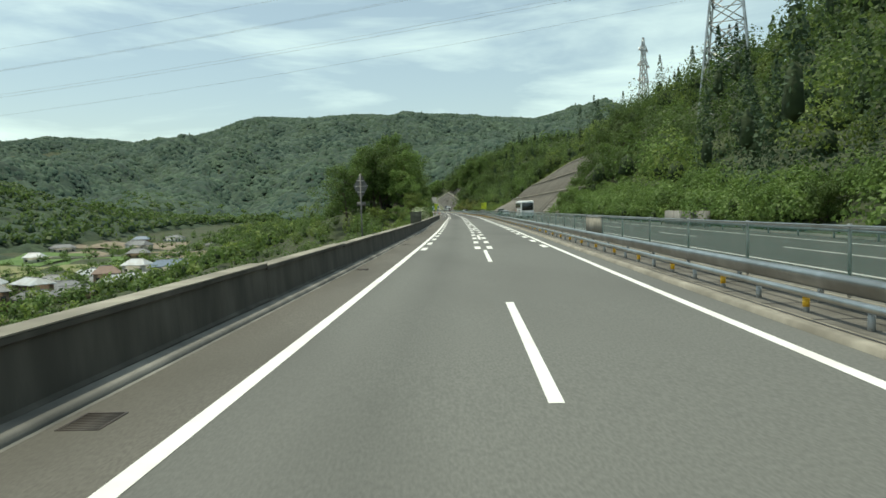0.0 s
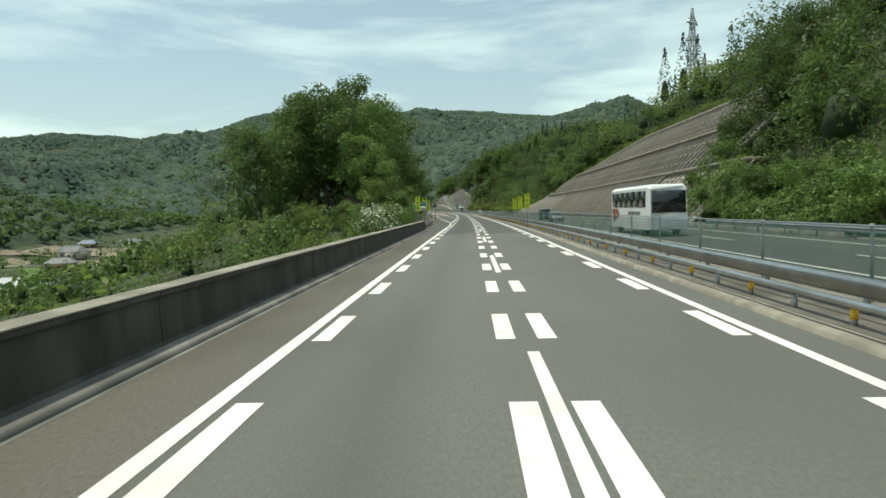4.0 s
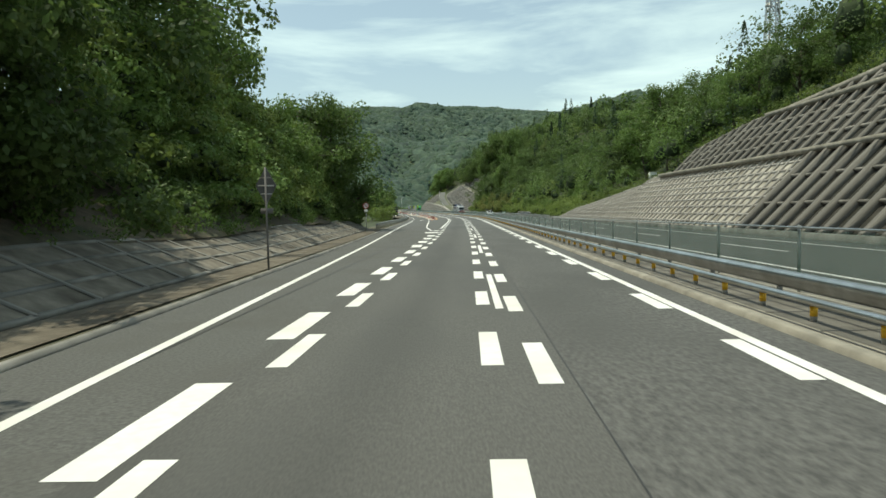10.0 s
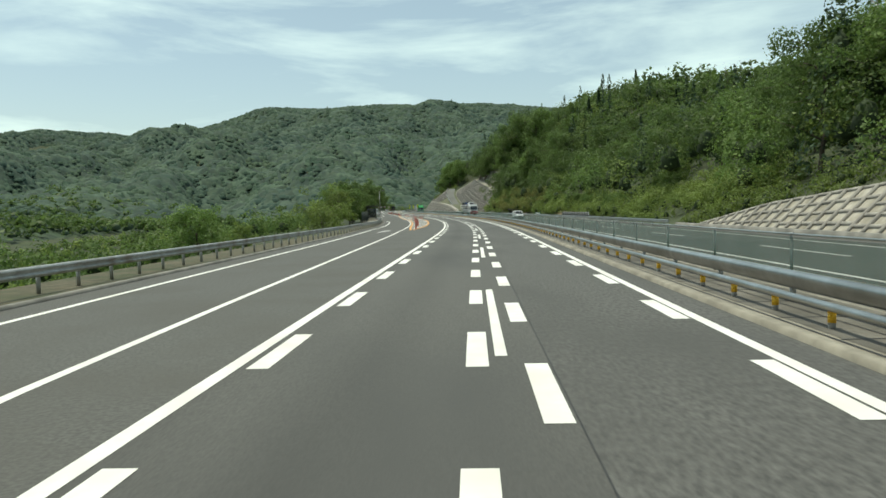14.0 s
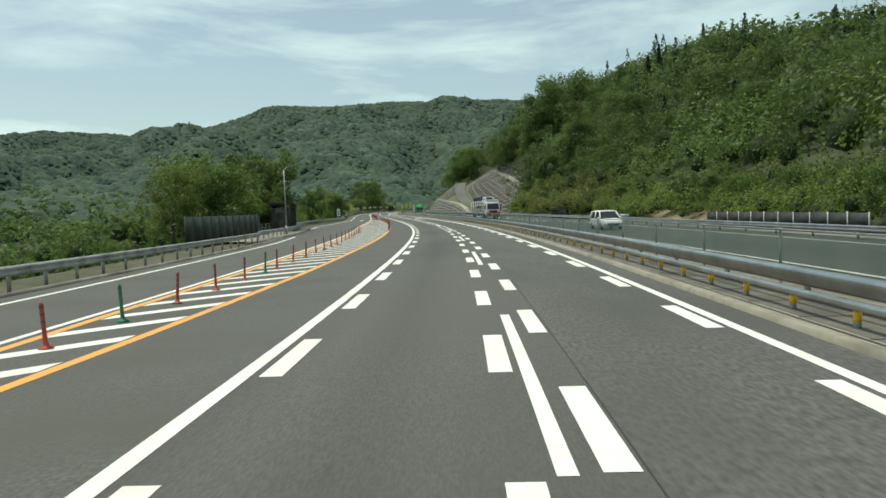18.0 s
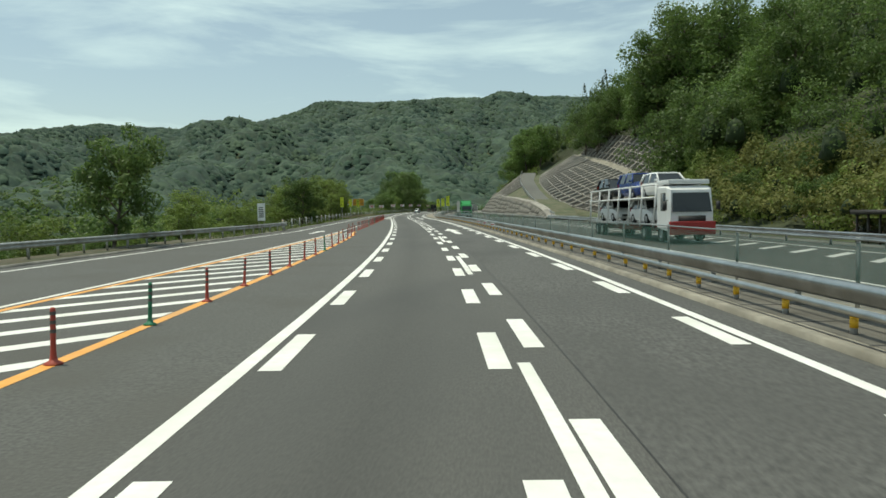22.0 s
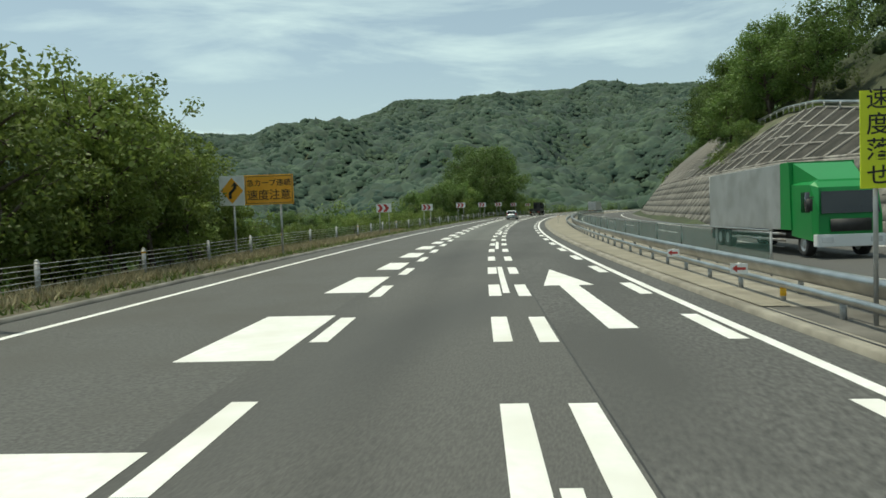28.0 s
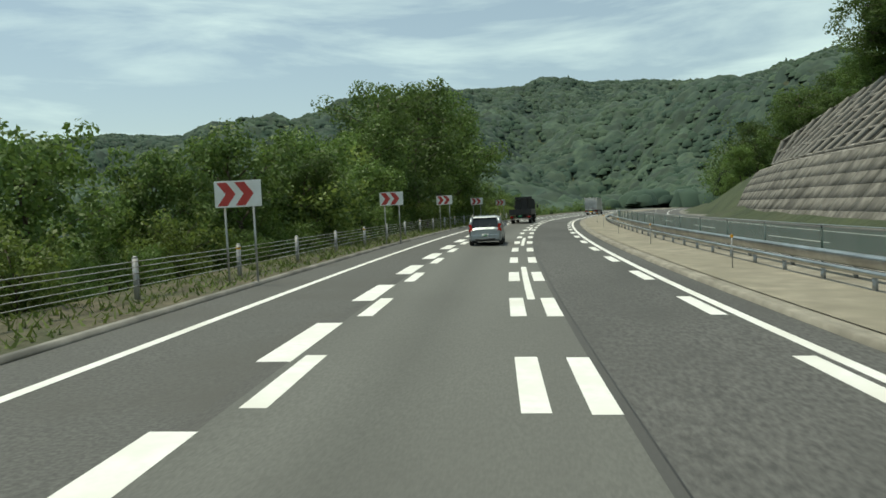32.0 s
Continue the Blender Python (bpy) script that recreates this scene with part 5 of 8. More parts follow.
def tree_parts(seed, h, spread, bole, n_leaves, leaf, limbs=9, lumps=16, r0=None, top_heavy=0.6):
    """Trunk with limbs, and leaf sprays in lumps at the limbs' ends: (trunk, crown)."""
    rs = np.random.RandomState(seed)
    r0 = r0 or 0.02 * h
    bits, joints = [], []
    p, lean = np.zeros(3), rs.uniform(-0.05, 0.05, 2)
    p[2] = -0.4
    k = 6
    for i in range(k):
        q = p + np.array([lean[0] * h / k + rs.uniform(-0.03, 0.03) * h, lean[1] * h / k + rs.uniform(-0.03, 0.03) * h, h * 0.86 / k])
        bits.append(rod(p, q, r0 * (1 - i / k * 0.8), r0 * (1 - (i + 1) / k * 0.8), 7))
        joints.append((p, q))
        p = q
    cs, rr = [p], [spread * 0.42]
    for i in range(limbs):
        f = bole + (0.92 - bole) * (i + rs.uniform(0, 0.8)) / limbs
        j = min(k - 1, int(f * k))
        a = joints[j][0] + (joints[j][1] - joints[j][0]) * (f * k - j)
        an = i * 2.4 + rs.uniform(-0.4, 0.4)
        ln = spread * rs.uniform(0.65, 1.05) * (1.0 - 0.55 * max(0, f - top_heavy) / (1 - top_heavy)) * (0.7 + 0.3 * min(1, f / top_heavy))
        b = a + np.array([math.cos(an) * ln, math.sin(an) * ln, ln * rs.uniform(0.35, 0.8)])
        m = a + (b - a) * 0.5 + np.array([0, 0, ln * 0.1])
        bits += [rod(a, m, r0 * 0.42, r0 * 0.28, 5), rod(m, b, r0 * 0.28, r0 * 0.1, 5)]
        cs += [b, m]
        rr += [spread * rs.uniform(0.28, 0.46), spread * rs.uniform(0.2, 0.34)]
        for _ in range(2):
            e = b + rs.normal(size=3) * spread * 0.3
            bits.append(rod(m, e, r0 * 0.16, r0 * 0.05, 4))
            cs.append(e)
            rr.append(spread * rs.uniform(0.16, 0.3))
    pts, way = lump_points(cs, rr, n_leaves, rs, 0.35)
    keep = pts[:, 2] > h * 0.08
    return join(bits), leaf_quads(pts[keep], leaf, rs, out=way[keep] + [0, 0, 0.35], stray=0.75)


def make_tree(name, label, seed, h, spread, bole, n_leaves, leaf, leaf_mat, group, **kw):
    trunk, crown = tree_parts(seed, h, spread, bole, n_leaves, leaf, **kw)
    t = thing(name, label, "tree" if "tree" in name else "bush", group)
    part("trunk", trunk, BARK, t)
    part("crown", crown, leaf_mat, t)
    return t


def conifer(seed, h, r, n):
    rs = np.random.RandomState(seed)
    f = rs.uniform(0.12, 1, n) ** 0.8
    an = rs.uniform(0, 6.28, n)
    tier = 0.75 + 0.25 * np.sin(f * 40 + an)
    rad = r * (1.03 - f) * tier * rs.uniform(0.4, 1, n) ** 0.5
    c = np.stack([np.cos(an) * rad, np.sin(an) * rad, f * h - rad * 0.25], 1)
    return rod((0, 0, -0.4), (0, 0, h * 0.97), h * 0.014, 0.02, 7), leaf_quads(c, 0.36, rs, 0.1)


kinds = {}
kinds["tall"] = make_tree("tree", "tall fresh green deciduous tree with several limbs", 1, 15.0, 4.3, 0.25, 9000, 0.16, LEAF_A, "trees by the road", limbs=13)
kinds["tall_b"] = make_tree("tree", "tall deep green broad-leaved tree on the bank", 2, 14.0, 4.6, 0.2, 9000, 0.16, LEAF_B, "trees by the road", limbs=13)
kinds["shade"] = make_tree("tree", "tall dense dark green tree overhanging the bank", 21, 13.5, 4.2, 0.12, 15000, 0.17, LEAF_B, "trees by the road", limbs=15)
kinds["mid"] = make_tree("tree", "rounded green broad-leaved tree beside the road", 3, 8.5, 3.4, 0.2, 6500, 0.145, LEAF_A, "trees by the road", limbs=11)
kinds["mid_b"] = make_tree("tree", "dense dark green roadside tree with a round crown", 4, 7.5, 2.7, 0.24, 6500, 0.135, LEAF_B, "trees by the road", limbs=11)
kinds["light"] = make_tree("tree", "slender yellow-green acacia with a loose crown", 5, 10.5, 3.0, 0.22, 5200, 0.135, LEAF_C, "trees by the road", limbs=12)
kinds["young"] = make_tree("tree", "young yellow-green tree with thin stems", 6, 6.0, 2.2, 0.15, 2600, 0.14, LEAF_C, "trees by the road", limbs=9)
kinds["bush"] = make_tree("bush", "spreading green roadside bush", 7, 3.2, 2.3, 0.02, 2600, 0.12, LEAF_A, "bushes by the road", limbs=10)
kinds["bush_b"] = make_tree("bush", "tangled yellow-green bush behind the cable fence", 8, 3.4, 2.5, 0.02, 2600, 0.12, LEAF_C, "bushes by the road", limbs=10)
kinds["blossom"] = make_tree("bush", "pale bush covered with white blossom", 9, 4.6, 2.4, 0.05, 2200, 0.12, LEAF_A, "bushes by the road", limbs=10)
fl = lump_points([(0, 0, 3.0), (0.9, 0.3, 2.6), (-0.8, -0.3, 3.4), (0.2, -0.9, 3.9)], [1.6, 1.3, 1.3, 1.1], 620, np.random.RandomState(3), 0.7)[0]
part("blossom", leaf_quads(fl, 0.16, np.random.RandomState(4)), BLOSSOM, kinds["blossom"], "clusters of white flowers")
kinds["cedar"] = thing("conifer", "dark pointed cedar standing above the forest", "tree", "conifers on the hill")
tr_, cr_ = conifer(3, 17.0, 3.2, 2600)
part("trunk", tr_, BARK, kinds["cedar"])
part("crown", cr_, LEAF_D, kinds["cedar"])
dead = thing("dead_tree", "bare grey dead tree with broken branches", "tree", "bare trees on the hill")
rs_ = np.random.RandomState(12)
bits = [rod((0, 0, -0.5), (0.2, 0.1, 6), 0.16, 0.1, 6), rod((0.2, 0.1, 6), (0.1, 0.3, 10.5), 0.1, 0.02, 6)]
for i in range(16):
    z = rs_.uniform(3.5, 9.5)
    an, ln = rs_.uniform(0, 6.28), rs_.uniform(0.8, 2.2)
    m_ = np.array([0.2 + math.cos(an) * ln, 0.2 + math.sin(an) * ln, z + ln * 0.7])
    bits += [rod((0.2, 0.2, z), m_, 0.05, 0.02, 5), rod(m_, m_ + rs_.normal(size=3) * 0.5 + [0, 0, 0.6], 0.02, 0.008, 4)]
part("trunk", join(bits), BARK, dead)
kinds["dead"] = dead
used = set()


def grow(kind, s, u, scale=1.0, turn=None, dz=0.0, on_road_level=None):
    """Stands one plant of that kind at (s, u) on the ground."""
    p = spot(s, u)
    z = float(ground_z(p[0], p[1])[0]) if on_road_level is None else float(p[2]) + on_road_level
    rr = random.uniform(0, 360) if turn is None else turn
    m = Matrix.Translation((p[0], p[1], z + dz - 0.1)) @ pose(0, 0, 0, 0, 0, rr) @ Matrix.Diagonal((scale * random.uniform(0.92, 1.08), scale * random.uniform(0.92, 1.08), scale * random.uniform(0.92, 1.1), 1))
    if kind not in used:
        used.add(kind)
        kinds[kind].matrix_world = m
        return kinds[kind]
    return copy_thing(kinds[kind], m)


def grow_to(kind, s, u, top):
    """Stands a plant whose top reaches that height over the road."""
    p = spot(s, u)
    z = float(ground_z(p[0], p[1])[0])
    return grow(kind, s, u, max(0.35, (float(p[2]) + top - z) / max(v.co.z for v in kinds[kind].children[1].data.vertices) / (kinds[kind].scale.z if kind in used else 1.0)))


random.seed(11)
# the tall group where the viaduct meets the bank
for kd, s, u, sc in [("tall", 186, -17, 1.2), ("tall_b", 192, -21, 1.25), ("tall", 197, -17, 0.9), ("tall_b", 184, -24, 1.15), ("tall", 178, -14, 0.75), ("light", 171, -12, 0.8), ("tall", 200, -19, 1.15), ("tall", 188, -28, 1.1), ("mid", 183, -11, 0.85), ("light", 177, -10, 0.75), ("tall_b", 196, -26, 1.05), ("tall_b", 204, -16.5, 0.8), ("mid_b", 190, -11, 0.8), ("mid", 168, -16, 0.75), ("light", 163, -19, 0.8), ("tall_b", 180, -31, 1.0), ("light", 172, -22, 0.9), ("mid", 166, -25, 0.9), ("light", 158, -14, 0.5), ("young", 164, -11, 0.7)]:
    grow(kd, s, u, sc)
for s, u in [(149, -9.6), (144, -9.0), (153.5, -9.6), (146, -10.6)]:
    grow("blossom", s, u, random.uniform(0.8, 1.0))
for s in np.arange(152, 175, 2.2):
    grow(random.choice(["bush", "mid_b", "bush"]), s, -8.9 - random.uniform(0, 2.2), random.uniform(0.5, 0.8), dz=-0.2)
for s in np.arange(112, 168, 3.4):
    grow(random.choice(["bush", "bush_b", "bush"]), s, -9.6 - random.uniform(0, 3), random.uniform(0.85, 1.3))
# the wooded bank
for s in np.arange(214, 299, 6.0):
    grow(random.choice(["tall_b", "mid_b", "tall", "mid_b", "mid"]), s + random.uniform(-2, 2), float(left_edge(np.array(s))) - random.uniform(9.2, 11.0), random.uniform(0.78, 0.95), dz=0.2)
for s in np.arange(186, 292, 8.0):
    grow(random.choice(["tall_b", "tall"]), s + random.uniform(-3, 3), float(left_edge(np.array(s))) - random.uniform(12, 18), random.uniform(0.95, 1.15))
for s in np.arange(182, 300, 2.6):
    grow("bush", s, float(left_edge(np.array(s))) - random.uniform(5.4, 7.6), random.uniform(0.5, 0.85), dz=0.9)
for s, du, sc in [(223, 11.8, 1.0), (220.5, 7.0, 0.78), (224, 6.9, 0.8), (228, 7.0, 0.78), (230, 12, 1.0)]:
    grow("shade", s, float(left_edge(np.array(s))) - du, sc, dz=0.2)
grow("tall_b", 292, -18.5, 1.0)
grow("tall_b", 294, -16.2, 0.95)
grow("mid_b", 295, -15.5, 1.15)
grow("mid_b", 288, -15.0, 0.9)
grow("mid", 298, -17, 0.9)
# beside the bus stop and on to the curve
for kd, s, u, sc in [("mid", 352, -24, 0.8), ("young", 372, -26, 0.9), ("bush_b", 386, -20, 1.1), ("bush_b", 400, -21, 1.2), ("mid", 447, -22.0, 1.05), ("mid", 452, -23, 1.15), ("mid_b", 463, -20.8, 1.3), ("mid_b", 467, -23.5, 1.3), ("mid_b", 459.5, -19.6, 1.05), ("mid_b", 503, -18.9, 1.18), ("light", 536, -24, 0.8), ("mid_b", 552.3, -15.3, 1.1), ("light", 560, -23, 0.75), ("light", 572, -22, 0.8), ("young", 545, -21, 0.9), ("young", 530, -19, 0.8), ("young", 518, -20, 0.8), ("young", 580, -18, 0.9), ("light", 590, -24, 0.8), ("light", 603, -19.5, 0.8), ("light", 608, -21, 0.85), ("light", 614, -19, 0.75), ("light", 619, -22, 0.75), ("young", 611, -16.2, 1.0), ("young", 621, -18.5, 0.9), ("light", 598, -25, 0.9), ("light", 566, -16, 0.7), ("light", 574, -17, 0.75), ("young", 581, -15.5, 1.0), ("light", 588, -17, 0.78), ("light", 595, -15.2, 0.7), ("light", 570, -20, 0.9), ("light", 584, -20, 0.9), ("light", 594, -20, 0.95), ("light", 561, -18, 0.75), ("light", 612, -15.0, 0.72), ("light", 616, -17.5, 0.9), ("light", 620, -15.0, 0.74), ("light", 624, -18.5, 0.95), ("light", 628, -22, 1.05), ("light", 621, -21.5, 1.0), ("young", 617, -14.0, 0.9), ("young", 626, -15.2, 0.9)]:
    grow(kd, s, u, sc)
for s in np.arange(486, 636, 4.6):
    grow(random.choice(["bush_b", "bush_b", "bush"]), s, float(cable_u(max(s, 514))) - random.uniform(3.5, 9) - (3.2 if s < 512 else 0.0), random.uniform(0.55, 0.95) * (0.6 if s < 545 else 1.0))
for s in np.arange(638, 704, 2.8):
    grow(random.choice(["bush_b", "bush", "bush", "bush_b"]), s, float(cable_u(s)) - random.uniform(2.0, 3.6), random.uniform(0.42, 0.64), dz=0.1)
    grow(random.choice(["mid", "mid", "mid", "mid_b", "mid_b"]), s + 1.2, float(cable_u(s)) - random.uniform(5.0, 9.0), random.uniform(0.36, 0.52), dz=0.1)
for s in np.arange(634, 800, 3.3):
    grow(random.choice(["bush_b", "bush", "bush", "bush_b"]), s, float(cable_u(s)) - random.uniform(2.6, 4.5), random.uniform(0.36, 0.62) if s < 702 else random.uniform(0.5, 1.05))
    grow(random.choice(["bush", "mid", "mid_b", "mid_b", "bush"]), s + random.uniform(-1.5, 1.5), float(cable_u(s)) - random.uniform(5.5, 12), random.uniform(0.3, 0.46) if s < 702 else random.uniform(0.45, 0.85))
for kd, s, u, sc in [("young", 700, -15, 1.1), ("young", 708, -14, 1.15), ("mid", 700, -13.5, 1.0), ("mid_b", 706, -13, 1.1), ("mid", 711, -13.5, 1.15), ("mid", 716, -14.5, 0.95), ("mid", 721, -13, 1.0), ("tall", 726, -14, 0.66), ("tall_b", 731, -13.5, 0.85), ("mid_b", 693, -13.5, 0.9), ("mid", 687, -14.5, 0.85), ("tall", 740, -12.5, 0.95), ("tall", 746, -15, 1.0), ("tall", 752, -12, 1.0), ("tall_b", 758, -14, 1.0), ("tall", 764, -12, 0.95), ("tall_b", 748, -19, 0.95), ("mid", 736, -17, 1.0), ("mid", 770, -12, 1.0), ("young", 780, -11, 1.0), ("mid", 790, -12, 0.8), ("mid", 800, -12, 0.8)]:
    grow(kd, s, u, sc)
# the trees behind the bus shelter
for kd, s, u, top in [("mid_b", 464, -20.6, 9.8), ("mid_b", 468, -22.6, 9.0), ("light", 446, -24.5, 7.6), ("mid", 451, -26, 7.9), ("light", 440, -25, 6.4)]:
    grow_to(kd, s, u, top)
# loose acacias behind the cable fence
for s, u, top in [(606.5, -15.5, 6.8), (609, -18, 8.2), (612, -16, 7.6), (613, -19.5, 8.8), (616, -15, 6.6), (617.5, -18, 8.0), (620, -16.2, 6.9), (622, -19.5, 8.0), (625, -17, 6.6), (604, -19, 8.6)]:
    grow_to("light", s, u, top)
# tall trees along the edge of the nose above the frames
for kd, s, u, top in [("tall_b", 557, 36.8, 14), ("mid", 556, 35.4, 8.5), ("tall", 552, 38.6, 15), ("mid_b", 549, 36.2, 9), ("tall_b", 559, 39.5, 17), ("tall", 553, 42, 19), ("mid", 545, 37, 9), ("tall_b", 546, 39, 15), ("tall", 703, 33, 22.5), ("tall_b", 708, 34.5, 24), ("tall", 698, 33.5, 22), ("tall", 713, 35.5, 23), ("mid", 693, 31, 16.5), ("tall", 738, 35, 25), ("tall_b", 742, 36, 26), ("tall", 746, 35, 23), ("tall", 736, 38, 27), ("tall_b", 733, 36.5, 26), ("tall_b", 749, 36.5, 21), ("mid", 748, 34.5, 16), ("mid_b", 754, 33, 13), ("tall", 758, 36, 17), ("tall", 347, 36, 21), ("tall", 340, 38, 23.5), ("tall", 353, 34, 19), ("tall_b", 360, 32, 17), ("tall", 334, 42, 26), ("tall_b", 345, 42, 24), ("tall", 296, 36, 21), ("tall_b", 290, 38, 22.5), ("tall", 304, 36, 19), ("tall", 283, 39, 23), ("tall", 640, 48, 27.5), ("tall_b", 644, 53, 31), ("tall_b", 636, 52, 31), ("tall", 638, 58, 34.5), ("tall_b", 630, 60, 38), ("tall", 634, 64, 41), ("tall_b", 626, 64, 42.5), ("tall", 628, 70, 46), ("tall_b", 620, 66, 46), ("tall", 618, 58, 38), ("tall_b", 612, 60, 42), ("tall", 608, 64, 45), ("tall_b", 648, 47, 26), ("tall", 622, 54, 34)]:
    grow_to(kd, s, u, top)
# trees that stand out on the right-hand hill
for kd, s, u, sc in [("cedar", 547, 104, 1.0), ("cedar", 552, 108, 0.85), ("cedar", 601, 90, 1.0), ("cedar", 645, 130, 1.0), ("cedar", 637, 120, 0.85), ("cedar", 561, 66, 0.9), ("cedar", 572, 70, 0.8), ("cedar", 590, 84, 0.8), ("cedar", 615, 100, 0.9), ("cedar", 660, 120, 0.9), ("dead", 290, 60, 0.9), ("dead", 300, 64, 1.0), ("dead", 310, 62, 0.9), ("dead", 318, 68, 1.0), ("dead", 560, 140, 1.2), ("dead", 566, 138, 1.1), ("dead", 574, 142, 1.2), ("dead", 582, 140, 1.1), ("dead", 590, 146, 1.2), ("dead", 705, 47, 0.9), ("dead", 712, 46, 1.0), ("dead", 700, 49, 0.8), ("tall", 690, 36, 0.82), ("tall", 686, 39, 0.9), ("tall", 695, 37, 0.92), ("tall", 703, 38, 0.9), ("tall_b", 711, 39, 0.86), ("tall", 718, 40, 0.8), ("tall", 712, 35.8, 0.56), ("tall", 722, 36.2, 0.52), ("tall_b", 729, 36.6, 0.52), ("tall", 736, 36, 0.52), ("tall_b", 743, 35, 0.7), ("mid", 684, 31, 0.8), ("bush", 683, 27.5, 0.9), ("bush", 687, 27.2, 0.8), ("bush_b", 679, 28.0, 0.8), ("bush", 690, 28.5, 0.8), ("tall", 752, 45, 0.75), ("tall_b", 764, 44, 0.75), ("tall", 738, 46, 0.7), ("tall_b", 776, 40, 0.7), ("tall_b", 781, 36, 0.7), ("tall", 786, 34, 0.7), ("tall_b", 792, 31, 0.65), ("mid", 788, 28, 0.9), ("mid", 800, 28, 0.8), ("dead", 730, 47, 0.8), ("dead", 745, 47, 0.7)]:
    grow(kd, s, u, sc)
for s in np.arange(40, 150, 4.5):
    grow(random.choice(["mid", "mid_b", "bush", "mid"]), s, random.uniform(21.5, 26), random.uniform(0.6, 0.85), dz=-0.6)
for s in np.arange(366, 530, 6.5):
    grow(random.choice(["mid", "bush", "bush_b", "mid_b"]), s, random.uniform(29, 36), random.uniform(0.6, 0.9))

for i in range(70):
    s_ = random.uniform(365, 640)
    grow(random.choice(["tall", "tall_b", "cedar", "mid", "tall_b"]), s_, random.uniform(40, 66) + max(0, s_ - 540) * 0.3, random.uniform(0.6, 0.95))

for kd, s, u, sc in [("mid", 150, 25, 0.8), ("mid_b", 155, 23.5, 0.8), ("mid", 159, 27, 0.9), ("tall_b", 161, 32, 0.7), ("mid", 163, 30, 0.8), ("tall", 156, 36, 0.75), ("mid_b", 164, 35, 0.9), ("tall_b", 165, 39, 0.65), ("mid", 145, 24, 0.75), ("mid_b", 140, 23.5, 0.8), ("tall", 147, 33, 0.7)]:
    grow(kd, s, u, sc)

# ---- woods as masses ----
def woods(name, label, x, y, z, r, h, per, leaf, material, seed, cone=False, core=None, core_k=0.32):
    """Many crowns in one mesh: leaf sprays on lumpy shells round dark cores."""
    rs = np.random.RandomState(seed)
    n = len(x)
    d = rs.normal(size=(n, per, 3))
    d[..., 2] = np.abs(d[..., 2]) * 1.1 - 0.35
    d /= np.linalg.norm(d, axis=2)[..., None]
    ph = rs.uniform(0, 6.28, (n, 1, 3))
    lump = 0.78 + 0.16 * np.sin(d[..., 0] * 4.5 + ph[..., 0]) + 0.16 * np.sin(d[..., 1] * 4.5 + ph[..., 1]) + 0.1 * np.sin(d[..., 2] * 6 + ph[..., 2])
    rad = lump * rs.uniform(0.8, 1.06, (n, per))
    if cone:
        f = rs.uniform(0, 1, (n, per))
        f = f ** 1.4
        c = np.stack([d[..., 0] * (1.02 - f) * r[:, None], d[..., 1] * (1.02 - f) * r[:, None], (f * 0.95 - 0.5) * h[:, None]], -1)
    else:
        c = d * rad[..., None] * np.stack([r, r, h * 0.5], -1)[:, None, :]
    c = c + np.stack([x, y, z + h * 0.55], -1)[:, None, :]
    v, f = leaf_quads(c.reshape(-1, 3), leaf * np.repeat(r / r.mean(), per), rs, out=d.reshape(-1, 3) + [0, 0, 0.25], stray=0.55)
    ob = struct(name, (v, f), material, label, "forest", "stuff")
    # cores in a darker colour that stands for the shade inside the crowns
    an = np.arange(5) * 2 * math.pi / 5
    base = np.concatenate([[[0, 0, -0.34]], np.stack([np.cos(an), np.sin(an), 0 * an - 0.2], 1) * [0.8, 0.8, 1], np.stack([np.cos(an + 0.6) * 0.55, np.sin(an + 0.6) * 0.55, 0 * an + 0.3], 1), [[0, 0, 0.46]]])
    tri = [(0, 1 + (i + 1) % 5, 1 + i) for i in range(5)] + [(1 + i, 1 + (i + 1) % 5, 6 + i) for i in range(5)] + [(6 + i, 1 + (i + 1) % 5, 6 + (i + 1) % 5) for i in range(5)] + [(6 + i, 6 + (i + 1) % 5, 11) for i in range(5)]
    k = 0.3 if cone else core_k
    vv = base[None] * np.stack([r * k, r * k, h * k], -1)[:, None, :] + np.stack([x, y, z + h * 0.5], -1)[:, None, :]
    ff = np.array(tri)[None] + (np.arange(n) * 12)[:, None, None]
    struct(name + "_inside", (vv.reshape(-1, 3), ff.reshape(-1, 3)), core or LEAF_INSIDE, "darker cores of the forest crowns, coloured as inner shade", "forest", "stuff")
    return ob


# near-black green: the inner shade of the crowns is painted into it
LEAF_INSIDE = mat("painted_shade_leaves", (0.02, 0.036, 0.012), (0.04, 0.062, 0.02), 1.5, 0.9, bump=0.2, fine=0.5)


def scatter(s0, s1, u0, u1, step, seed, keep=None):
    rs = np.random.RandomState(seed)
    s, u = np.meshgrid(np.arange(s0, s1, step), np.arange(u0, u1, step))
    s = s.ravel() + rs.uniform(-0.45, 0.45, s.size) * step
    u = u.ravel() + rs.uniform(-0.45, 0.45, u.size) * step
    if keep is not None:
        k = keep(s, u)
        s, u = s[k], u[k]
    p = spot(s, u)
    return s, u, p[:, 0], p[:, 1], ground_z(p[:, 0], p[:, 1])


def hill_ok(s, u):
    lo = np.where((s > 163) & (s < 359), 23.5 + wall_top(s), np.interp(s, [-100, 40, 160, 362, 380, 470, 535, 556, 575, 590, 640, 660, 690, 720, 770, 790, 830], [25, 25, 27, 24, 28, 32, 31, 32, 44, 54, 56, 52, 40, 37, 44, 33, 24]))
    open_ = (s > 440) & (s < 520) & (u < 33)
    return (u > lo) & ~open_


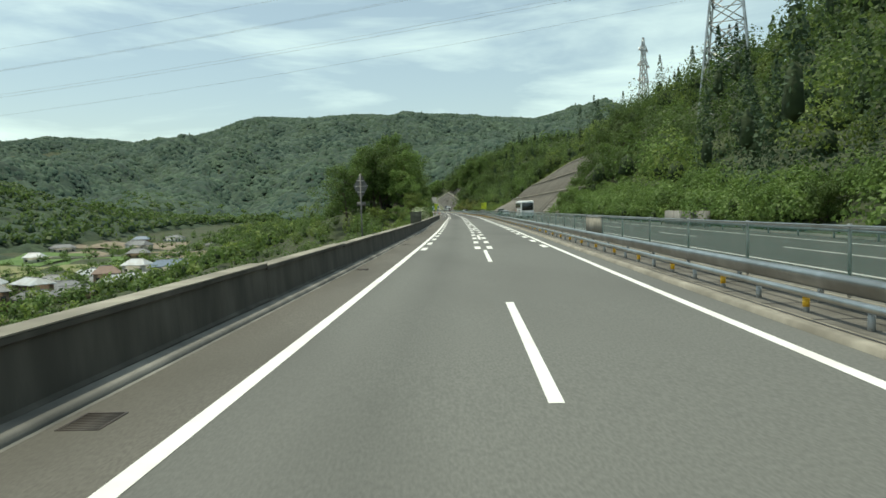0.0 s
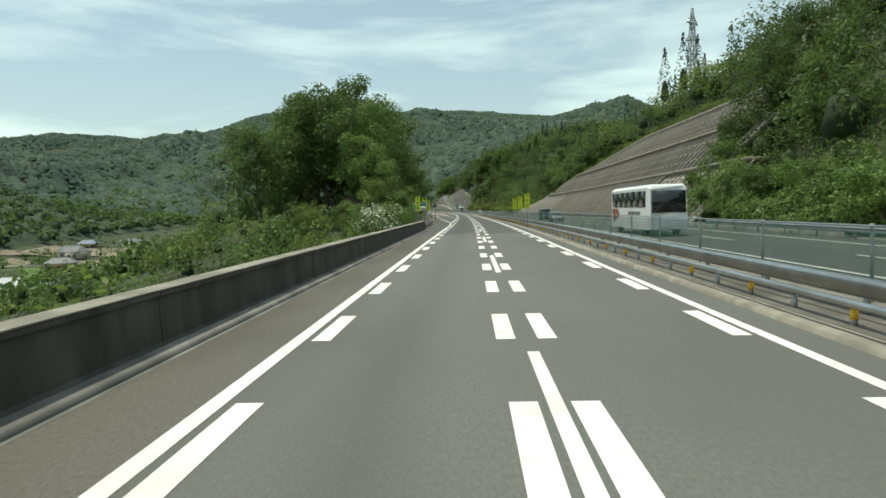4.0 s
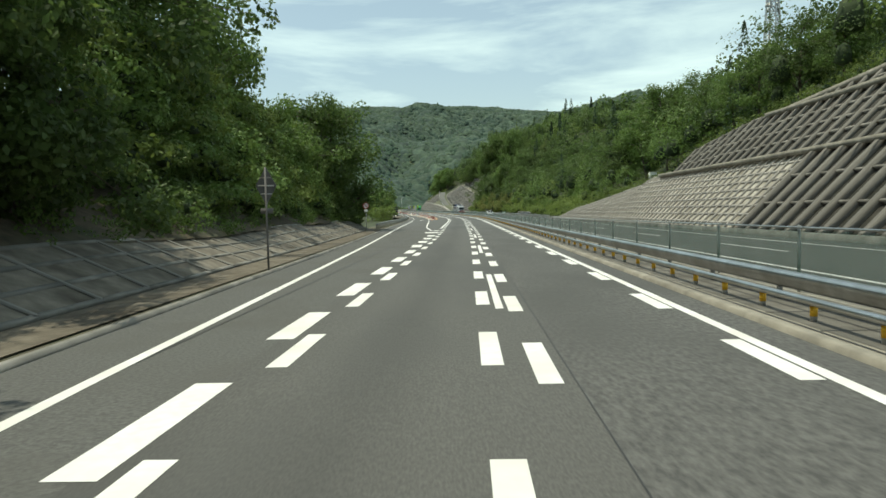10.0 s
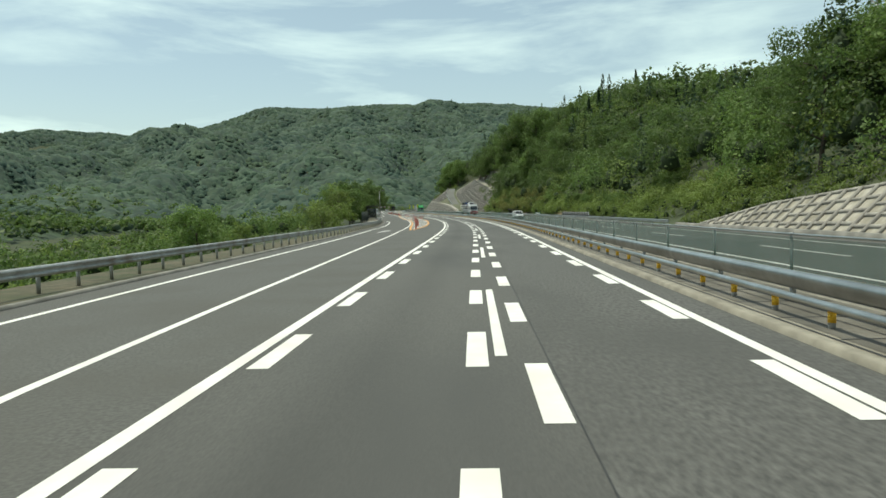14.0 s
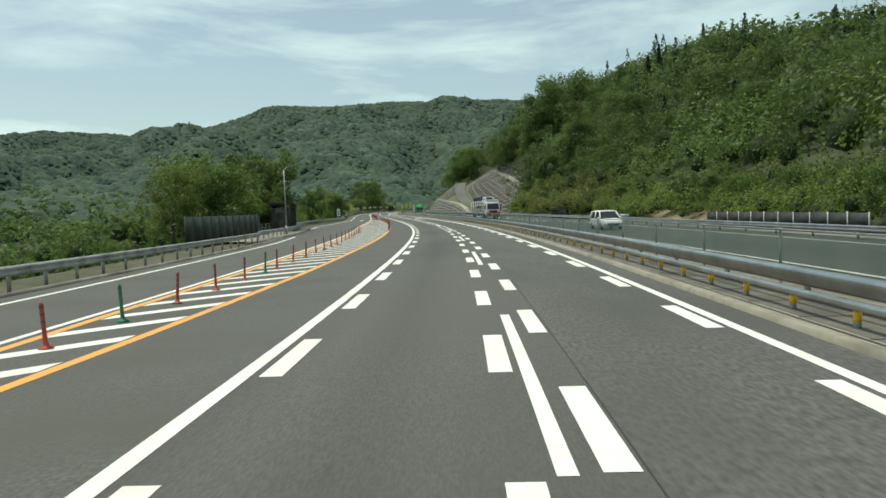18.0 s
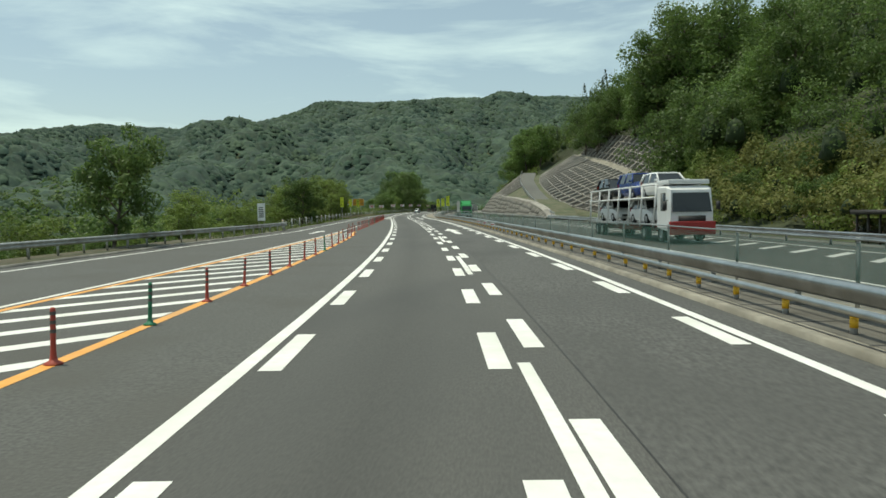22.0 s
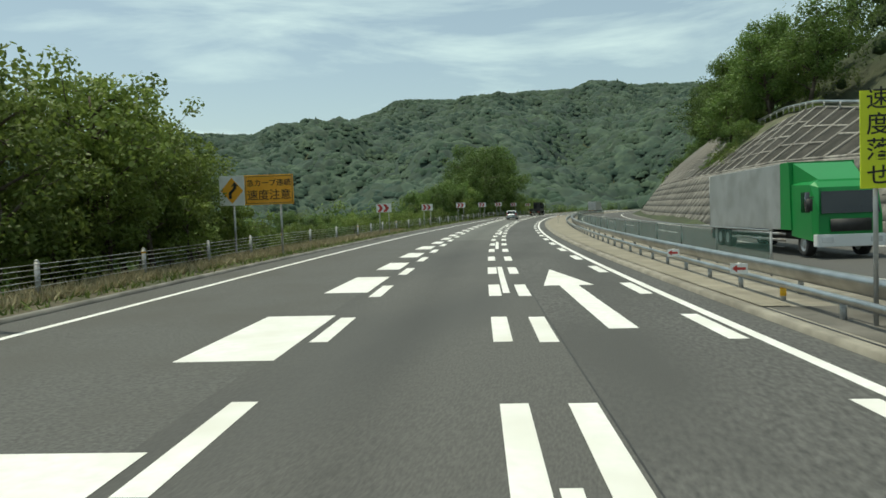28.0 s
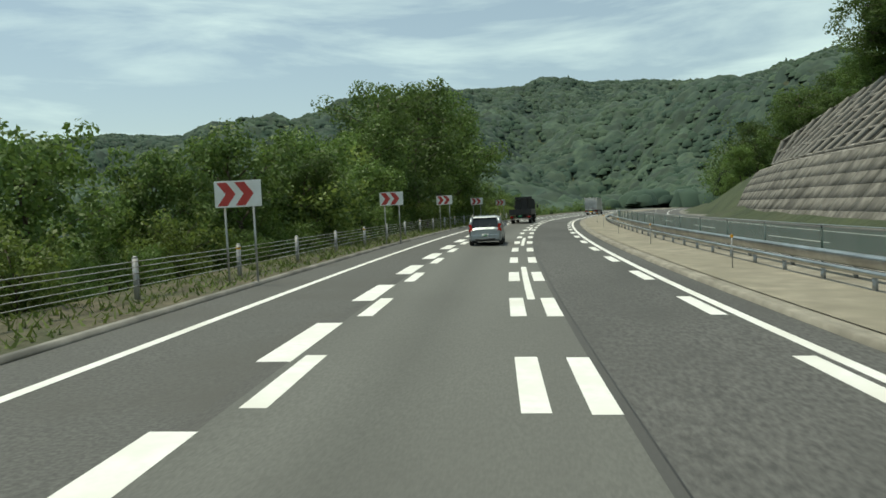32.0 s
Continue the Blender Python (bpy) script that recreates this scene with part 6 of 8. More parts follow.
s, u, x, y, z = scatter(-110, 960, 22, 128, 6.5, 21, hill_ok)
pick = np.random.RandomState(22).uniform(0, 1, len(s)) * 0.75 + 0.12 + 0.55 * waves(x, y, 75, 23)
size = np.random.RandomState(24).uniform(0.6, 1.55, len(s))
front = np.where((s > 163) & (s < 359), 23.5 + wall_top(s), np.interp(s, [-100, 160, 362, 470, 535, 556, 575, 590, 640, 690, 770, 830], [27, 29, 26, 32, 31, 32, 44, 54, 56, 40, 42, 24]))
depth = u - front
for row, d0, d1, per, lf in (("front", -9, 15, 760, 0.18), ("inner", 15, 38, 480, 0.26), ("upper", 38, 200, 240, 0.4)):
    for nm, lo, hi, m_, r_, h_ in (("fresh", -9, 0.22, LEAF_A, 3.9, 9.0), ("deep", 0.22, 0.76, LEAF_B, 4.1, 10.5), ("yellow", 0.76, 0.88, LEAF_C, 3.5, 8.0), ("conifers", 0.88, 9, LEAF_D, 2.7, 14.0)):
        k = (pick > lo) & (pick <= hi) & (depth > d0) & (depth <= d1)
        if k.any():
            woods("hill_wood_" + row + "_" + nm, "dense mixed green forest on the hillside", x[k], y[k], z[k] - 1.2, r_ * size[k], h_ * size[k], per, lf, m_, 30 + per, cone=m_ is LEAF_D)
rs = np.random.RandomState(91)
s = rs.uniform(177, 298, 260)
u = left_edge(s) - rs.uniform(5.0, 11.5, 260)
p = spot(s, u)
woods("bank_scrub", "dark scrub on the wooded bank", p[:, 0], p[:, 1], p[:, 2] + np.interp(left_edge(s) - u, [4.6, 12.5], [1.1, 5.0]), rs.uniform(0.5, 1.2, 260), rs.uniform(0.8, 2.4, 260), 170, 0.09, LEAF_B, 92)
# the leafy face of the wooded bank
rs = np.random.RandomState(93)
n = 620
s, zz = rs.uniform(176, 300, n), rs.uniform(0, 1, n) ** 0.8 * 9.5
keep = (rs.uniform(0, 1, n) < 0.2) | (s < 219) | (s > 236)
s, zz = s[keep], zz[keep]
u = left_edge(s) - 5.2 - 0.5 * zz - rs.uniform(0, 1.5, len(s))
p = spot(s, u)
for nm, part_, m_ in (("bank_leaves_fresh", slice(0, None, 2), LEAF_A), ("bank_leaves_deep", slice(1, None, 2), LEAF_C)):
    q = p[part_]
    woods(nm, "leafy branches hanging over the wooded bank", q[:, 0], q[:, 1], q[:, 2] + 1.3 + zz[part_], rs.uniform(1.2, 2.3, len(q)), rs.uniform(1.5, 3.0, len(q)), 300, 0.125, m_, 94)
# scrub along the rim of the framed slope
rs = np.random.RandomState(36)
s = np.repeat(np.arange(160, 372, 1.7), 2)
s = s + rs.uniform(-0.8, 0.8, len(s))
u = 22.2 + np.where(s < 358, wall_top(np.minimum(s, 357)), 0) + rs.uniform(0, 3.2, len(s))
p = spot(s, u)
woods("rim_scrub", "low green scrub growing along the rim of the slope", p[:, 0], p[:, 1], ground_z(p[:, 0], p[:, 1]) - 0.4, rs.uniform(0.9, 1.7, len(s)), rs.uniform(1.4, 3.2, len(s)), 150, 0.11, LEAF_C, 37)
rs = np.random.RandomState(43)
s, u = rs.uniform(674, 696, 70), rs.uniform(26.8, 38, 70)
p = spot(s, u)
woods("wall_scrub", "mixed scrub between the framed slopes", p[:, 0], p[:, 1], ground_z(p[:, 0], p[:, 1]) - 0.3, rs.uniform(0.8, 1.8, 70), rs.uniform(1.2, 3.0, 70), 260, 0.1, LEAF_C, 44)
# bushes that hide the near end of the slope
rs = np.random.RandomState(38)
s = rs.uniform(20, 158, 190)
u = 20.4 + rs.uniform(0, 8.5, 190)
p = spot(s, u)
woods("slope_bushes", "dense green bushes at the foot of the hillside", p[:, 0], p[:, 1], ground_z(p[:, 0], p[:, 1]) - 0.6, rs.uniform(1.6, 2.8, 190), rs.uniform(2.6, 5.5, 190), 520, 0.13, LEAF_A, 39)
s = rs.uniform(362, 551, 260)
u = np.interp(s, [362, 420, 450, 500, 556], [24, 26, 29, 29, 27]) + rs.uniform(0, 9, 260)
p = spot(s, u)
woods("foot_scrub", "mixed scrub at the foot of the hill", p[:, 0], p[:, 1], ground_z(p[:, 0], p[:, 1]) - 0.5, rs.uniform(1.3, 2.6, 260), rs.uniform(2.2, 5.0, 260), 460, 0.12, LEAF_C, 40)
s, u, x, y, z = scatter(-110, 1000, 120, 330, 8.5, 25)
pick = np.random.RandomState(26).uniform(0, 1, len(s)) + 0.35 * waves(x, y, 90, 23)
size = np.random.RandomState(27).uniform(0.8, 1.3, len(s))
for nm, lo, hi, m_ in (("crest_wood_fresh", -9, 0.45, LEAF_A), ("crest_wood_deep", 0.45, 9, LEAF_B)):
    k = (pick > lo) & (pick <= hi)
    woods(nm, "green forest along the hill's crest", x[k], y[k], z[k] - 0.5, 4.8 * size[k], 11.0 * size[k], 44, 1.0, m_, 41)
# bamboo and scrub at the hill's foot
s, u, x, y, z = scatter(500, 538, 28, 38, 3.0, 28)
woods("bamboo", "olive bamboo thicket at the foot of the hill", x, y, z, np.full(len(s), 1.9), np.random.RandomState(1).uniform(3.5, 6, len(s)), 420, 0.15, LEAF_DRY, 42)
# the valley side
def left_ok(s, u):
    lim = np.interp(s, [-100, 20, 100, 170, 200, 290, 310, 400, 500, 560, 700, 900], [-60, -40, -11, -22, -24, -26, -30, -30, -27, -26, -20, -18])
    return u < lim


s, u, x, y, z = scatter(-60, 960, -150, -9, 6.2, 31, left_ok)
thin = np.random.RandomState(32).uniform(0, 1, len(s)) < np.interp(s, [-60, 60, 90, 300, 330, 500, 560, 900], [0.25, 0.35, 0.9, 0.9, 0.45, 0.5, 0.85, 0.9])
s, u, x, y, z = s[thin], u[thin], x[thin], y[thin], z[thin]
pick = np.random.RandomState(33).uniform(0, 1, len(s)) + 0.3 * waves(x, y, 60, 34)
size = np.random.RandomState(35).uniform(0.6, 1.15, len(s))
for nm, lo, hi, m_ in (("valley_wood_fresh", -9, 0.45, LEAF_A), ("valley_wood_deep", 0.45, 0.75, LEAF_B), ("valley_wood_yellow", 0.75, 9, LEAF_C)):
    for tag, near, per, lf in (("_near", True, 300, 0.2), ("_far", False, 64, 0.5)):
        k = (pick > lo) & (pick <= hi) & ((u > -52) == near)
        woods(nm + tag, "green woodland on the slope down to the valley", x[k], y[k], z[k] - 0.6, 2.9 * size[k], 6.8 * size[k], per, lf, m_, 51)
# scattered woods over the valley floor and the lower flanks of the range
rs = np.random.RandomState(61)
x, y = rs.uniform(-1150, -150, 5200), rs.uniform(60, 1150, 5200)
k = (waves(x, y, 230, 62) + 0.9 * smooth(650, 1000, y) + 0.7 * smooth(560, 900, -x) > 0.55)
x, y = x[k], y[k]
s, u = road_coords(x, y)
k = u < -150
x, y = x[k], y[k]
z = ground_z(x, y)
size = rs.uniform(0.7, 1.3, len(x))
woods("valley_copses", "dark green copses across the valley", x, y, z - 0.5, 5.5 * size, 10.0 * size, 36, 1.7, LEAF_B, 63)

# crowns that can be told apart on the low hills of the valley
rs = np.random.RandomState(73)
x, y = [q.ravel() for q in np.meshgrid(np.arange(-1150, -195, 12.0), np.arange(150, 1040, 13.0))]
x, y = x + rs.uniform(-6, 6, x.size), y + rs.uniform(-6, 6, x.size)
z = ground_z(x, y)
k = z + 3 * waves(x, y, 60, 14) > -16.5
x, y, z = x[k], y[k], z[k]
size = rs.uniform(0.6, 1.3, len(x))
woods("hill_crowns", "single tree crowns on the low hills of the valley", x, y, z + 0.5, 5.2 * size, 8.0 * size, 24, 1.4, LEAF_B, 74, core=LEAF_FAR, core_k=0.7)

# the crowns of the far range, one by one on its flanks
def range_crowns(x0, x1, y0, y1, step, seed):
    rs = np.random.RandomState(seed)
    x, y = [q.ravel() for q in np.meshgrid(np.arange(x0, x1, step), np.arange(y0, y1, step))]
    x, y = x + rs.uniform(-0.5, 0.5, x.size) * step, y + rs.uniform(-0.5, 0.5, x.size) * step
    n = x.size
    cone = rs.uniform(0, 1, n) < 0.03 + 0.2 * (waves(x, y, 260, 41) > 0.8)
    r = step * rs.uniform(0.42, 0.8, n) * np.where(cone, 0.6, 1.0)
    # low crowns keep the gaps pale, so haze is put into the shape too
    h = r * np.where(cone, rs.uniform(1.3, 2.0, n), rs.uniform(0.5, 0.8, n))
    an = np.arange(6) * math.pi / 3
    v = np.concatenate([np.stack([np.cos(an), np.sin(an), 0 * an - 0.5], 1), np.stack([np.cos(an + 0.5) * 0.74, np.sin(an + 0.5) * 0.74, 0 * an + 0.55], 1), [[0, 0, 1.0]]])[None] * np.ones((n, 1, 1))
    v[cone, 6:12, :2] *= 0.6
    v = v * (1 + rs.uniform(-0.24, 0.24, (n, 13, 1))) * np.stack([r, r, h], -1)[:, None, :] + np.stack([x, y, ground_z(x, y) + 4.5], -1)[:, None, :]
    f = [(i, (i + 1) % 6, 6 + i) for i in range(6)] + [(6 + i, (i + 1) % 6, 6 + (i + 1) % 6) for i in range(6)] + [(6 + i, 6 + (i + 1) % 6, 12) for i in range(6)]
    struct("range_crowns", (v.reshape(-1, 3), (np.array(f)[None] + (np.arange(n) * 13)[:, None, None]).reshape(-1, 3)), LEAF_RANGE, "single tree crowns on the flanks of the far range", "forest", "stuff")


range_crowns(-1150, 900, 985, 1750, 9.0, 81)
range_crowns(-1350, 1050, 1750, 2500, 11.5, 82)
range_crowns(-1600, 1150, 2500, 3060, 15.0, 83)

# dry grass along the outer verge
def grass(name, label, s0, s1, n, off, h, material, seed):
    rs = np.random.RandomState(seed)
    s = rs.uniform(s0, s1, n)
    u = left_edge(s) - off[0] - (off[1] - off[0]) * rs.uniform(0, 1, n) ** 1.3
    p = spot(s, u, 0.0)
    p[:, 2] = np.where(-u + left_edge(s) < 3.1, p[:, 2], np.minimum(p[:, 2], ground_z(p[:, 0], p[:, 1])))
    a = rs.uniform(0, 6.28, n)
    w = rs.uniform(0.02, 0.05, n)[:, None] * np.stack([np.cos(a), np.sin(a), 0 * a], -1)
    tip = p + np.stack([rs.normal(0, 0.12, n), rs.normal(0, 0.12, n), h * rs.uniform(0.4, 1.2, n)], -1)
    v = np.stack([p - w, p + w, tip + w * 0.2, tip - w * 0.2], 1).reshape(-1, 3)
    struct(name, (v, np.arange(4 * n).reshape(-1, 4)), material, label, "grass", "stuff")


STRAW = mat("dry_straw", (0.30, 0.26, 0.15), (0.44, 0.39, 0.25), 0.3, 0.9, vary=0.3, through_light=0.2)
GRASS_BLADE = mat("green_grass_blades", (0.08, 0.12, 0.03), (0.15, 0.19, 0.05), 0.3, 0.8, vary=0.4, through_light=0.3)
grass("dry_grass", "pale dry grass tufts along the cable fence", 600, 655, 12000, (1.3, 3.2), 0.3, STRAW, 81)
grass("verge_grass", "thin green and brown grass on the verge", 512, 800, 20000, (0.6, 4.8), 0.2, GRASS_BLADE, 82)

# trees between the village houses
rs = np.random.RandomState(95)
s, u = rs.uniform(150, 560, 260), -rs.uniform(100, 215, 260)
p = spot(s, u)
woods("village_trees", "dark green garden trees between the village houses", p[:, 0], p[:, 1], ground_z(p[:, 0], p[:, 1]) - 0.4, rs.uniform(1.4, 3.4, 260), rs.uniform(3.0, 7.5, 260), 90, 0.34, LEAF_B, 96)

# ---- signs ----
SIGN_LIME = mat("yellow_green_sign_sheeting", (0.58, 0.66, 0.02), (0.66, 0.74, 0.04), 0.8, 0.5, stain=(0.55, 0.60, 0.03), stain_size=1.5)
SIGN_BLACK = mat("black_sign_film", (0.012, 0.013, 0.012), (0.022, 0.022, 0.02), 0.3, 0.5)
SIGN_GREEN = mat("green_sign_sheeting", (0.015, 0.15, 0.075), (0.02, 0.19, 0.095), 0.8, 0.45)
SIGN_WHITE = mat("white_sign_sheeting", (0.72, 0.73, 0.72), (0.82, 0.83, 0.82), 0.6, 0.5, stain=(0.66, 0.66, 0.62), stain_size=0.8)
SIGN_ORANGE = mat("orange_sign_sheeting", (0.80, 0.36, 0.02), (0.86, 0.42, 0.04), 0.7, 0.5)
SIGN_RED = mat("faded_red_film", (0.42, 0.035, 0.03), (0.52, 0.05, 0.04), 0.4, 0.5)
SIGN_BACK = mat("grey_sign_back", (0.10, 0.096, 0.094), (0.16, 0.155, 0.15), 0.5, 0.6, stain=(0.17, 0.16, 0.15), stain_size=0.7)
UPRIGHT = pose(0, 0, 0, 90, 0, 0)


def words(text, size, material, parent, x, y, z, spacing=0.95, name="lettering", thick=0.006):
    """Lettering that faces -Y, centred on (x, z)."""
    cu = bpy.data.curves.new("lettering", "FONT")
    cu.body = text
    cu.size = size
    cu.align_x, cu.align_y = "CENTER", "CENTER"
    cu.space_line = spacing
    cu.offset = thick * size
    cu.extrude = 0.002
    cu.resolution_u = 3
    ob = bpy.data.objects.new("lettering_source", cu)
    me = bpy.data.meshes.new_from_object(ob)
    bpy.data.objects.remove(ob)
    me.materials.clear()
    me.materials.append(material)
    o = new(name, me)
    o.parent = parent
    o.matrix_local = Matrix.Translation((x, y, z)) @ UPRIGHT
    return o


def flat(points, depth=0.004, y=0.0):
    """A thin solid outline in the XZ plane, its face to -Y."""
    bm = bmesh.new()
    a = [bm.verts.new((px_, y, pz)) for px_, pz in points]
    b2 = [bm.verts.new((px_, y + depth, pz)) for px_, pz in points]
    bm.faces.new(a)
    bm.faces.new(b2[::-1])
    for i in range(len(a)):
        bm.faces.new([a[i], b2[i], b2[(i + 1) % len(a)], a[(i + 1) % len(a)]])
    bmesh.ops.recalc_face_normals(bm, faces=bm.faces[:])
    return bm


def disc(r, cx=0.0, cz=0.0, n=28):
    return [(cx + r * math.cos(i * 2 * math.pi / n), cz + r * math.sin(i * 2 * math.pi / n)) for i in range(n)]


def tall_sign(text, s, u, zc, h=1.5, w=0.52, foot=-0.1):
    say = "tall yellow-green warning board with dark lettering on a steel post"
    t = thing("warning_sign", say, "road sign", "yellow-green warning boards", at=stand(s, u, 0, random.uniform(-3, 3)))
    part("board", soft_box(-w / 2, w / 2, 0, 0.03, zc - h / 2, zc + h / 2, 0.012), SIGN_LIME, t, "yellow-green sheeting")
    part("post", rod((0, 0.09, foot), (0, 0.09, zc + h / 2 - 0.1), 0.038), STEEL_DULL, t)
    for k in (-0.45, 0.0, 0.45):
        part("bracket", box(-0.16, 0.16, 0.03, 0.06, zc + k - 0.02, zc + k + 0.02), STEEL_DULL, t)
    words("\n".join(text), 0.36, SIGN_BLACK, t, 0, -0.004, zc + 0.02, 1.08 if len(text) > 3 else 1.35)
    return t


random.seed(5)
DOWN, CURVE, SLOW = "下り坂", "急カーブ", "速度落せ"
for tx, s, u in ((DOWN, 153.7, -6.35), (CURVE, 163.5, -6.3), (SLOW, 173.4, -6.5), (DOWN, 151.5, 4.8), (CURVE, 162.4, 4.9), (SLOW, 173.6, 5.0)):
    tall_sign(tx, s, u, 2.7)
for tx, s, u in ((DOWN, 572.2, -11.3), (CURVE, 586.0, -10.7), (SLOW, 599.2, -10.1), (DOWN, 570.5, 5.2), (CURVE, 585.5, 5.6), (SLOW, 597.6, 5.55)):
    tall_sign(tx, s, u, 2.95)

# direction sign to the bus stop
g = thing("bus_stop_sign", "green direction board for the bus stop with a white name panel", "road sign", at=stand(161.2, -6.66, 0))
part("board", soft_box(-0.78, 0.78, 0, 0.04, 1.95, 3.0, 0.02), SIGN_GREEN, g, "green sheeting")
part("border", join([box(-0.75, 0.75, -0.004, 0, 2.955, 2.975), box(-0.75, 0.75, -0.004, 0, 1.975, 1.995), box(-0.755, -0.735, -0.004, 0, 1.975, 2.975), box(0.735, 0.755, -0.004, 0, 1.975, 2.975)]), SIGN_WHITE, g)
words("路線バス", 0.33, SIGN_WHITE, g, 0, -0.005, 2.74)
part("name_panel", box(0.02, 0.70, -0.006, 0, 2.03, 2.48), SIGN_WHITE, g)
words("四賀", 0.30, SIGN_GREEN, g, 0.36, -0.009, 2.26)
part("arrow", flat([(-0.62, 2.28), (-0.36, 2.46), (-0.36, 2.34), (-0.1, 2.2), (-0.1, 2.08), (-0.38, 2.24), (-0.36, 2.12)], 0.004, -0.005), SIGN_WHITE, g)
for x in (-0.5, 0.5):
    part("post", rod((x, 0.09, -0.1), (x, 0.09, 2.95), 0.045), STEEL_DULL, g)
m = thing("marker_post", "thin grey post with a small yellow diamond reflector", "marker", at=stand(163.2, -6.5, 0))
part("post", rod((0, 0.03, -0.2), (0, 0.03, 1.62), 0.022), STEEL_DULL, m)
part("board", flat([(0, 1.48), (0.17, 1.65), (0, 1.82), (-0.17, 1.65)], 0.02), YELLOW_TAPE, m)
for x, z in ((0, 1.57), (0.09, 1.66), (-0.09, 1.66), (0, 1.75)):
    part("reflector", flat(disc(0.03, x, z, 10), 0.004, -0.005), SIGN_BLACK, m)
m = thing("small_plate", "small green plate on a thin post", "sign", at=stand(161.5, -7.0, 0))
part("post", rod((0, 0.03, -0.3), (0, 0.03, 1.2), 0.02), STEEL_DULL, m)
part("plate", box(-0.13, 0.13, 0, 0.02, 1.0, 1.22), SIGN_GREEN, m)

# wide warning board before the curve
g = thing("curve_warning_board", "wide orange warning board with a white diamond symbol on two posts", "road sign", at=stand(620.6, -11.95, 0.88, 4, 0.62))
part("board", soft_box(-0.95, 3.0, 0, 0.05, 2.7, 5.1, 0.03), SIGN_ORANGE, g, "orange sheeting")
part("symbol_panel", soft_box(-3.0, -0.98, 0, 0.05, 2.7, 5.1, 0.03), SIGN_WHITE, g, "white sheeting")
part("diamond", flat([(-1.98, 2.85), (-1.06, 3.9), (-1.98, 4.95), (-2.9, 3.9)], 0.004, -0.004), SIGN_ORANGE, g)
part("curve_symbol", flat([(-2.25, 3.25), (-2.02, 3.25), (-2.02, 3.65), (-1.62, 4.05), (-1.62, 4.25), (-1.45, 4.25), (-1.75, 4.6), (-2.05, 4.25), (-1.86, 4.25), (-1.86, 4.12), (-2.25, 3.75)], 0.004, -0.008), SIGN_BLACK, g)
part("border", join([box(-0.85, 2.9, -0.004, 0, 4.96, 5.0), box(-0.85, 2.9, -0.004, 0, 2.8, 2.84), box(-0.88, -0.84, -0.004, 0, 2.8, 5.0), box(2.88, 2.92, -0.004, 0, 2.8, 5.0)]), SIGN_BLACK, g)
words("急カーブ連続", 0.60, SIGN_BLACK, g, 1.02, -0.006, 4.42)
words("速度注意", 0.90, SIGN_BLACK, g, 1.02, -0.006, 3.42)
for x in (-1.9, 1.9):
    part("post", rod((x, 0.14, -4.5), (x, 0.14, 5.0), 0.09), STEEL_DULL, g)

# red chevron boards round the curve
for s, u in ((645.8, -10.0), (667.6, -9.4), (686.5, -7.8), (705.5, -7.1), (724, -6.8), (743, -6.6), (762, -6.5), (781, -6.4)):
    c = thing("chevron_sign", "white board with two faded red chevrons on posts", "road sign", "chevrons round the curve", at=stand(s, u, -0.1 if s > 680 else -0.3, 4))
    part("board", soft_box(-0.65, 0.65, 0, 0.03, 2.27, 3.0, 0.01), SIGN_WHITE, c)
    for x in (-0.42, 0.08):
        part("chevron", flat([(x - 0.16, 2.31), (x + 0.12, 2.31), (x + 0.36, 2.635), (x + 0.12, 2.96), (x - 0.16, 2.96), (x + 0.08, 2.635)], 0.004, -0.004), SIGN_RED, c)
    for x in (-0.4, 0.4):
        part("post", rod((x, 0.06, -0.4), (x, 0.06, 2.95), 0.032), STEEL_DULL, c)

# smaller signs and poles
n = thing("no_stopping_sign", "sun-bleached round red and white sign on a grey post", "road sign", at=stand(282.2, -11.2, 0))
part("post", rod((0, 0.05, -0.2), (0, 0.05, 3.25), 0.035), STEEL_DULL, n)
part("disc", flat(disc(0.33, 0, 2.92), 0.02), SIGN_RED, n)
part("field", flat(disc(0.26, 0, 2.92), 0.004, -0.004), SIGN_WHITE, n, "sun-bleached pale field")
part("bar", flat([(-0.21, 3.09), (-0.17, 3.13), (0.21, 2.75), (0.17, 2.71)], 0.004, -0.008), SIGN_RED, n)
part("plate", box(-0.2, 0.2, 0, 0.02, 2.25, 2.5), SIGN_WHITE, n)
for s, u, z in ((34.0, -6.6, 3.5), (235.0, -8.2, 3.2)):
    d = thing("diamond_sign", "grey back of a diamond sign on a tall post", "road sign", "diamond signs", at=stand(s, u, 0))
    part("post", rod((0, 0, -0.8), (0, 0, z + 0.7), 0.04), SIGN_BACK, d)
    part("board", flat([(0, z - 0.72), (0.4, z), (0, z + 0.72), (-0.4, z)], 0.02, 0.05), SIGN_BACK, d)
    part("brace", join([box(-0.3, 0.3, 0.03, 0.055, z - 0.03, z + 0.03), box(-0.22, 0.22, 0.03, 0.055, z + 0.28, z + 0.33), box(-0.22, 0.22, 0.03, 0.055, z - 0.33, z - 0.28)]), STEEL_DULL, d)
    part("plate", box(-0.24, 0.24, 0.05, 0.07, z - 1.05, z - 0.84), SIGN_BACK, d)
p = thing("marker_pole", "thin grey marker pole at the edge of the bank", "pole", at=stand(208.4, -7.0, 0))
part("post", rod((0, 0, 0), (0, 0, 1.5), 0.025), STEEL_DULL, p)
part("cap", rod((0, 0, 1.5), (0, 0, 1.56), 0.04), SIGN_WHITE, p)
b = thing("bus_stop_board", "white upright board at the end of the bus stop", "sign", at=stand(522.7, -14.6, 0))
part("board", soft_box(-0.32, 0.32, 0, 0.08, 1.06, 2.54, 0.02), SIGN_WHITE, b)
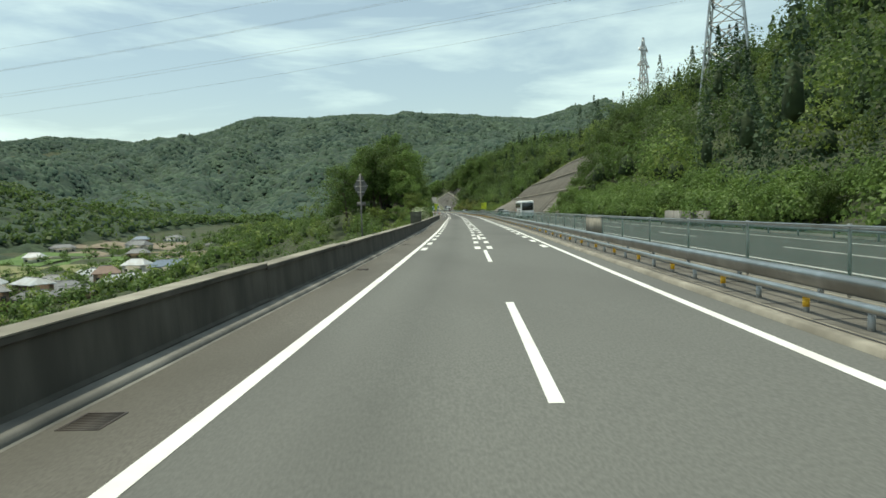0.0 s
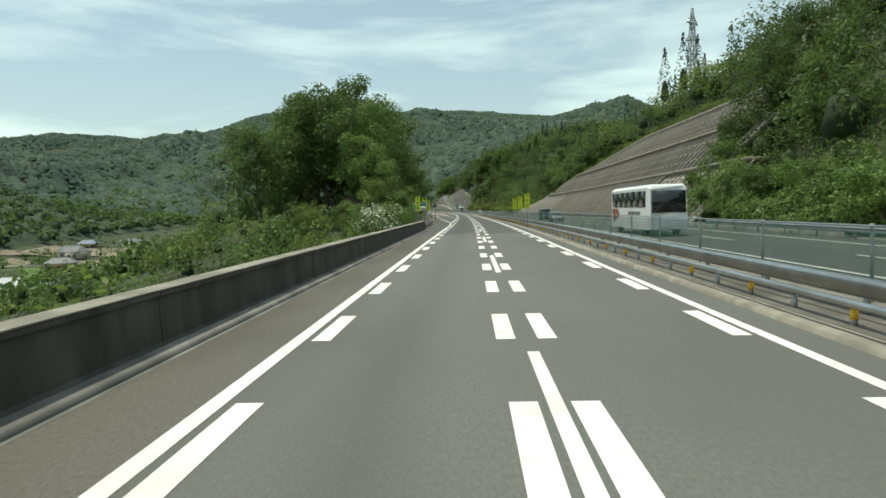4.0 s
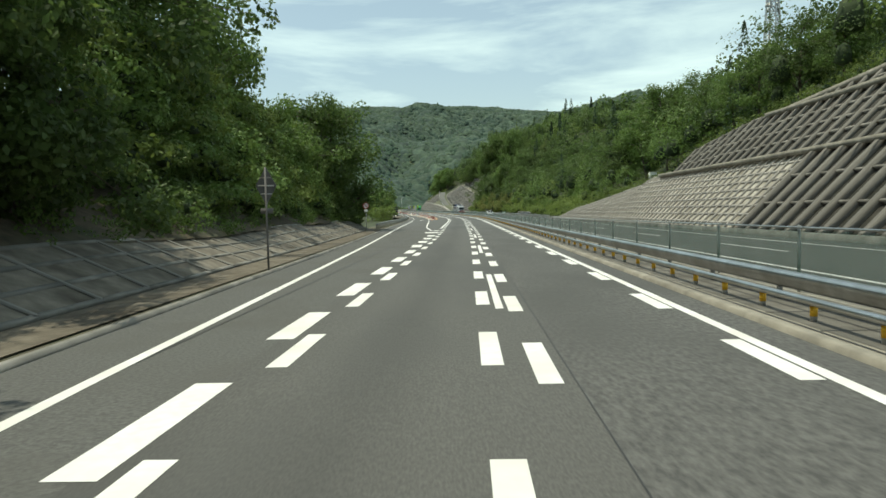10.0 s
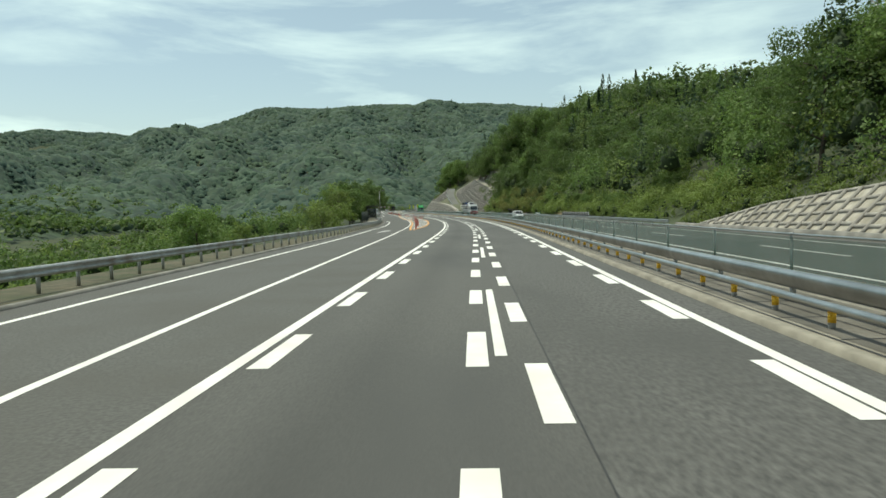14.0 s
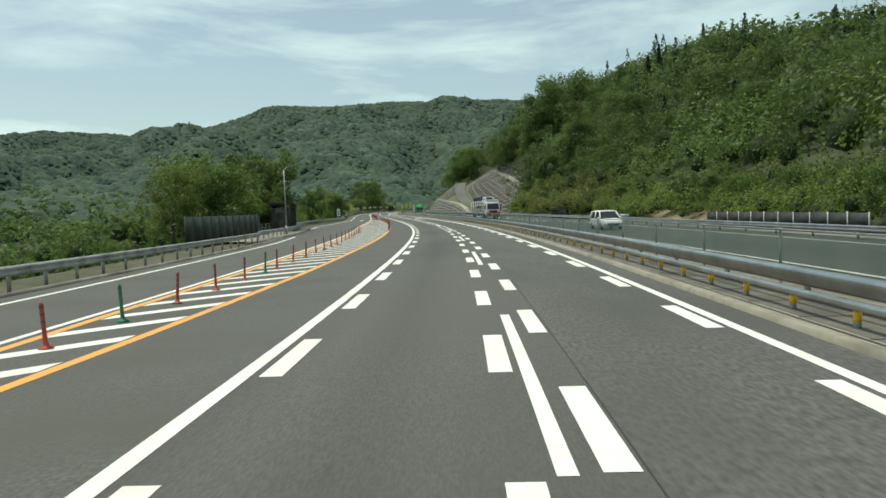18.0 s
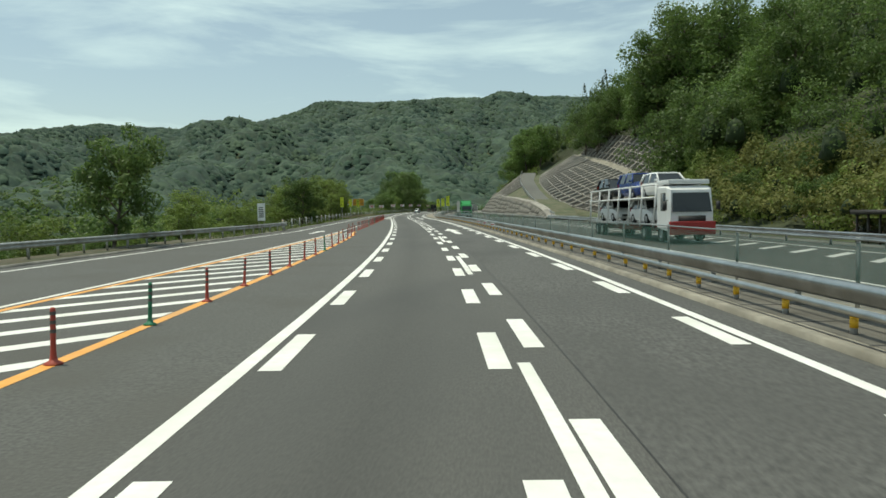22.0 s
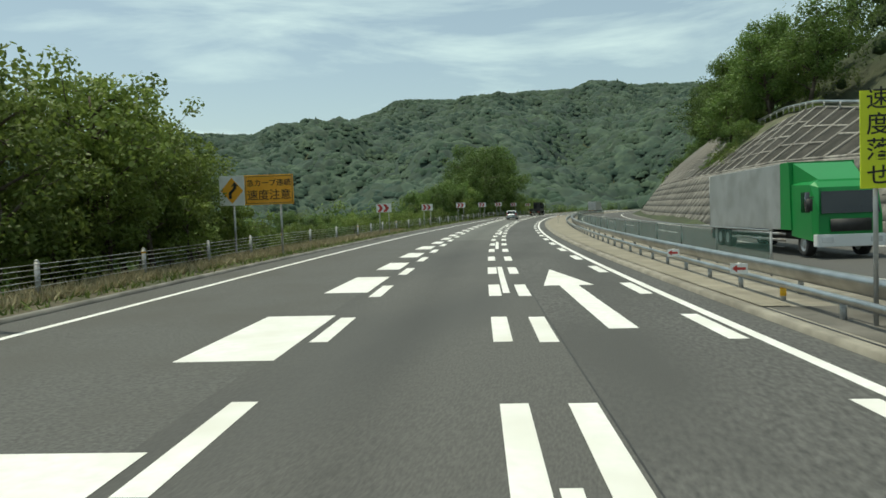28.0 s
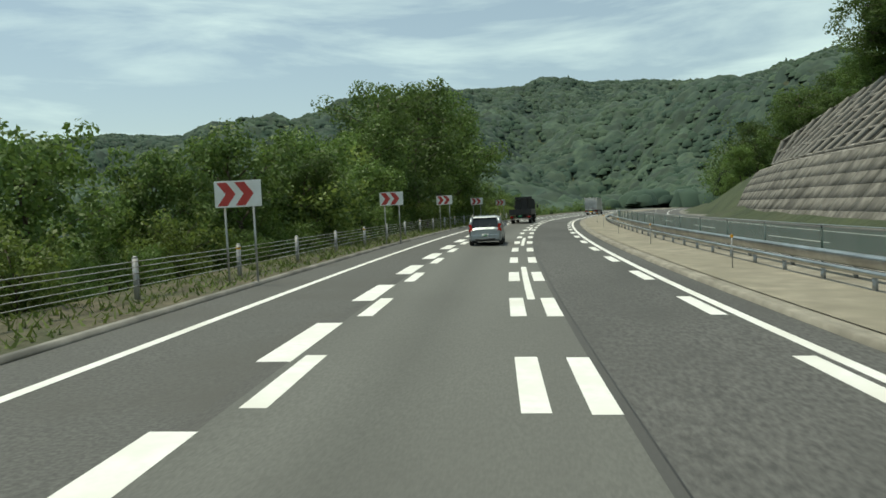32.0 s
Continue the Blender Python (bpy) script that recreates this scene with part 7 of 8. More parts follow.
part("writing", join([box(-0.2, 0.2, -0.004, 0, 1.35 + 0.16 * i, 1.43 + 0.16 * i) for i in range(6)]), SIGN_BLACK, b, "unreadable dark lines")
for x in (-0.22, 0.22):
    part("post", rod((x, 0.1, -0.5), (x, 0.1, 2.5), 0.03), STEEL_DULL, b)
for s in (516.9, 521.9, 526.9, 601.7, 607.5):
    a = thing("arrow_plate", "small white plate with a red arrow fixed on the rail", "road sign", "arrow plates on the rail", at=stand(s, 4.52 + (0 if s < 590 else float(med_shift(s))), 0, -22) @ Matrix.Translation((0, 0, 0.17)) @ Matrix.Scale(0.74, 4))
    part("plate", soft_box(-0.23, 0.23, -0.02, 0, 0.5, 0.8, 0.008), SIGN_WHITE, a)
    part("arrow", flat([(-0.19, 0.65), (-0.05, 0.76), (-0.05, 0.69), (0.18, 0.69), (0.18, 0.61), (-0.05, 0.61), (-0.05, 0.54)], 0.003, -0.024), SIGN_RED, a)
    part("clip", box(-0.06, 0.06, 0, 0.03, 0.5, 0.82), STEEL_DULL, a)

# ---- flexible delineator posts ----
DEL_RED = mat("faded_red_rubber", (0.34, 0.05, 0.035), (0.44, 0.075, 0.05), 0.2, 0.6, stain=(0.40, 0.09, 0.06), stain_size=0.5)
DEL_GREEN = mat("green_rubber", (0.02, 0.16, 0.08), (0.03, 0.21, 0.11), 0.2, 0.6)
DEL_BAND = mat("sooty_reflector_band", (0.05, 0.045, 0.045), (0.12, 0.11, 0.105), 0.1, 0.5)


def lathe(prof, n=10):
    """A turned solid of (r, z) rings."""
    pr = np.array(prof, float)
    an = np.arange(n) * 2 * math.pi / n
    v = np.stack([pr[:, None, 0] * np.cos(an), pr[:, None, 0] * np.sin(an), np.repeat(pr[:, 1:], n, 1)], -1).reshape(-1, 3)
    i = np.arange(len(pr) - 1)[:, None] * n
    j = np.arange(n)[None, :]
    return v, np.stack([i + j, i + (j + 1) % n, i + n + (j + 1) % n, i + n + j], -1).reshape(-1, 4)


pole_prof = [(0.001, 0.0), (0.12, 0.0), (0.12, 0.02), (0.06, 0.05), (0.042, 0.09), (0.036, 0.2), (0.034, 0.73), (0.025, 0.76), (0.001, 0.765)]
pole_me = {c: as_mesh("flexible_post", lathe(pole_prof), m_, True) for c, m_ in (("red", DEL_RED), ("green", DEL_GREEN))}
band_me = as_mesh("band", lathe([(0.0365, 0), (0.0375, 0.002), (0.0375, 0.048), (0.0365, 0.05)]), DEL_BAND, True)
spots = [(374.9, -6.9)] + [(s, float(np.interp(s, [378, 392, 400, 438, 451], [-7.1, -7.6, -7.65, -8.85, -9.15]))) for s in list(np.arange(378.3, 404, 2.75)) + list(np.arange(405.0, 452, 3.275))]
spots += [(s, -6.22) for s in np.arange(453.0, 518, 3.14)] + [(519.8, -6.95), (523.2, -6.9)]
spots += [(s, float(np.interp(s, [526, 538, 550, 584], [-6.65, -6.3, -5.92, -4.85]))) for s in np.arange(526.7, 587, 1.57)]
for k, (s, u) in enumerate(spots):
    green = min(abs(s - g) for g in (392.0, 403.0, 426.3, 441.0, 453.0, 475.0, 497.0, 514.0, 540.8, 552.0, 565.0)) < 0.9
    d = thing("delineator_post", ("green" if green else "faded red") + " flexible delineator post with dark reflector bands", "delineator", "delineator posts along the bus lane", at=stand(s, u, 0.005))
    d.matrix_world = d.matrix_world @ pose(0, 0, 0, random.uniform(-3, 3), random.uniform(-3, 3), 0)
    place("flexible_post", pole_me["green" if green else "red"], d, Matrix.Identity(4))
    for z in (0.42, 0.54, 0.66):
        place("band", band_me, d, Matrix.Translation((0, 0, z)))
for s in np.arange(676, 742, 13.0):
    p = thing("reflector_pole", "thin grey reflector pole on the sandy strip", "pole", "reflector poles on the strip", at=stand(s, 5.3 + float(med_shift(s)) * 0.35, 0.05))
    part("post", rod((0, 0, 0), (0, 0, 0.95), 0.018), STEEL_DULL, p)
    part("reflector", flat(disc(0.05, 0, 0.95, 12), 0.02, -0.02), SIGN_ORANGE, p)

# ---- the bus stop ----
GLASS = bpy.data.materials.new("clear_glass")
GLASS.use_nodes = True
gb = GLASS.node_tree.nodes["Principled BSDF"]
gb.inputs["Base Color"].default_value = (0.05, 0.058, 0.058, 1)
gb.inputs["Roughness"].default_value = 0.05
gb.inputs["Alpha"].default_value = 0.55
SHELTER = mat("dark_brown_steel", (0.03, 0.025, 0.022), (0.055, 0.046, 0.04), 0.4, 0.5)
CAR_GLASS = mat("tinted_car_glass", (0.012, 0.015, 0.017), (0.02, 0.024, 0.026), 2.0, 0.06, spec=0.6)
RUBBER = mat("tyre_rubber", (0.015, 0.015, 0.015), (0.03, 0.03, 0.03), 0.1, 0.85)
RIM = mat("alloy_rim", (0.45, 0.46, 0.47), (0.55, 0.56, 0.57), 0.3, 0.4, metal=0.8)
def kerb_shift(s):
    """How far the kerb of the bus stop stands out from its line."""
    return np.interp(s, [428, 450, 458, 470], [-1.2, -1.2, -1.7, -2.4])


struct("bus_stop_pavement", sweep(430, 468, 2, [(-14.25, 0.0), (-14.27, 0.17), (-14.45, 0.18), (-18.0, 0.2), (-18.1, -0.6)], shift=kerb_shift), CONCRETE, "pale concrete pavement of the bus stop", "pavement")
struct("bus_stop_kerb", sweep(428, 469, 2, [(-14.1, 0.0), (-14.12, 0.16), (-14.2, 0.19), (-14.25, 0.19)], shift=kerb_shift), CONCRETE_DARK, "concrete kerb in front of the bus stop", "kerb")


def shelter(s, u, face_left, group):
    t = thing("bus_shelter", "dark brown steel bus shelter with glass walls", "bus shelter", group, at=stand(s, u, -0.9 if face_left else 0.15, 180 if face_left else 0) @ Matrix.Diagonal((1.1, 0.82, 1.22 if not face_left else 0.92, 1)))
    part("roof", soft_box(-1.1, 1.15, -2.7, 2.7, 2.5, 2.72, 0.04), SHELTER, t)
    part("fascia", box(1.15, 1.2, -2.7, 2.7, 2.45, 2.75), SHELTER, t)
    for x in (-0.9, 0.9):
        for y in np.linspace(-2.5, 2.5, 5):
            part("post", box(x - 0.05, x + 0.05, y - 0.05, y + 0.05, 0, 2.5), SHELTER, t)
    for y0, y1 in zip(np.linspace(-2.5, 2.5, 5)[:-1], np.linspace(-2.5, 2.5, 5)[1:]):
        part("pane", box(-0.91, -0.89, y0 + 0.06, y1 - 0.06, 0.5, 2.2), GLASS, t, "back wall glass").visible_shadow = False
    for y in (-2.5, 2.5):
        part("pane", box(-0.84, 0.84, y - 0.01, y + 0.01, 0.5, 2.2), GLASS, t, "end wall glass").visible_shadow = False
        part("rail", box(-0.9, 0.9, y - 0.02, y + 0.02, 0.4, 0.48), SHELTER, t)
    part("bench", soft_box(-0.7, -0.3, -2.0, 2.0, 0.4, 0.45, 0.01), BARK, t, "wooden bench")
    part("poster", box(-0.86, -0.85, -0.4, 0.4, 1.0, 1.9), SIGN_WHITE, t, "white timetable sheet")


shelter(458.2, -18.1, False, "bus shelters")
shelter(500.5, 25.4, True, "bus shelters")
SCREEN_GREEN = mat("dark_green_screen", (0.022, 0.036, 0.03), (0.04, 0.058, 0.05), 0.6, 0.7, stain=(0.05, 0.055, 0.05), stain_size=1.5)
f = thing("bus_stop_screen", "dark steel screen fence behind the bus lane", "fence", at=Matrix.Identity(4))
for a in np.arange(425, 447, 2.0):
    q = spot(np.array([a + 0.03, a + 1.97] * 2), -18.6, np.array([0.35, 0.35, 2.15, 2.15]))
    part("panel", (np.concatenate([q, q + [-0.04, 0.01, 0]]), np.array([(0, 1, 3, 2), (4, 6, 7, 5), (0, 4, 5, 1), (2, 3, 7, 6), (0, 2, 6, 4), (1, 5, 7, 3)])), SCREEN_GREEN, f)
    part("post", rod(spot(a, -18.55, -0.4), spot(a, -18.55, 2.2), 0.04), SCREEN_GREEN, f)
f = thing("bus_stop_screen", "dark steel screen fence beside the opposite bus stop", "fence", at=Matrix.Identity(4))
for a in np.arange(417, 439, 2.0):
    q = spot(np.array([a + 0.03, a + 1.97] * 2), 22.5, np.array([0.2, 0.2, 1.12, 1.12]))
    part("panel", (np.concatenate([q, q + [-0.04, 0.01, 0]]), np.array([(0, 1, 3, 2), (4, 6, 7, 5), (0, 4, 5, 1), (2, 3, 7, 6), (0, 2, 6, 4), (1, 5, 7, 3)])), RAIL_BLACK, f)
    part("post", rod(spot(a, 22.43, -0.6), spot(a, 22.43, 1.17), 0.045), STEEL_DULL, f)
r = thing("pavement_railing", "pale steel railing round the bus stop pavement", "railing", at=Matrix.Identity(4))
for z in (0.45, 0.75, 1.15):
    part("bar", sweep(447, 469, 3, [(-19.25 + x, z + y) for x, y in ((0, 0), (0.05, 0), (0.05, 0.05), (0, 0.05))], True), STEEL, r)
for a in np.arange(447, 469.1, 2.0):
    part("post", rod(spot(a, -19.23, -0.3), spot(a, -19.23, 1.18), 0.035), STEEL, r)
l = thing("street_lamp", "tall grey street lamp at the bus stop", "street lamp", at=stand(446.7, -16.0, 0.1))
part("base", rod((0, 0, -0.2), (0, 0, 0.9), 0.1, 0.09, 12), STEEL_DULL, l)
part("pole", rod((0, 0, 0.9), (0, 0, 6.3), 0.065, 0.045, 12), STEEL_DULL, l)
part("arm", join([rod((0, 0, 6.25), (0.25, 0, 6.55), 0.04), rod((0.25, 0, 6.55), (0.7, 0, 6.62), 0.035)]), STEEL_DULL, l)
part("lamp_head", soft_box(0.45, 1.15, -0.14, 0.14, 6.54, 6.7, 0.04), SIGN_BACK, l)
k = thing("information_board", "pale information board on two posts at the bus stop", "sign", at=stand(475.2, -20.3, -0.1, 15))
part("board", soft_box(-0.45, 0.45, 0, 0.12, 0.95, 1.85, 0.03), SIGN_WHITE, k)
part("writing", join([box(-0.34, 0.34, -0.004, 0, 1.1 + 0.12 * i, 1.16 + 0.12 * i) for i in range(5)]), SIGN_BLACK, k, "unreadable dark lines")
for x in (-0.35, 0.35):
    part("post", box(x - 0.04, x + 0.04, 0.02, 0.1, -0.2, 0.95), STEEL_DULL, k)
k = thing("bus_stop_plate", "green bus stop plate on two posts", "sign", at=stand(460, 21.9, -0.9, 6))
part("board", soft_box(-0.75, 0.75, 0, 0.05, 1.15, 1.85, 0.02), SIGN_GREEN, k)
part("panel", box(-0.6, 0.6, -0.005, 0, 1.4, 1.7), SIGN_WHITE, k)
for x in (-0.6, 0.6):
    part("post", rod((x, 0.08, -0.5), (x, 0.08, 1.8), 0.035), STEEL_DULL, k)
slope = ribbon(438, 522, 27.0, 32.5, 0.0, 3, 8)
v = slope[0]
v[:, 2] = ground_z(v[:, 0], v[:, 1]) + 0.12 + 0.08 * waves(v[:, 0], v[:, 1], 4, 77)
struct("bare_slope", (v, slope[1]), SOIL, "bare earth slope behind the opposite bus stop", "bank", smooth=True)

# low wall and cabinets of the other side
w = thing("low_wall", "weathered low concrete wall under the hillside bushes", "wall", at=Matrix.Identity(4))
for a in np.arange(56, 68, 3.0):
    part("block", sweep(a + 0.02, a + 2.98, 3, [(19.6, -0.4), (19.65, 1.35), (19.95, 1.35), (20.0, -0.4)], True), CONCRETE_DARK, w)
c = thing("cabinet", "small white equipment cabinet on the framed slope", "cabinet", at=stand(318, 28.9, 5.9))
part("body", soft_box(-0.5, 0.5, -0.4, 0.4, 0, 1.5, 0.03), SIGN_WHITE, c)
part("door", box(-0.54, -0.5, -0.35, 0.35, 0.1, 1.4), SIGN_WHITE, c)
part("plinth", box(-0.6, 0.6, -0.5, 0.5, -1.5, 0.0), CONCRETE_DARK, c)
for s in (3.2, 21.4, 39.6, 57.8):
    d = thing("drain_grate", "rusty steel drain grate set in the shoulder", "drain", "drain grates", at=stand(s, -4.72, 0.0, 0.0, 0.74))
    part("frame", join([box(-0.3, -0.26, -0.4, 0.4, 0, 0.012), box(0.26, 0.3, -0.4, 0.4, 0, 0.012), box(-0.26, 0.26, -0.4, -0.36, 0, 0.012), box(-0.26, 0.26, 0.36, 0.4, 0, 0.012)]), STEEL_DARK, d)
    for y in np.linspace(-0.3, 0.3, 9):
        part("bar", box(-0.26, 0.26, y - 0.015, y + 0.015, 0.001, 0.01), STEEL_DARK, d)

# ---- pylons and wires ----
def pylon(name, label, at, h, w0, arms):
    t = thing(name, label, "pylon", "lattice pylons", at=at)
    lev = [0, 0.13, 0.25, 0.36, 0.46, 0.55, 0.63, 0.70, 0.77, 0.84, 0.92, 1.0]
    wid = [w0 * (1 - f) ** 0.85 * 0.92 + 0.9 for f in lev]
    r = max(0.11, h * 0.0032)
    for sx, sy in ((-1, -1), (1, -1), (1, 1), (-1, 1)):
        part("leg", tube([(sx * a / 2, sy * a / 2, h * f) for f, a in zip(lev, wid)], r * 1.5, r * 1.2), STEEL, t)
    cr = [(-1, -1), (1, -1), (1, 1), (-1, 1)]
    for q in range(4):
        (ax_, ay), (bx_, by) = cr[q], cr[(q + 1) % 4]
        bits = []
        for f, g_, a, b_ in zip(lev[:-1], lev[1:], wid[:-1], wid[1:]):
            bits += [rod((ax_ * a / 2, ay * a / 2, h * f), (bx_ * b_ / 2, by * b_ / 2, h * g_), r * 0.7, None, 4), rod((bx_ * a / 2, by * a / 2, h * f), (ax_ * b_ / 2, ay * b_ / 2, h * g_), r * 0.7, None, 4), rod((ax_ * b_ / 2, ay * b_ / 2, h * g_), (bx_ * b_ / 2, by * b_ / 2, h * g_), r * 0.6, None, 4)]
        for bit in bits:
            part("brace", bit, STEEL, t)
    for f, ln in arms:
        for sx in (-1, 1):
            z = h * f
            tip = (sx * ln, 0, z)
            bw = np.interp(f, lev, wid) / 2
            part("cross_arm", join([rod((sx * bw, -bw, z), tip, r, None, 4), rod((sx * bw, bw, z), tip, r, None, 4), rod((sx * bw, -bw, z + h * 0.04), tip, r, None, 4), rod((sx * bw, bw, z + h * 0.04), tip, r, None, 4), rod((sx * (bw + ln) / 2, -bw / 2, z), (sx * (bw + ln) / 2, bw / 2, z + h * 0.02), r * 0.6, None, 4)]), STEEL, t)
            part("insulator", lathe([(0.05, 0), (0.14, -0.1), (0.05, -0.2), (0.14, -0.5), (0.05, -0.6), (0.14, -0.9), (0.05, -1.0), (0.14, -1.3), (0.04, -1.6)], 6), SIGN_WHITE, t, at=Matrix.Translation(tip))
    return t


def ground_at(s, u):
    q = spot(s, u)
    return float(ground_z(q[0], q[1])[0])


ARMS = [(0.66, 8.5), (0.78, 9.5), (0.90, 7.5)]
P1 = spot(152, 59)
P1z = min(ground_at(152, 59) - 1.0, float(rise(152)) + 15.5)
pylon("lattice_pylon", "grey steel lattice pylon on the wooded hillside", Matrix.Translation((P1[0], P1[1], P1z)) @ pose(0, 0, 0, 0, 0, 60), 55, 12.0, ARMS)
P2 = spot(548, 196)
pylon("lattice_pylon", "distant steel lattice pylon on the hill's crest", Matrix.Translation((P2[0], P2[1], ground_at(548, 196) - 1)) @ pose(0, 0, 0, 0, 0, 40), max(45.0, float(rise(548)) + 142 - ground_at(548, 196)), 11.0, ARMS)
wires = thing("power_line", "six thin power cables slung across the valley", "power line", at=Matrix.Identity(4))
far_end = np.array([-470.0, 235.0, 18.0])
rot = math.radians(60)
for f, ln in ARMS:
    for sx in (-1, 1):
        a = np.array([P1[0] + sx * ln * math.cos(rot), P1[1] + sx * ln * math.sin(rot), P1z + 55 * f - 1.6])
        b_ = far_end + [sx * ln * 0.5, sx * ln * 0.87, 30 * (f - 0.5)]
        t_ = np.linspace(0, 1, 33)
        pts = a + (b_ - a) * t_[:, None]
        pts[:, 2] -= 4 * 13.0 * t_ * (1 - t_)
        part("cable", tube(pts, 0.02, None, 4), STEEL_DARK, wires)

# ---- the village in the valley ----
ROOFS = [mat("grey_tile_roof", (0.13, 0.135, 0.14), (0.21, 0.215, 0.22), 0.6, 0.6, stain=(0.11, 0.11, 0.11), stain_size=3), mat("pale_metal_roof", (0.38, 0.40, 0.42), (0.48, 0.50, 0.52), 1.0, 0.5, stain=(0.33, 0.32, 0.3), stain_size=3), mat("brown_metal_roof", (0.12, 0.075, 0.055), (0.18, 0.11, 0.08), 1.0, 0.6), mat("blue_grey_roof", (0.13, 0.17, 0.23), (0.18, 0.23, 0.30), 1.0, 0.55)]
WALLS = [mat("cream_render", (0.46, 0.43, 0.36), (0.58, 0.55, 0.48), 0.8, 0.9, stain=(0.38, 0.35, 0.29), stain_size=3), mat("white_render", (0.6, 0.6, 0.57), (0.7, 0.7, 0.67), 0.8, 0.9), mat("brown_boards", (0.16, 0.11, 0.075), (0.24, 0.17, 0.12), 0.5, 0.9, stretch=(1, 1, 0.2))]
FIELD = [mat("pale_field", (0.15, 0.16, 0.07), (0.21, 0.21, 0.10), 6, 0.95, fine=0.6, bump=0.05), mat("green_field", (0.07, 0.13, 0.035), (0.11, 0.18, 0.05), 6, 0.95, fine=0.6, bump=0.05), mat("ploughed_field", (0.17, 0.14, 0.10), (0.24, 0.20, 0.15), 5, 0.95, fine=0.6, bump=0.05)]


def house(s, u, w, d, h, rise_, kind, turn, stories=1):
    t = thing("house", ("small village house with a " + ["grey tiled", "pale metal", "brown", "blue-grey"][kind] + " roof"), "house", "village houses", at=Matrix.Translation((*spot(s, u)[:2], ground_at(s, u) - 0.3)) @ pose(0, 0, 0, 0, 0, turn))
    wm = WALLS[(kind + int(abs(u))) % 3]
    part("wall", box(-w / 2, w / 2, -d / 2, d / 2, 0, h), wm, t)
    e = 0.7
    v = np.array([(-w / 2 - e, -d / 2 - e, h - 0.1), (w / 2 + e, -d / 2 - e, h - 0.1), (w / 2 + e, d / 2 + e, h - 0.1), (-w / 2 - e, d / 2 + e, h - 0.1), (-w / 2 + d * 0.25, 0, h + rise_), (w / 2 - d * 0.25, 0, h + rise_)], float)
    v2 = np.concatenate([v, v + [0, 0, 0.22]])
    o = 6
    fs = [(o, o + 1, o + 5, o + 4), (o + 2, o + 3, o + 4, o + 5), (o + 1, o + 2, o + 5, o + 5), (o + 3, o, o + 4, o + 4), (0, 1, o + 1, o), (1, 2, o + 2, o + 1), (2, 3, o + 3, o + 2), (3, 0, o, o + 3), (3, 2, 1, 0)]
    bm = bmesh.new()
    vs = [bm.verts.new(q) for q in v2]
    for q in fs:
        bm.faces.new([vs[i] for i in dict.fromkeys(q)])
    part("roof", bm, ROOFS[kind], t)
    part("ridge", rod((-w / 2 + d * 0.25, 0, h + rise_ + 0.2), (w / 2 - d * 0.25, 0, h + rise_ + 0.2), 0.18, None, 6), ROOFS[0], t)
    for st in range(stories):
        for x in np.linspace(-w / 2 + 1.4, w / 2 - 1.4, max(2, int(w / 3))):
            for y in (-d / 2, d / 2):
                part("window", box(x - 0.6, x + 0.6, y - 0.05, y + 0.05, 0.9 + st * 2.7, 2.1 + st * 2.7), CAR_GLASS, t)
    return t


random.seed(21)
HOUSES = [(200, -128), (211, -122), (222, -131), (240, -126), (232, -117), (247, -134), (213, -136), (226, -142), (260, -111), (252, -120), (260, -140), (238, -144), (204, -146), (270, -128), (190, -137), (276, -150), (300, -120), (420, -183), (436, -190), (520, -181), (420, -228), (350, -215), (300, -240), (372, -170), (330, -262), (505, -200), (250, -232), (600, -230)]
for s, u in HOUSES:
    st = random.choice([1, 1, 2])
    house(s, u, random.uniform(8, 13), random.uniform(6, 8.5), 2.9 * st + 0.2, random.uniform(1.7, 2.6), random.choice([0, 0, 1, 2, 3, 1]), random.uniform(-40, 60), st)


def lay(name, s0, s1, u0, u1, material, label, category, lift=0.35, skew=0.0):
    s, u = np.meshgrid(np.linspace(s0, s1, 16), np.linspace(u0, u1, 16), indexing="ij")
    q = spot(s, u + skew * (s - s0)).reshape(-1, 3)
    q[:, 2] = ground_z(q[:, 0], q[:, 1]) + lift
    i = np.arange(15)[:, None] * 16 + np.arange(15)[None, :]
    struct(name, (q, np.stack([i, i + 16, i + 17, i + 1], -1).reshape(-1, 4)), material, label, category, smooth=True)


for k, (s0, s1, u0, u1) in enumerate([(286, 330, -190, -128), (332, 372, -200, -132), (374, 412, -222, -140), (276, 330, -240, -194), (334, 400, -245, -204), (440, 500, -240, -170), (230, 272, -220, -160), (180, 226, -230, -160), (120, 176, -220, -120)]):
    lay("field", s0, s1, u0, u1, FIELD[k % 3], ["pale dry field on the valley floor", "green field on the valley floor", "bare ploughed field on the valley floor"][k % 3], "field", 0.18 + 0.015 * k, 0.05)
lay("valley_road", 60, 700, -156, -152, ASPHALT_BRIDGE, "narrow pale road through the valley", "road", 0.75)
lay("valley_road", 374, 377, -420, -130, ASPHALT_BRIDGE, "pale lane across the fields", "road", 0.8)

# ---- vehicles ----
def paint(name, c, rough=0.3, metal=0.3):
    return mat(name, tuple(x * 0.92 for x in c), tuple(min(1, x * 1.05) for x in c), 3.0, rough, metal=metal)


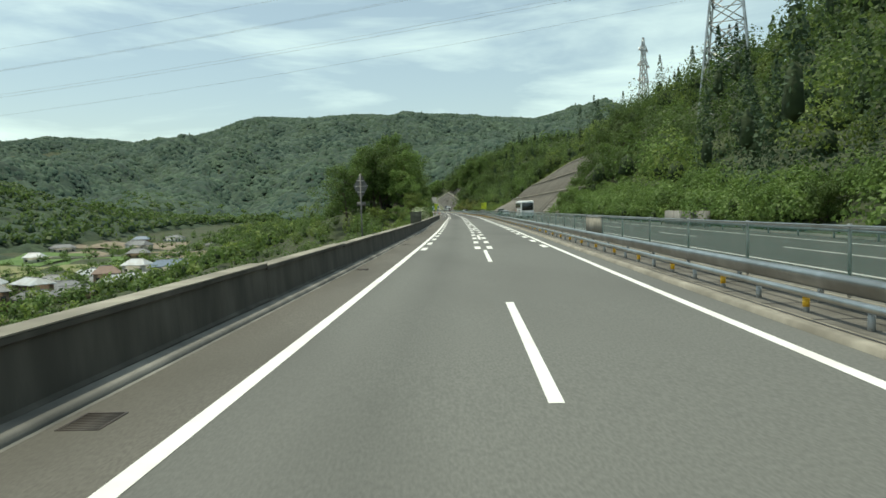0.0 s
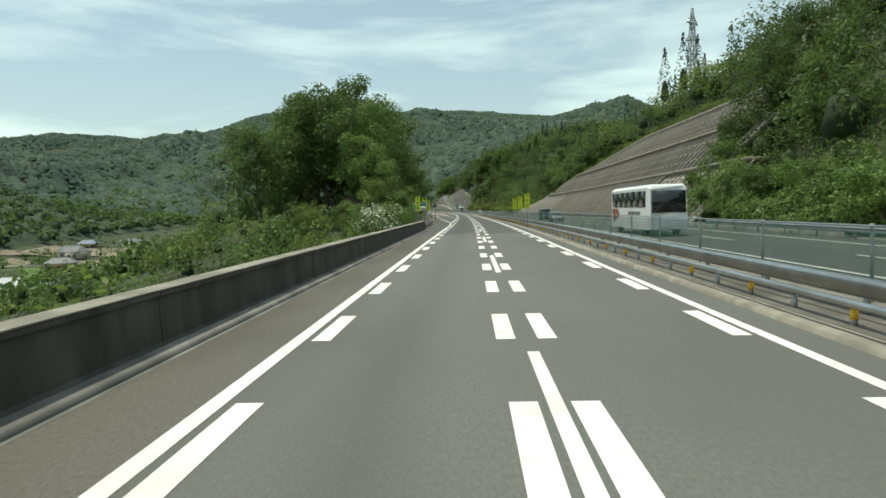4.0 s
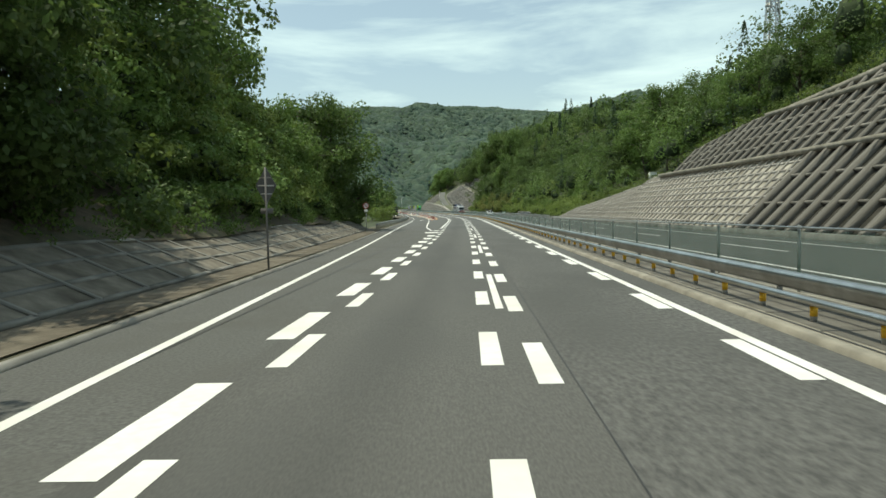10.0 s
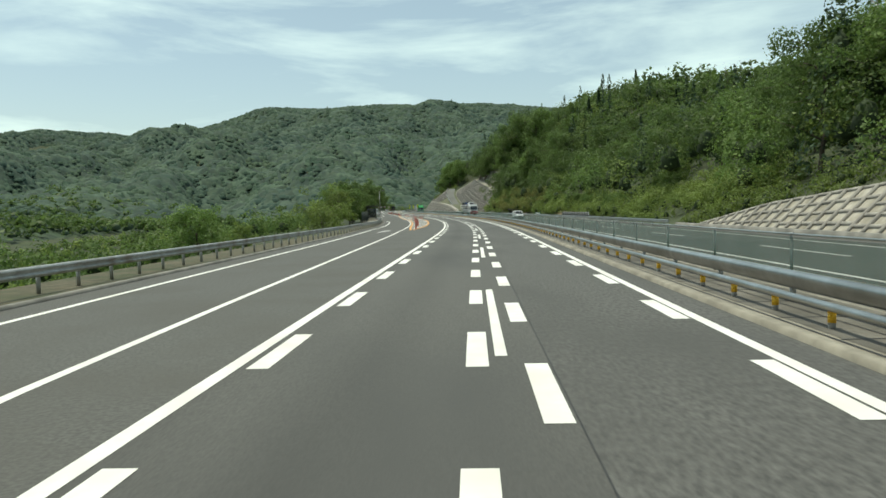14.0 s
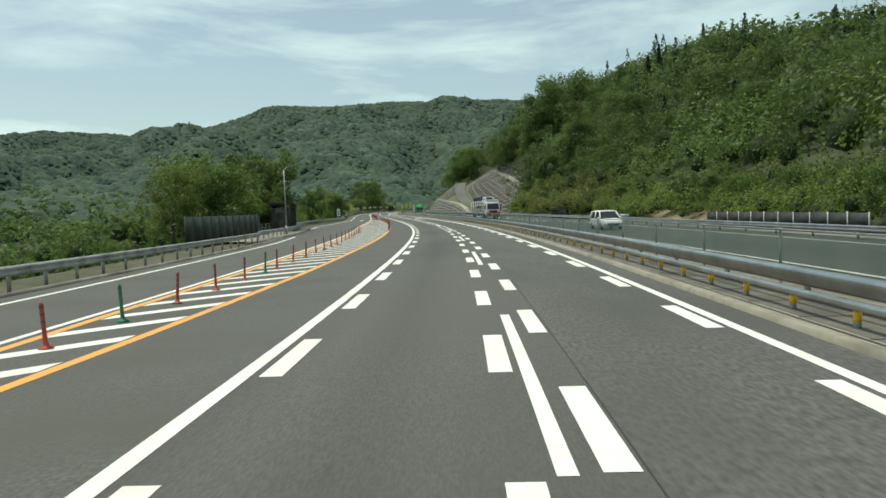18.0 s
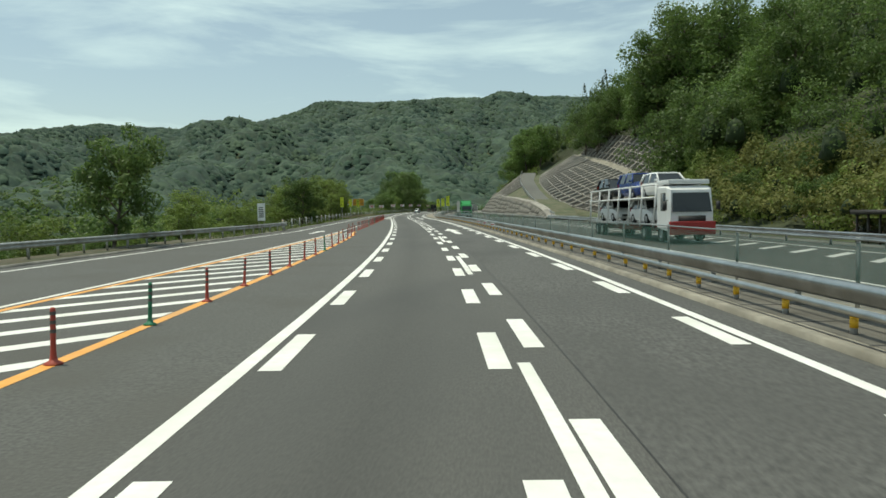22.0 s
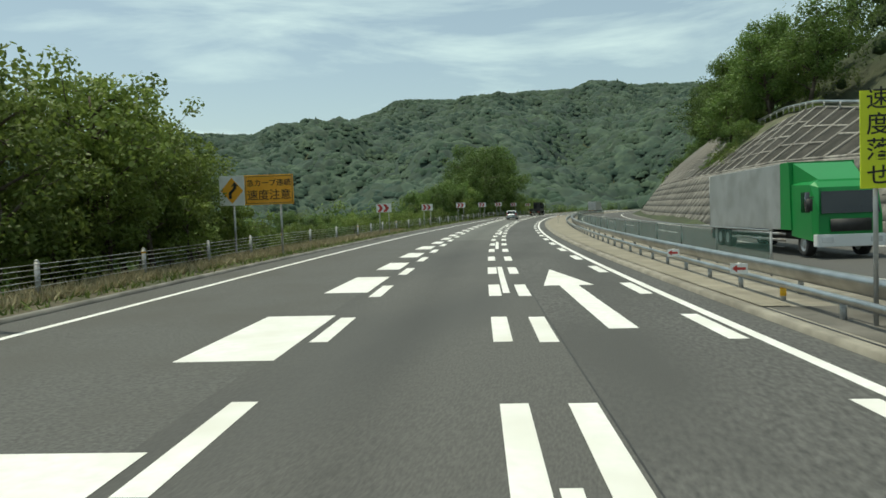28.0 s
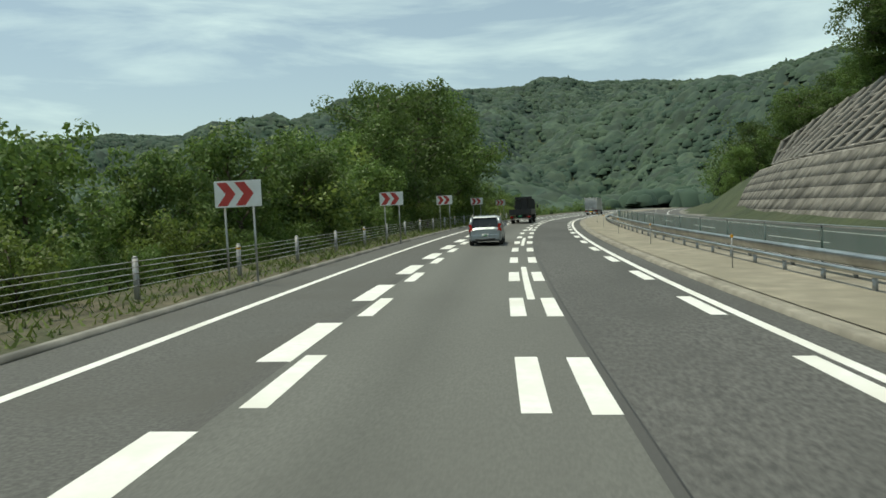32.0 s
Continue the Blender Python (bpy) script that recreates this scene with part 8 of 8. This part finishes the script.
P_SILVER = paint("silver_blue_car_paint", (0.33, 0.36, 0.38), 0.32, 0.6)
P_WHITE = paint("white_car_paint", (0.74, 0.75, 0.75), 0.3, 0.0)
P_BLACK = paint("black_car_paint", (0.02, 0.02, 0.022), 0.25, 0.1)
P_BLUE = paint("blue_car_paint", (0.03, 0.06, 0.22), 0.25, 0.2)
P_GREEN = paint("green_truck_paint", (0.015, 0.24, 0.055), 0.3, 0.1)
P_DKGREEN = paint("dark_green_paint", (0.02, 0.06, 0.045), 0.3, 0.1)
P_RED = paint("red_frame_paint", (0.35, 0.03, 0.03), 0.5, 0.0)
P_ALU = mat("aluminium_box_panels", (0.40, 0.41, 0.41), (0.50, 0.51, 0.51), 1.5, 0.45, metal=0.5, stain=(0.34, 0.34, 0.33), stain_size=1.2)
P_DARK = mat("black_plastic", (0.018, 0.018, 0.018), (0.035, 0.035, 0.035), 0.3, 0.6)
LIGHT_RED = mat("red_lamp_glass", (0.45, 0.015, 0.012), (0.55, 0.03, 0.02), 0.2, 0.15)
LIGHT_CLEAR = mat("clear_lamp_glass", (0.6, 0.62, 0.64), (0.72, 0.74, 0.76), 0.2, 0.1, metal=0.3)


def loft(rings):
    """A closed skin through rings of the same number of (x, y, z) places."""
    n = len(rings[0])
    v = np.array(rings, float).reshape(-1, 3)
    bm = bmesh.new()
    vs = [bm.verts.new(q) for q in v]
    for k in range(len(rings) - 1):
        for i in range(n):
            bm.faces.new([vs[k * n + i], vs[k * n + (i + 1) % n], vs[(k + 1) * n + (i + 1) % n], vs[(k + 1) * n + i]])
    bm.faces.new(vs[:n][::-1])
    bm.faces.new(vs[-n:])
    bmesh.ops.recalc_face_normals(bm, faces=bm.faces[:])
    return bm


def wheel(parent, x, y, r, w=0.2):
    m = Matrix.Translation((x, y, r)) @ pose(0, 0, 0, 0, 90, 0)
    t = part("wheel", lathe([(r * 0.6, -w / 2), (r * 0.94, -w / 2), (r, -w / 2 + 0.03), (r, w / 2 - 0.03), (r * 0.94, w / 2), (r * 0.6, w / 2), (r * 0.6, -w / 2)], 20), RUBBER, parent, "black tyre", True, m)
    part("rim", lathe([(0.001, -w * 0.38), (r * 0.2, -w * 0.42), (r * 0.3, -w * 0.3), (r * 0.55, -w * 0.36), (r * 0.62, -w * 0.46), (r * 0.62, w * 0.46), (r * 0.55, w * 0.36), (r * 0.3, w * 0.3), (r * 0.2, w * 0.42), (0.001, w * 0.38)], 16), RIM, t, "grey alloy rim", True)


def car(name, label, at, colour, L=4.1, Wd=1.7, H=1.48, hood=0.95, van=False, estate=True):
    """A small car, its front to +Y, the middle of its floor at the origin."""
    t = thing(name, label, "car", at=at)
    hw, y0, y1, zs = Wd / 2, -L / 2, L / 2, 0.92 if not van else 1.05

    def ring_at(y, w, zb, zt, crown=0.03):
        return [(-w * 0.9, y, zb), (-w, y, zb + 0.18), (-w, y, (zb + zt) / 2 + 0.05), (-w * 0.96, y, zt - 0.04), (-w * 0.6, y, zt + crown), (w * 0.6, y, zt + crown), (w * 0.96, y, zt - 0.04), (w, y, (zb + zt) / 2 + 0.05), (w, y, zb + 0.18), (w * 0.9, y, zb)]

    part("body", loft([ring_at(y0, hw * 0.86, 0.34, zs - 0.12), ring_at(y0 + 0.1, hw * 0.96, 0.24, zs - 0.02), ring_at(y0 + 0.5, hw, 0.2, zs), ring_at(-0.2, hw, 0.2, zs), ring_at(y1 - hood - 0.1, hw, 0.2, zs - 0.02), ring_at(y1 - 0.4, hw * 0.97, 0.2, zs - 0.16), ring_at(y1 - 0.1, hw * 0.9, 0.24, zs - 0.28), ring_at(y1, hw * 0.76, 0.32, zs - 0.38)]), colour, t, smooth=False)
    # cabin: a roof shell over dark glass
    rb, rf = (y0 + 0.12, y0 + 0.42) if estate else (y0 + 0.75, y0 + 1.25)
    fb, ff = y1 - hood, y1 - hood - (0.75 if not van else 0.45)
    g0, g1 = hw * 0.95, hw * 0.76
    part("window_glass", loft([[(-g0, rb, zs - 0.06), (g0, rb, zs - 0.06), (g1, rf, H - 0.05), (-g1, rf, H - 0.05)], [(-g0, fb, zs - 0.06), (g0, fb, zs - 0.06), (g1, ff, H - 0.05), (-g1, ff, H - 0.05)]]), CAR_GLASS, t, "dark tinted glass")
    part("roof", loft([[(-g1 - 0.02, rf - 0.1, H - 0.07), (g1 + 0.02, rf - 0.1, H - 0.07), (g1 - 0.08, rf - 0.04, H), (-g1 + 0.08, rf - 0.04, H)], [(-g1 - 0.02, (rf + ff) / 2, H - 0.05), (g1 + 0.02, (rf + ff) / 2, H - 0.05), (g1 - 0.1, (rf + ff) / 2, H + 0.04), (-g1 + 0.1, (rf + ff) / 2, H + 0.04)], [(-g1 - 0.02, ff + 0.04, H - 0.07), (g1 + 0.02, ff + 0.04, H - 0.07), (g1 - 0.08, ff, H), (-g1 + 0.08, ff, H)]]), colour, t)
    for sx in (-1, 1):
        pil = []
        for ya, yb in ((rb - 0.02, rf - 0.04), ((rb + fb) / 2 - 0.05, (rf + ff) / 2), (fb + 0.02, ff + 0.02)):
            pil.append(rod((sx * (g0 + 0.0), ya, zs - 0.06), (sx * (g1 + 0.005), yb, H - 0.05), 0.05 if ya != rb - 0.02 else 0.09, None, 6))
        part("pillars", join(pil), colour, t)
        part("door_mirror", loft([[(sx * hw, fb - 0.12, zs), (sx * (hw + 0.16), fb - 0.12, zs), (sx * (hw + 0.16), fb - 0.12, zs + 0.13), (sx * hw, fb - 0.12, zs + 0.13)], [(sx * hw, fb - 0.02, zs + 0.02), (sx * (hw + 0.12), fb - 0.02, zs + 0.02), (sx * (hw + 0.12), fb - 0.02, zs + 0.1), (sx * hw, fb - 0.02, zs + 0.1)]]), colour, t)
        part("tail_light", loft([[(sx * hw * 0.74, y0 - 0.02, 0.62 + 0.1), (sx * hw * 0.97, y0 + 0.08, 0.72), (sx * hw * 0.97, y0 + 0.1, 0.98 + (0.12 if estate else 0)), (sx * hw * 0.8, y0 - 0.0, 0.98 + (0.12 if estate else 0))], [(sx * hw * 0.74, y0 + 0.1, 0.72), (sx * hw * 1.0, y0 + 0.28, 0.74), (sx * hw * 1.0, y0 + 0.3, 0.96), (sx * hw * 0.8, y0 + 0.1, 0.98)]]), LIGHT_RED, t, "red tail lamp")
        part("headlight", loft([[(sx * hw * 0.45, y1 - 0.02, 0.5), (sx * hw * 0.8, y1 - 0.12, 0.5), (sx * hw * 0.86, y1 - 0.16, 0.66), (sx * hw * 0.45, y1 - 0.1, 0.62)], [(sx * hw * 0.45, y1 - 0.25, 0.5), (sx * hw * 0.93, y1 - 0.36, 0.52), (sx * hw * 0.95, y1 - 0.4, 0.7), (sx * hw * 0.45, y1 - 0.3, 0.66)]]), LIGHT_CLEAR, t, "clear headlamp")
        for y in (y0 + 0.78, y1 - 0.8):
            wheel(t, sx * (hw - 0.09), y, 0.3, 0.2)
    part("rear_bumper", soft_box(-hw * 0.84, hw * 0.84, y0 - 0.05, y0 + 0.12, 0.3, 0.56, 0.04), colour, t)
    part("bumper_insert", box(-hw * 0.6, hw * 0.6, y0 - 0.055, y0 - 0.04, 0.26, 0.36), P_DARK, t)
    part("number_plate", box(-0.165, 0.165, y0 - 0.065, y0 - 0.05, 0.44, 0.6), SIGN_WHITE, t, "white plate")
    part("plate_bars", join([box(-0.12, 0.12, y0 - 0.068, y0 - 0.064, 0.47, 0.53), box(-0.08, 0.08, y0 - 0.068, y0 - 0.064, 0.55, 0.58)]), SIGN_GREEN, t)
    part("grille", box(-hw * 0.5, hw * 0.5, y1 - 0.02, y1 + 0.01, 0.34, 0.5), P_DARK, t)
    part("rear_wiper", rod((0, y0 + 0.02, zs), (0.3, y0 + 0.12, zs + 0.16), 0.012, None, 4), P_DARK, t)
    return t


car("hatchback", "silver-blue hatchback with red tail lights on the slow lane", stand(705, -1.85, 0), P_SILVER)
car("sedan", "silver saloon car on the opposite carriageway", stand(186, 12.0, 0, 180), P_SILVER, 4.6, 1.72, 1.42, 1.15, estate=False)
car("van", "dark green van on the opposite carriageway", stand(197, 11.6, 0, 180), P_DKGREEN, 4.4, 1.7, 1.9, 0.6, True)
car("estate_car", "white estate car on the opposite carriageway", stand(436, 12.6, 0, 180), P_WHITE, 4.5, 1.75, 1.55, 1.0)


def cab(t, y0, y1, w, z1, colour, shield=True):
    """A flat-fronted lorry cab between y0 (back) and y1 (front)."""
    hw = w / 2
    body = part("cab", loft([[(-hw, y0, 0.75), (hw, y0, 0.75), (hw, y0, z1 - 0.1), (hw * 0.85, y0, z1), (-hw * 0.85, y0, z1), (-hw, y0, z1 - 0.1)], [(-hw, y1 - 0.35, 0.6), (hw, y1 - 0.35, 0.6), (hw, y1 - 0.5, z1 - 0.15), (hw * 0.85, y1 - 0.55, z1 - 0.03), (-hw * 0.85, y1 - 0.55, z1 - 0.03), (-hw, y1 - 0.5, z1 - 0.15)], [(-hw * 0.93, y1, 0.55), (hw * 0.93, y1, 0.55), (hw * 0.93, y1 - 0.02, 1.55), (hw * 0.86, y1 - 0.22, z1 - 0.25), (-hw * 0.86, y1 - 0.22, z1 - 0.25), (-hw * 0.93, y1 - 0.02, 1.55)]]), colour, t)
    part("windscreen", loft([[(-hw * 0.86, y1 - 0.03, 1.6), (hw * 0.86, y1 - 0.03, 1.6), (hw * 0.8, y1 - 0.21, z1 - 0.4), (-hw * 0.8, y1 - 0.21, z1 - 0.4)], [(-hw * 0.86, y1 + 0.012, 1.6), (hw * 0.86, y1 + 0.012, 1.6), (hw * 0.8, y1 - 0.165, z1 - 0.4), (-hw * 0.8, y1 - 0.165, z1 - 0.4)]]), CAR_GLASS, body, "dark windscreen")
    part("bumper", soft_box(-hw, hw, y1 - 0.3, y1 + 0.08, 0.4, 0.85, 0.05), P_WHITE if shield else P_DARK, body)
    part("grille", box(-hw * 0.6, hw * 0.6, y1, y1 + 0.03, 0.95, 1.4), P_DARK, body)
    for sx in (-1, 1):
        part("side_window", box(sx * hw - 0.01, sx * hw + 0.01, y1 - 1.25, y1 - 0.55, 1.65, z1 - 0.4), CAR_GLASS, body)
        part("headlight", soft_box(sx * hw * 0.72 - 0.2, sx * hw * 0.72 + 0.2, y1 + 0.06, y1 + 0.1, 0.55, 0.75, 0.02), LIGHT_CLEAR, body)
        part("mirror", join([box(sx * (hw + 0.22) - 0.1, sx * (hw + 0.22) + 0.1, y1 - 0.12, y1 - 0.05, 1.7, 2.15), rod((sx * hw, y1 - 0.2, 2.2), (sx * (hw + 0.22), y1 - 0.1, 2.2), 0.02, None, 5)]), P_DARK, body)


def lorry(name, label, at, L, colour, box_mat, hbox=3.4, cab_len=2.0, front_panel=None):
    t = thing(name, label, "truck", at=at)
    y1 = L / 2
    part("chassis", box(-0.45, 0.45, -y1 + 0.3, y1 - 0.6, 0.55, 0.85), P_DARK, t)
    cab(t, y1 - cab_len, y1, 2.35, 2.8, colour)
    part("box_body", soft_box(-1.22, 1.22, -y1, y1 - cab_len - 0.15, 0.98, hbox, 0.03), box_mat, t, "ribbed cargo box")
    rear = -y1 - 0.012
    for x in np.linspace(-1.14, 1.14, 9):
        part("rear_rib", box(x - 0.025, x + 0.025, rear, -y1, 1.05, hbox - 0.08), box_mat, t)
    part("rear_frame", join([box(-1.23, -1.17, rear - 0.02, -y1 + 0.02, 0.95, hbox), box(1.17, 1.23, rear - 0.02, -y1 + 0.02, 0.95, hbox), box(-1.17, 1.17, rear - 0.02, -y1 + 0.02, hbox - 0.07, hbox), box(-1.17, 1.17, rear - 0.02, -y1 + 0.02, 0.93, 1.05)]), P_ALU, t)
    for x in (-0.5, 0.5):
        part("lock_bar", rod((x, rear - 0.03, 1.0), (x, rear - 0.03, hbox - 0.1), 0.022, None, 6), STEEL, t)
    if front_panel:
        part("front_panel", loft([[(-1.23, y1 - cab_len - 0.9, 0.98), (1.23, y1 - cab_len - 0.9, 0.98), (1.23, y1 - cab_len - 0.9, hbox + 0.01), (-1.23, y1 - cab_len - 0.9, hbox + 0.01)], [(-1.23, y1 - cab_len + 0.1, 0.98), (1.23, y1 - cab_len + 0.1, 0.98), (1.23, y1 - cab_len - 0.1, hbox + 0.01), (-1.23, y1 - cab_len - 0.1, hbox + 0.01)]]), front_panel, t)
        part("wind_deflector", loft([[(-1.1, y1 - cab_len, 2.7), (1.1, y1 - cab_len, 2.7), (1.1, y1 - cab_len, hbox - 0.05), (-1.1, y1 - cab_len, hbox - 0.05)], [(-0.9, y1 - 0.6, 2.7), (0.9, y1 - 0.6, 2.7), (0.8, y1 - 0.7, 2.85), (-0.8, y1 - 0.7, 2.85)]]), front_panel, t)
    for sx in (-1, 1):
        part("tail_light", box(sx * 0.95 - 0.2, sx * 0.95 + 0.2, rear - 0.04, rear, 0.62, 0.76), LIGHT_RED, t, "red tail lamp")
        part("mudguard", box(sx * 0.95 - 0.28, sx * 0.95 + 0.28, -y1 + 0.35, -y1 + 0.4, 0.35, 0.9), P_DARK, t)
        for y in (-y1 + 1.3, -y1 + 2.4, y1 - 1.2):
            wheel(t, sx * 0.98, y, 0.46, 0.32)
        part("side_guard", join([box(sx * 1.17 - 0.02, sx * 1.17 + 0.02, -y1 + 3.2, y1 - cab_len - 0.6, z, z + 0.1) for z in (0.5, 0.75)]), STEEL_DULL, t)
    part("rear_bar", box(-1.1, 1.1, rear - 0.03, rear + 0.03, 0.45, 0.58), SIGN_WHITE, t)
    part("warning_plate", box(-0.35, 0.35, rear - 0.05, rear - 0.02, 0.48, 0.68), SIGN_ORANGE, t, "orange reflector plate")
    part("number_plate", box(-0.2, 0.2, rear - 0.05, rear - 0.02, 0.72, 0.9), SIGN_GREEN, t)
    return t


lorry("box_truck", "green-cabbed truck with an aluminium box on the opposite carriageway", stand(618.3, 12.6, 0, 180), 12.0, P_GREEN, P_ALU, 3.6, 2.1, P_GREEN)
lorry("box_truck", "pale aluminium box truck on the fast lane", stand(822, 1.8, 0), 11.0, P_WHITE, P_ALU, 3.5)
# flatbed lorry ahead
t = thing("flatbed_truck", "dark flatbed lorry with a crane behind its cab", "truck", at=stand(748, -2.0, 0))
part("bed", soft_box(-1.2, 1.2, -4.0, 1.6, 0.95, 1.12, 0.03), P_DARK, t)
for sx in (-1, 1):
    part("side_board", soft_box(sx * 1.18 - 0.03, sx * 1.18 + 0.03, -4.0, 1.6, 1.1, 1.55, 0.01), P_DARK, t)
    part("tail_light", box(sx * 0.95 - 0.18, sx * 0.95 + 0.18, -4.05, -4.0, 0.65, 0.78), LIGHT_RED, t, "red tail lamp")
    for y in (-2.9, -1.8, 3.0):
        wheel(t, sx * 0.96, y, 0.44, 0.3)
part("tail_board", soft_box(-1.2, 1.2, -4.06, -4.0, 1.0, 1.55, 0.01), P_DARK, t)
part("chassis", box(-0.45, 0.45, -3.8, 3.6, 0.55, 0.95), P_DARK, t)
cab(t, 2.4, 4.2, 2.3, 2.75, P_BLACK, False)
part("crane_column", soft_box(-0.35, 0.35, 1.7, 2.3, 1.0, 2.9, 0.05), P_DARK, t)
part("crane_boom", soft_box(-1.1, 0.9, 1.85, 2.15, 2.75, 3.05, 0.04), P_DARK, t)
part("number_plate", box(-0.2, 0.2, -4.08, -4.05, 0.7, 0.88), SIGN_GREEN, t)
part("rear_bar", box(-1.0, 1.0, -4.05, -3.98, 0.42, 0.55), STEEL_DULL, t)

# coach on the opposite carriageway
t = thing("coach", "white coach with rainbow stripes and dark windows", "bus", at=stand(131.8, 11.6, 0, 180))
hw, L = 1.24, 11.6
part("body", loft([[(-hw * 0.97, y, 0.4), (hw * 0.97, y, 0.4), (hw, y, 0.9), (hw * 0.97, y, 3.1), (hw * 0.8, y, 3.3), (-hw * 0.8, y, 3.3), (-hw * 0.97, y, 3.1), (-hw, y, 0.9)] for y in (-L / 2, -L / 2 + 0.1, 0, L / 2 - 0.5)] + [[(-hw * 0.9, L / 2, 0.45), (hw * 0.9, L / 2, 0.45), (hw * 0.93, L / 2 + 0.05, 0.9), (hw * 0.9, L / 2 - 0.15, 3.0), (hw * 0.75, L / 2 - 0.3, 3.2), (-hw * 0.75, L / 2 - 0.3, 3.2), (-hw * 0.9, L / 2 - 0.15, 3.0), (-hw * 0.93, L / 2 + 0.05, 0.9)]]), P_WHITE, t)
for sx in (-1, 1):
    for k in range(6):
        y = -L / 2 + 0.35 + k * 1.72
        part("side_window", box(sx * hw * 0.985 - 0.015, sx * hw * 0.985 + 0.015, y, y + 1.66, 1.85, 2.92), CAR_GLASS, t, "dark side window")
    for k, m_ in enumerate((SIGN_RED, SIGN_GREEN, SIGN_ORANGE, paint("pink_stripe", (0.6, 0.06, 0.13)), paint("violet_stripe", (0.25, 0.14, 0.5)))):
        y = -L / 2 + 0.2 + k * 0.46
        bm = bmesh.new()
        f_ = bm.faces.new([bm.verts.new((sx * (hw + 0.005), yy, zz)) for yy, zz in ((y, 1.75), (y + 0.42, 1.75), (y + 1.0, 0.75 + 0.1 * k), (y + 0.58, 0.75 + 0.1 * k))])
        bmesh.ops.solidify(bm, geom=[f_], thickness=0.008)
        part("stripe", bm, m_, t)
    part("writing", join([box(sx * (hw + 0.005) - 0.004, sx * (hw + 0.005) + 0.004, 0.0 + 0.4 * i, 0.28 + 0.4 * i, 1.35, 1.6) for i in range(9)]), SIGN_BACK, t, "grey lettering too small to read")
    for y in (-3.4, 3.7):
        wheel(t, sx * 1.05, y, 0.5, 0.3)
    part("tail_light", box(sx * 0.95 - 0.1, sx * 0.95 + 0.1, -L / 2 - 0.02, -L / 2, 0.8, 1.4), LIGHT_RED, t)
part("windscreen", box(-1.05, 1.05, L / 2 - 0.06, L / 2 + 0.02, 1.5, 2.9), CAR_GLASS, t)
part("rear_window", box(-0.95, 0.95, -L / 2 - 0.015, -L / 2, 2.0, 2.9), CAR_GLASS, t)

# car carrier with its load
t = thing("car_carrier", "white-cabbed car carrier with a red bumper and white gantry", "truck", at=stand(506, 12.6, 0, 180))
part("chassis", box(-0.5, 0.5, -7.8, 7.0, 0.5, 0.8), P_RED, t)
cab(t, 6.2, 8.0, 2.4, 3.0, P_WHITE, False)
part("front_bumper", soft_box(-1.2, 1.2, 7.9, 8.15, 0.4, 1.1, 0.05), P_RED, t)
part("roof_rack", soft_box(-1.1, 1.1, 5.8, 7.6, 3.05, 3.3, 0.08), P_WHITE, t)
for z in (0.85, 2.35):
    part("deck", box(-1.18, 1.18, -8.0, 5.9, z, z + 0.08), STEEL_DULL, t)
for sx in (-1, 1):
    for y in np.linspace(-7.8, 5.6, 7):
        part("gantry_post", rod((sx * 1.18, y, 0.8), (sx * 1.18, y + 0.5, 3.1), 0.06, None, 6), P_WHITE, t)
    for z in (2.4, 3.1):
        part("gantry_rail", rod((sx * 1.18, -7.8, z), (sx * 1.18, 6.0, z), 0.05, None, 6), P_WHITE, t)
    for y in (-6.0, -4.8, 6.6, 3.9):
        wheel(t, sx * 0.98, y, 0.45, 0.32)
for y, z, pc, lb, van in ((4.2, 2.43, P_WHITE, "white", False), (-0.3, 2.43, P_BLUE, "dark blue", True), (-5.2, 2.43, P_BLACK, "black", False), (2.2, 0.93, P_WHITE, "white", False), (-4.4, 0.93, P_WHITE, "white", False)):
    car("carried_car", lb + " car loaded on the car carrier", stand(506 - y, 12.6, z, 180), pc, 4.0, 1.66, 1.46 if not van else 1.62, 0.9, van)
